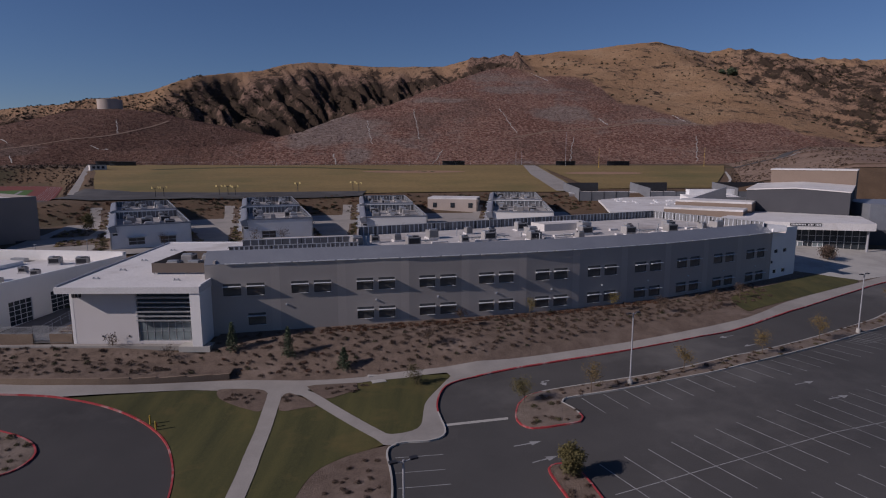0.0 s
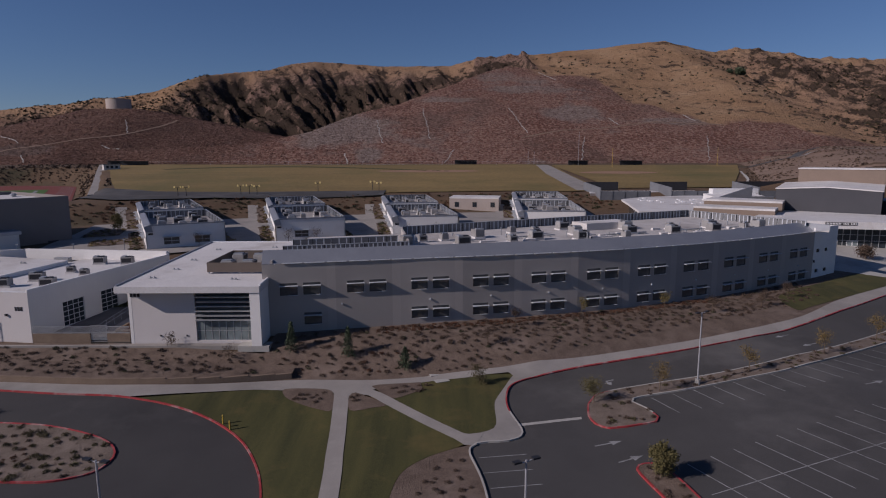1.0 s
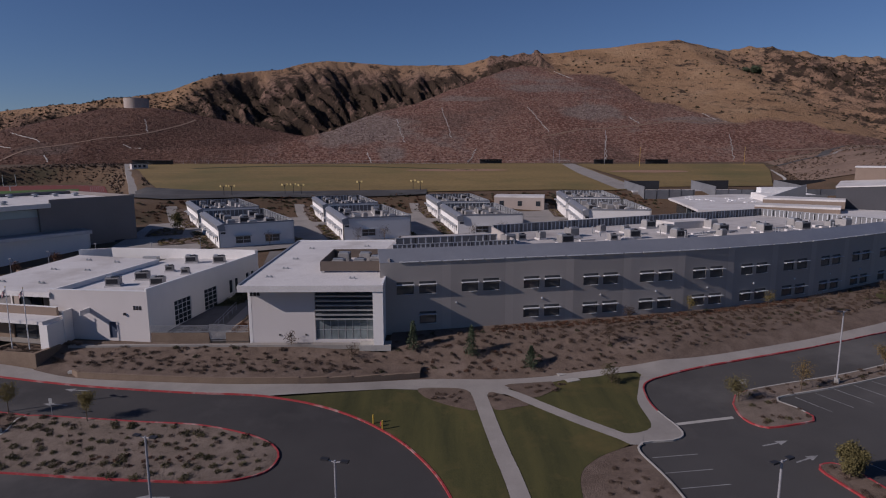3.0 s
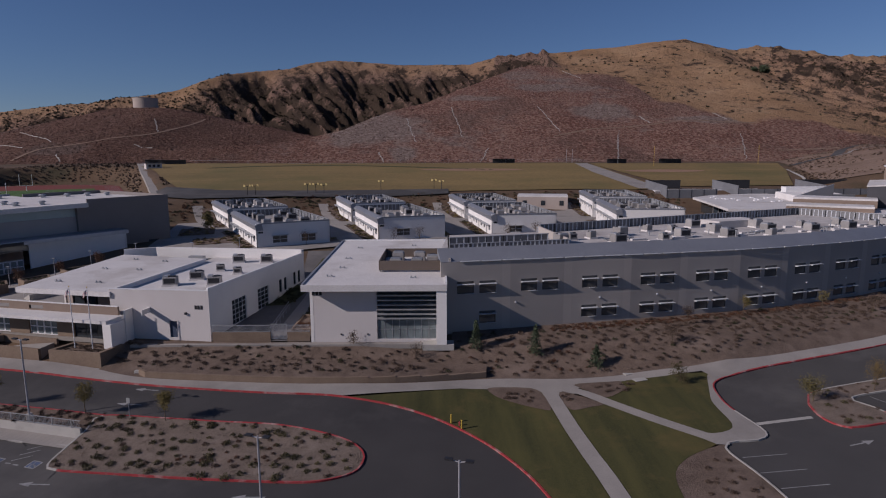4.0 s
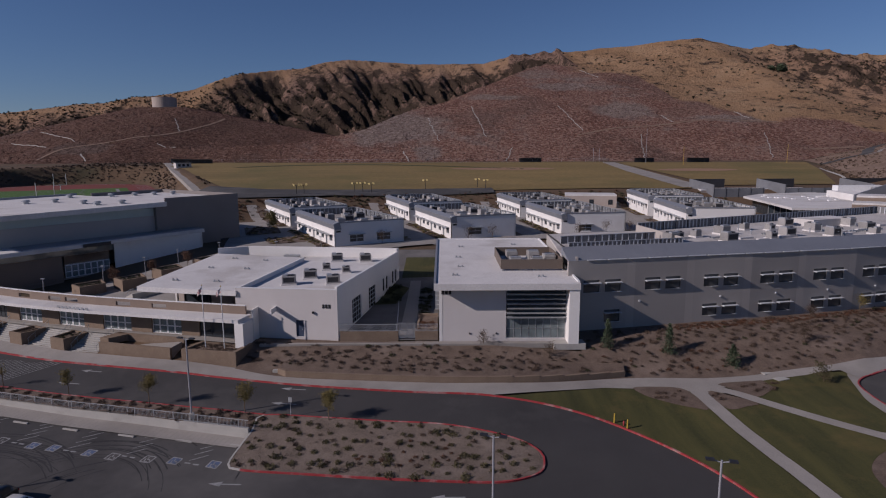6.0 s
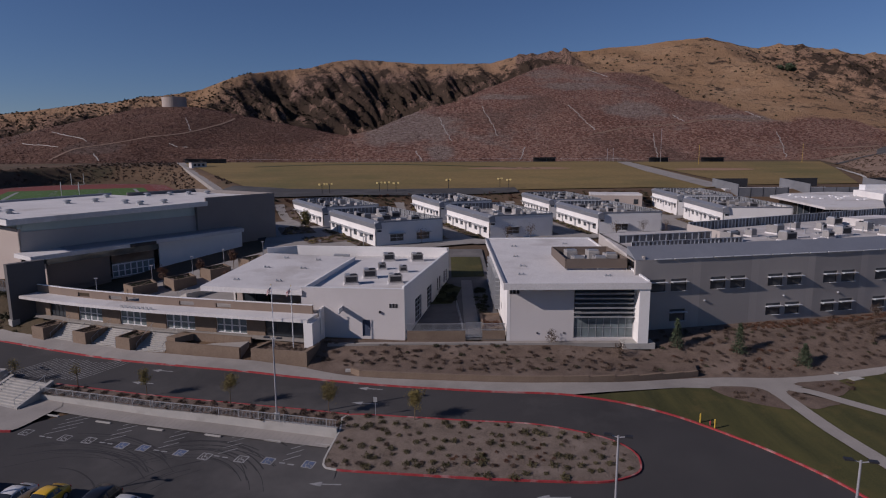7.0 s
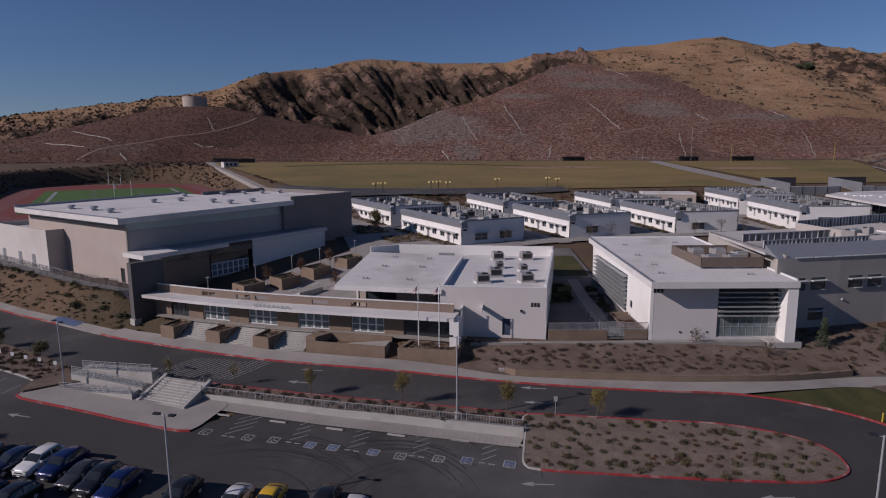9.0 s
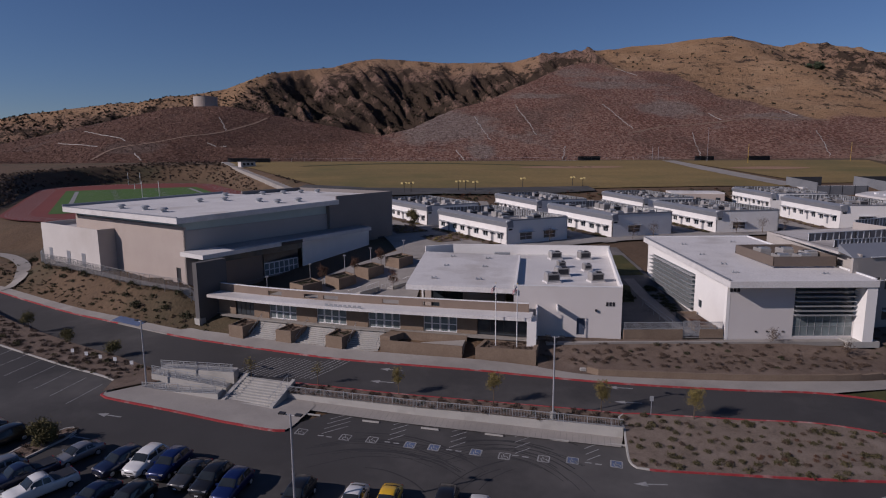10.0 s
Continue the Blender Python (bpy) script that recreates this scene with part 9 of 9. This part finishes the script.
def car(kind, paint, label, x, y, turn):
    """A body lofted through rounded sections, with glass, lamps and wheels set on it."""
    st = SHAPES[kind]
    t = thing(kind if kind != "suv" else "sport_utility_car", pose(x, y, float(lot_z(x, y)) + 0.012, 0, 0, turn), label, "car", "parked cars")

    def ring(k):
        px, belt, top, w, wt = st[k]
        half = [(0.86 * w, 0.26), (w, 0.42), (w * 1.01, belt - 0.16), (0.965 * w, belt), (wt, top - 0.06), (0.78 * wt, top - 0.01), (0.3 * wt, top + 0.015)]
        return [Vector((px, a, b)) for a, b in half] + [Vector((px, -a, b)) for a, b in half[::-1]]

    rings = [ring(k) for k in range(len(st))]
    bm = bmesh.new()
    verts = [[bm.verts.new(p) for p in row] for row in rings]
    m = len(verts[0])
    for a, b in zip(verts, verts[1:]):
        for i in range(m):
            bm.faces.new((a[i], a[(i + 1) % m], b[(i + 1) % m], b[i]))
    bm.faces.new(verts[0][::-1])
    bm.faces.new(verts[-1])
    bmesh.ops.recalc_face_normals(bm, faces=bm.faces[:])
    part("body", bm, paint, t, "", True)
    half = st[5][3]
    if kind == "pickup":
        part("bed", boxes((0.85, 2.55, -half + 0.16, half - 0.16, 1.16, 1.19)), METAL_DARK, t, "dark pickup bed")

    def sheet(name, rows, lift):
        g = bmesh.new()
        vs = [[g.verts.new(p + lift) for p in row] for row in rows]
        for a, b in zip(vs, vs[1:]):
            for i in range(len(a) - 1):
                g.faces.new((a[i], a[i + 1], b[i + 1], b[i]))
        part(name, g, GLASS_CAR, t)

    def slope_rows(k0, k1, f0, f1):
        return [[rings[k0][i].lerp(rings[k1][i], f) for i in range(4, m - 4)] for f in (f0, f1)]

    sheet("windscreen", slope_rows(3, 4, 0.08, 0.93), Vector((-0.015, 0, 0.02)))
    sheet("rear_window", slope_rows(6, 7, 0.08, 0.85), Vector((0.015, 0, 0.02)))
    for s, lo, hi in ((1, 3, 4), (-1, m - 4, m - 5)):
        for cuts in (((3, 0.55), (4, 0.1), (4, 0.95)), ((5, 0.08), (5, 0.95), (6, 0.35))):
            rows = []
            for k, f in cuts:
                a, b = rings[k][lo].lerp(rings[k + 1][lo], f), rings[k][hi].lerp(rings[k + 1][hi], f)
                rows.append([a.lerp(b, 0.1), a.lerp(b, 0.88)])
            sheet("side_window", rows, Vector((0, s * 0.014, 0.004)))
        nose, tail = st[1], st[-2]
        part("headlight", boxes((nose[0] - 0.09, nose[0] + 0.16, s * (nose[3] - 0.2) - 0.17, s * (nose[3] - 0.2) + 0.17, nose[1] - 0.1, nose[1] + 0.03)), LENS, t, "clear headlight")
        part("tail_light", boxes((tail[0] - 0.06, tail[0] + 0.1, s * (tail[3] - 0.14) - 0.13, s * (tail[3] - 0.14) + 0.13, tail[1] - 0.22, tail[1] - 0.03)), TAIL, t, "red tail light")
        part("mirror", boxes((-0.85, -0.68, min(s * 0.86, s * (half + 0.17)), max(s * 0.86, s * (half + 0.17)), st[3][1] + 0.02, st[3][1] + 0.16)), paint, t)
        for wx in (st[0][0] + 0.84, st[-1][0] - 0.86):
            wl = part("wheel", rod(bmesh.new(), (wx, s * (half - 0.2), 0.33), (wx, s * (half + 0.02), 0.33), 0.33, 0.33, 18), TYRES, t)
            part("rim", rod(bmesh.new(), (wx, s * (half + 0.02), 0.33), (wx, s * (half + 0.035), 0.33), 0.21, 0.19, 12), METAL_GALV, wl, "alloy rim")
    part("bumper", boxes((st[0][0] - 0.05, st[0][0] + 0.1, -0.6, 0.6, 0.28, 0.46)), METAL_DARK, t)
    part("grille", boxes((st[0][0] - 0.02, st[0][0] + 0.1, -0.42, 0.42, st[0][1] - 0.12, st[0][1])), METAL_DARK, t)
    part("number_plate", boxes((st[0][0] - 0.07, st[0][0] - 0.052, -0.16, 0.16, 0.34, 0.44)), WHITE_PAINT, t)


GLASS_CAR = glass("car_glass", (0.015, 0.018, 0.02))
SILVER, WHITE_C, BLACK_C = car_paint("silver_car_paint", (0.24, 0.24, 0.255), 0.5), car_paint("white_car_paint", (0.62, 0.62, 0.62), 0.0), car_paint("black_car_paint", (0.018, 0.018, 0.02))
BLUE_C, NAVY, YELLOW_C, GREY_C = car_paint("blue_car_paint", (0.008, 0.018, 0.09)), car_paint("navy_car_paint", (0.012, 0.018, 0.05)), car_paint("yellow_car_paint", (0.68, 0.4, 0.02), 0.0), car_paint("grey_car_paint", (0.05, 0.05, 0.053))
for kind, paint, label, x, y, turn in (
    ("sedan", SILVER, "silver saloon car parked beside the island", -122.8, 55.0, 60), ("suv", NAVY, "dark blue sport utility car parked in the row", -118.1, 53.8, 62), ("suv", WHITE_C, "white hatchback car parked in the row", -115.8, 54.0, 77),
    ("suv", BLUE_C, "bright blue sport utility car parked in the row", -113.4, 53.6, 78), ("sedan", GREY_C, "dark grey saloon car parked in the row", -110.9, 52.2, 78), ("suv", BLACK_C, "black sport utility car parked in the row", -108.6, 51.2, 78),
    ("suv", BLUE_C, "dark blue sport utility car with a bright windscreen", -106.4, 50.2, 79), ("suv", BLACK_C, "black sport utility car parked near the lamp", -100.4, 48.7, 79), ("sedan", WHITE_C, "white saloon car parked in the row", -95.6, 47.9, 80),
    ("sedan", YELLOW_C, "yellow saloon car with a dark roof", -92.7, 47.8, 80), ("suv", BLACK_C, "black sport utility car in shadow", -87.9, 47.1, 80), ("suv", WHITE_C, "white van-like car at the row's end", -85.3, 45.5, 80),
    ("pickup", WHITE_C, "white pickup truck in the second row", -122.7, 49.6, 52), ("pickup", NAVY, "dark pickup truck in the second row", -125.4, 51.2, 52), ("suv", SILVER, "silver sport utility car in the second row", -128.2, 51.8, 52),
    ("suv", BLACK_C, "black sport utility car behind the island", -131.6, 57.4, 58), ("sedan", GREY_C, "grey saloon car behind the island", -135, 58.8, 58), ("sedan", NAVY, "dark teal saloon car in the second row", -117.6, 48.6, 68), ("suv", BLACK_C, "black sport utility car in the second row", -114.3, 48.0, 70)):
    car(kind, paint, label, x, y, turn)
LEFT_ISLE = curve([(-130.6, 51.5), (-129.3, 51.8), (-126.2, 58.6), (-126.3, 60.3), (-127.4, 60.4), (-129.4, 56.8)], 0.7, True)
drape("traffic_island", LEFT_ISLE, MULCH, 0.14, lot_z, 0.8, label="narrow planted island between parked cars", category="traffic island", kind="structure")
kerb(LEFT_ISLE + LEFT_ISLE[:1], PALE_CONCRETE, "pale concrete kerb of the narrow island", lot_z)
scatter("island_shrubs", spots_in(LEFT_ISLE, 0.9, 0.25, 0.5, 150, 0.5, 0.8), LEAF_DRY, "dry tufts on the narrow island", seed=150, height=lot_z, lift=0.14)
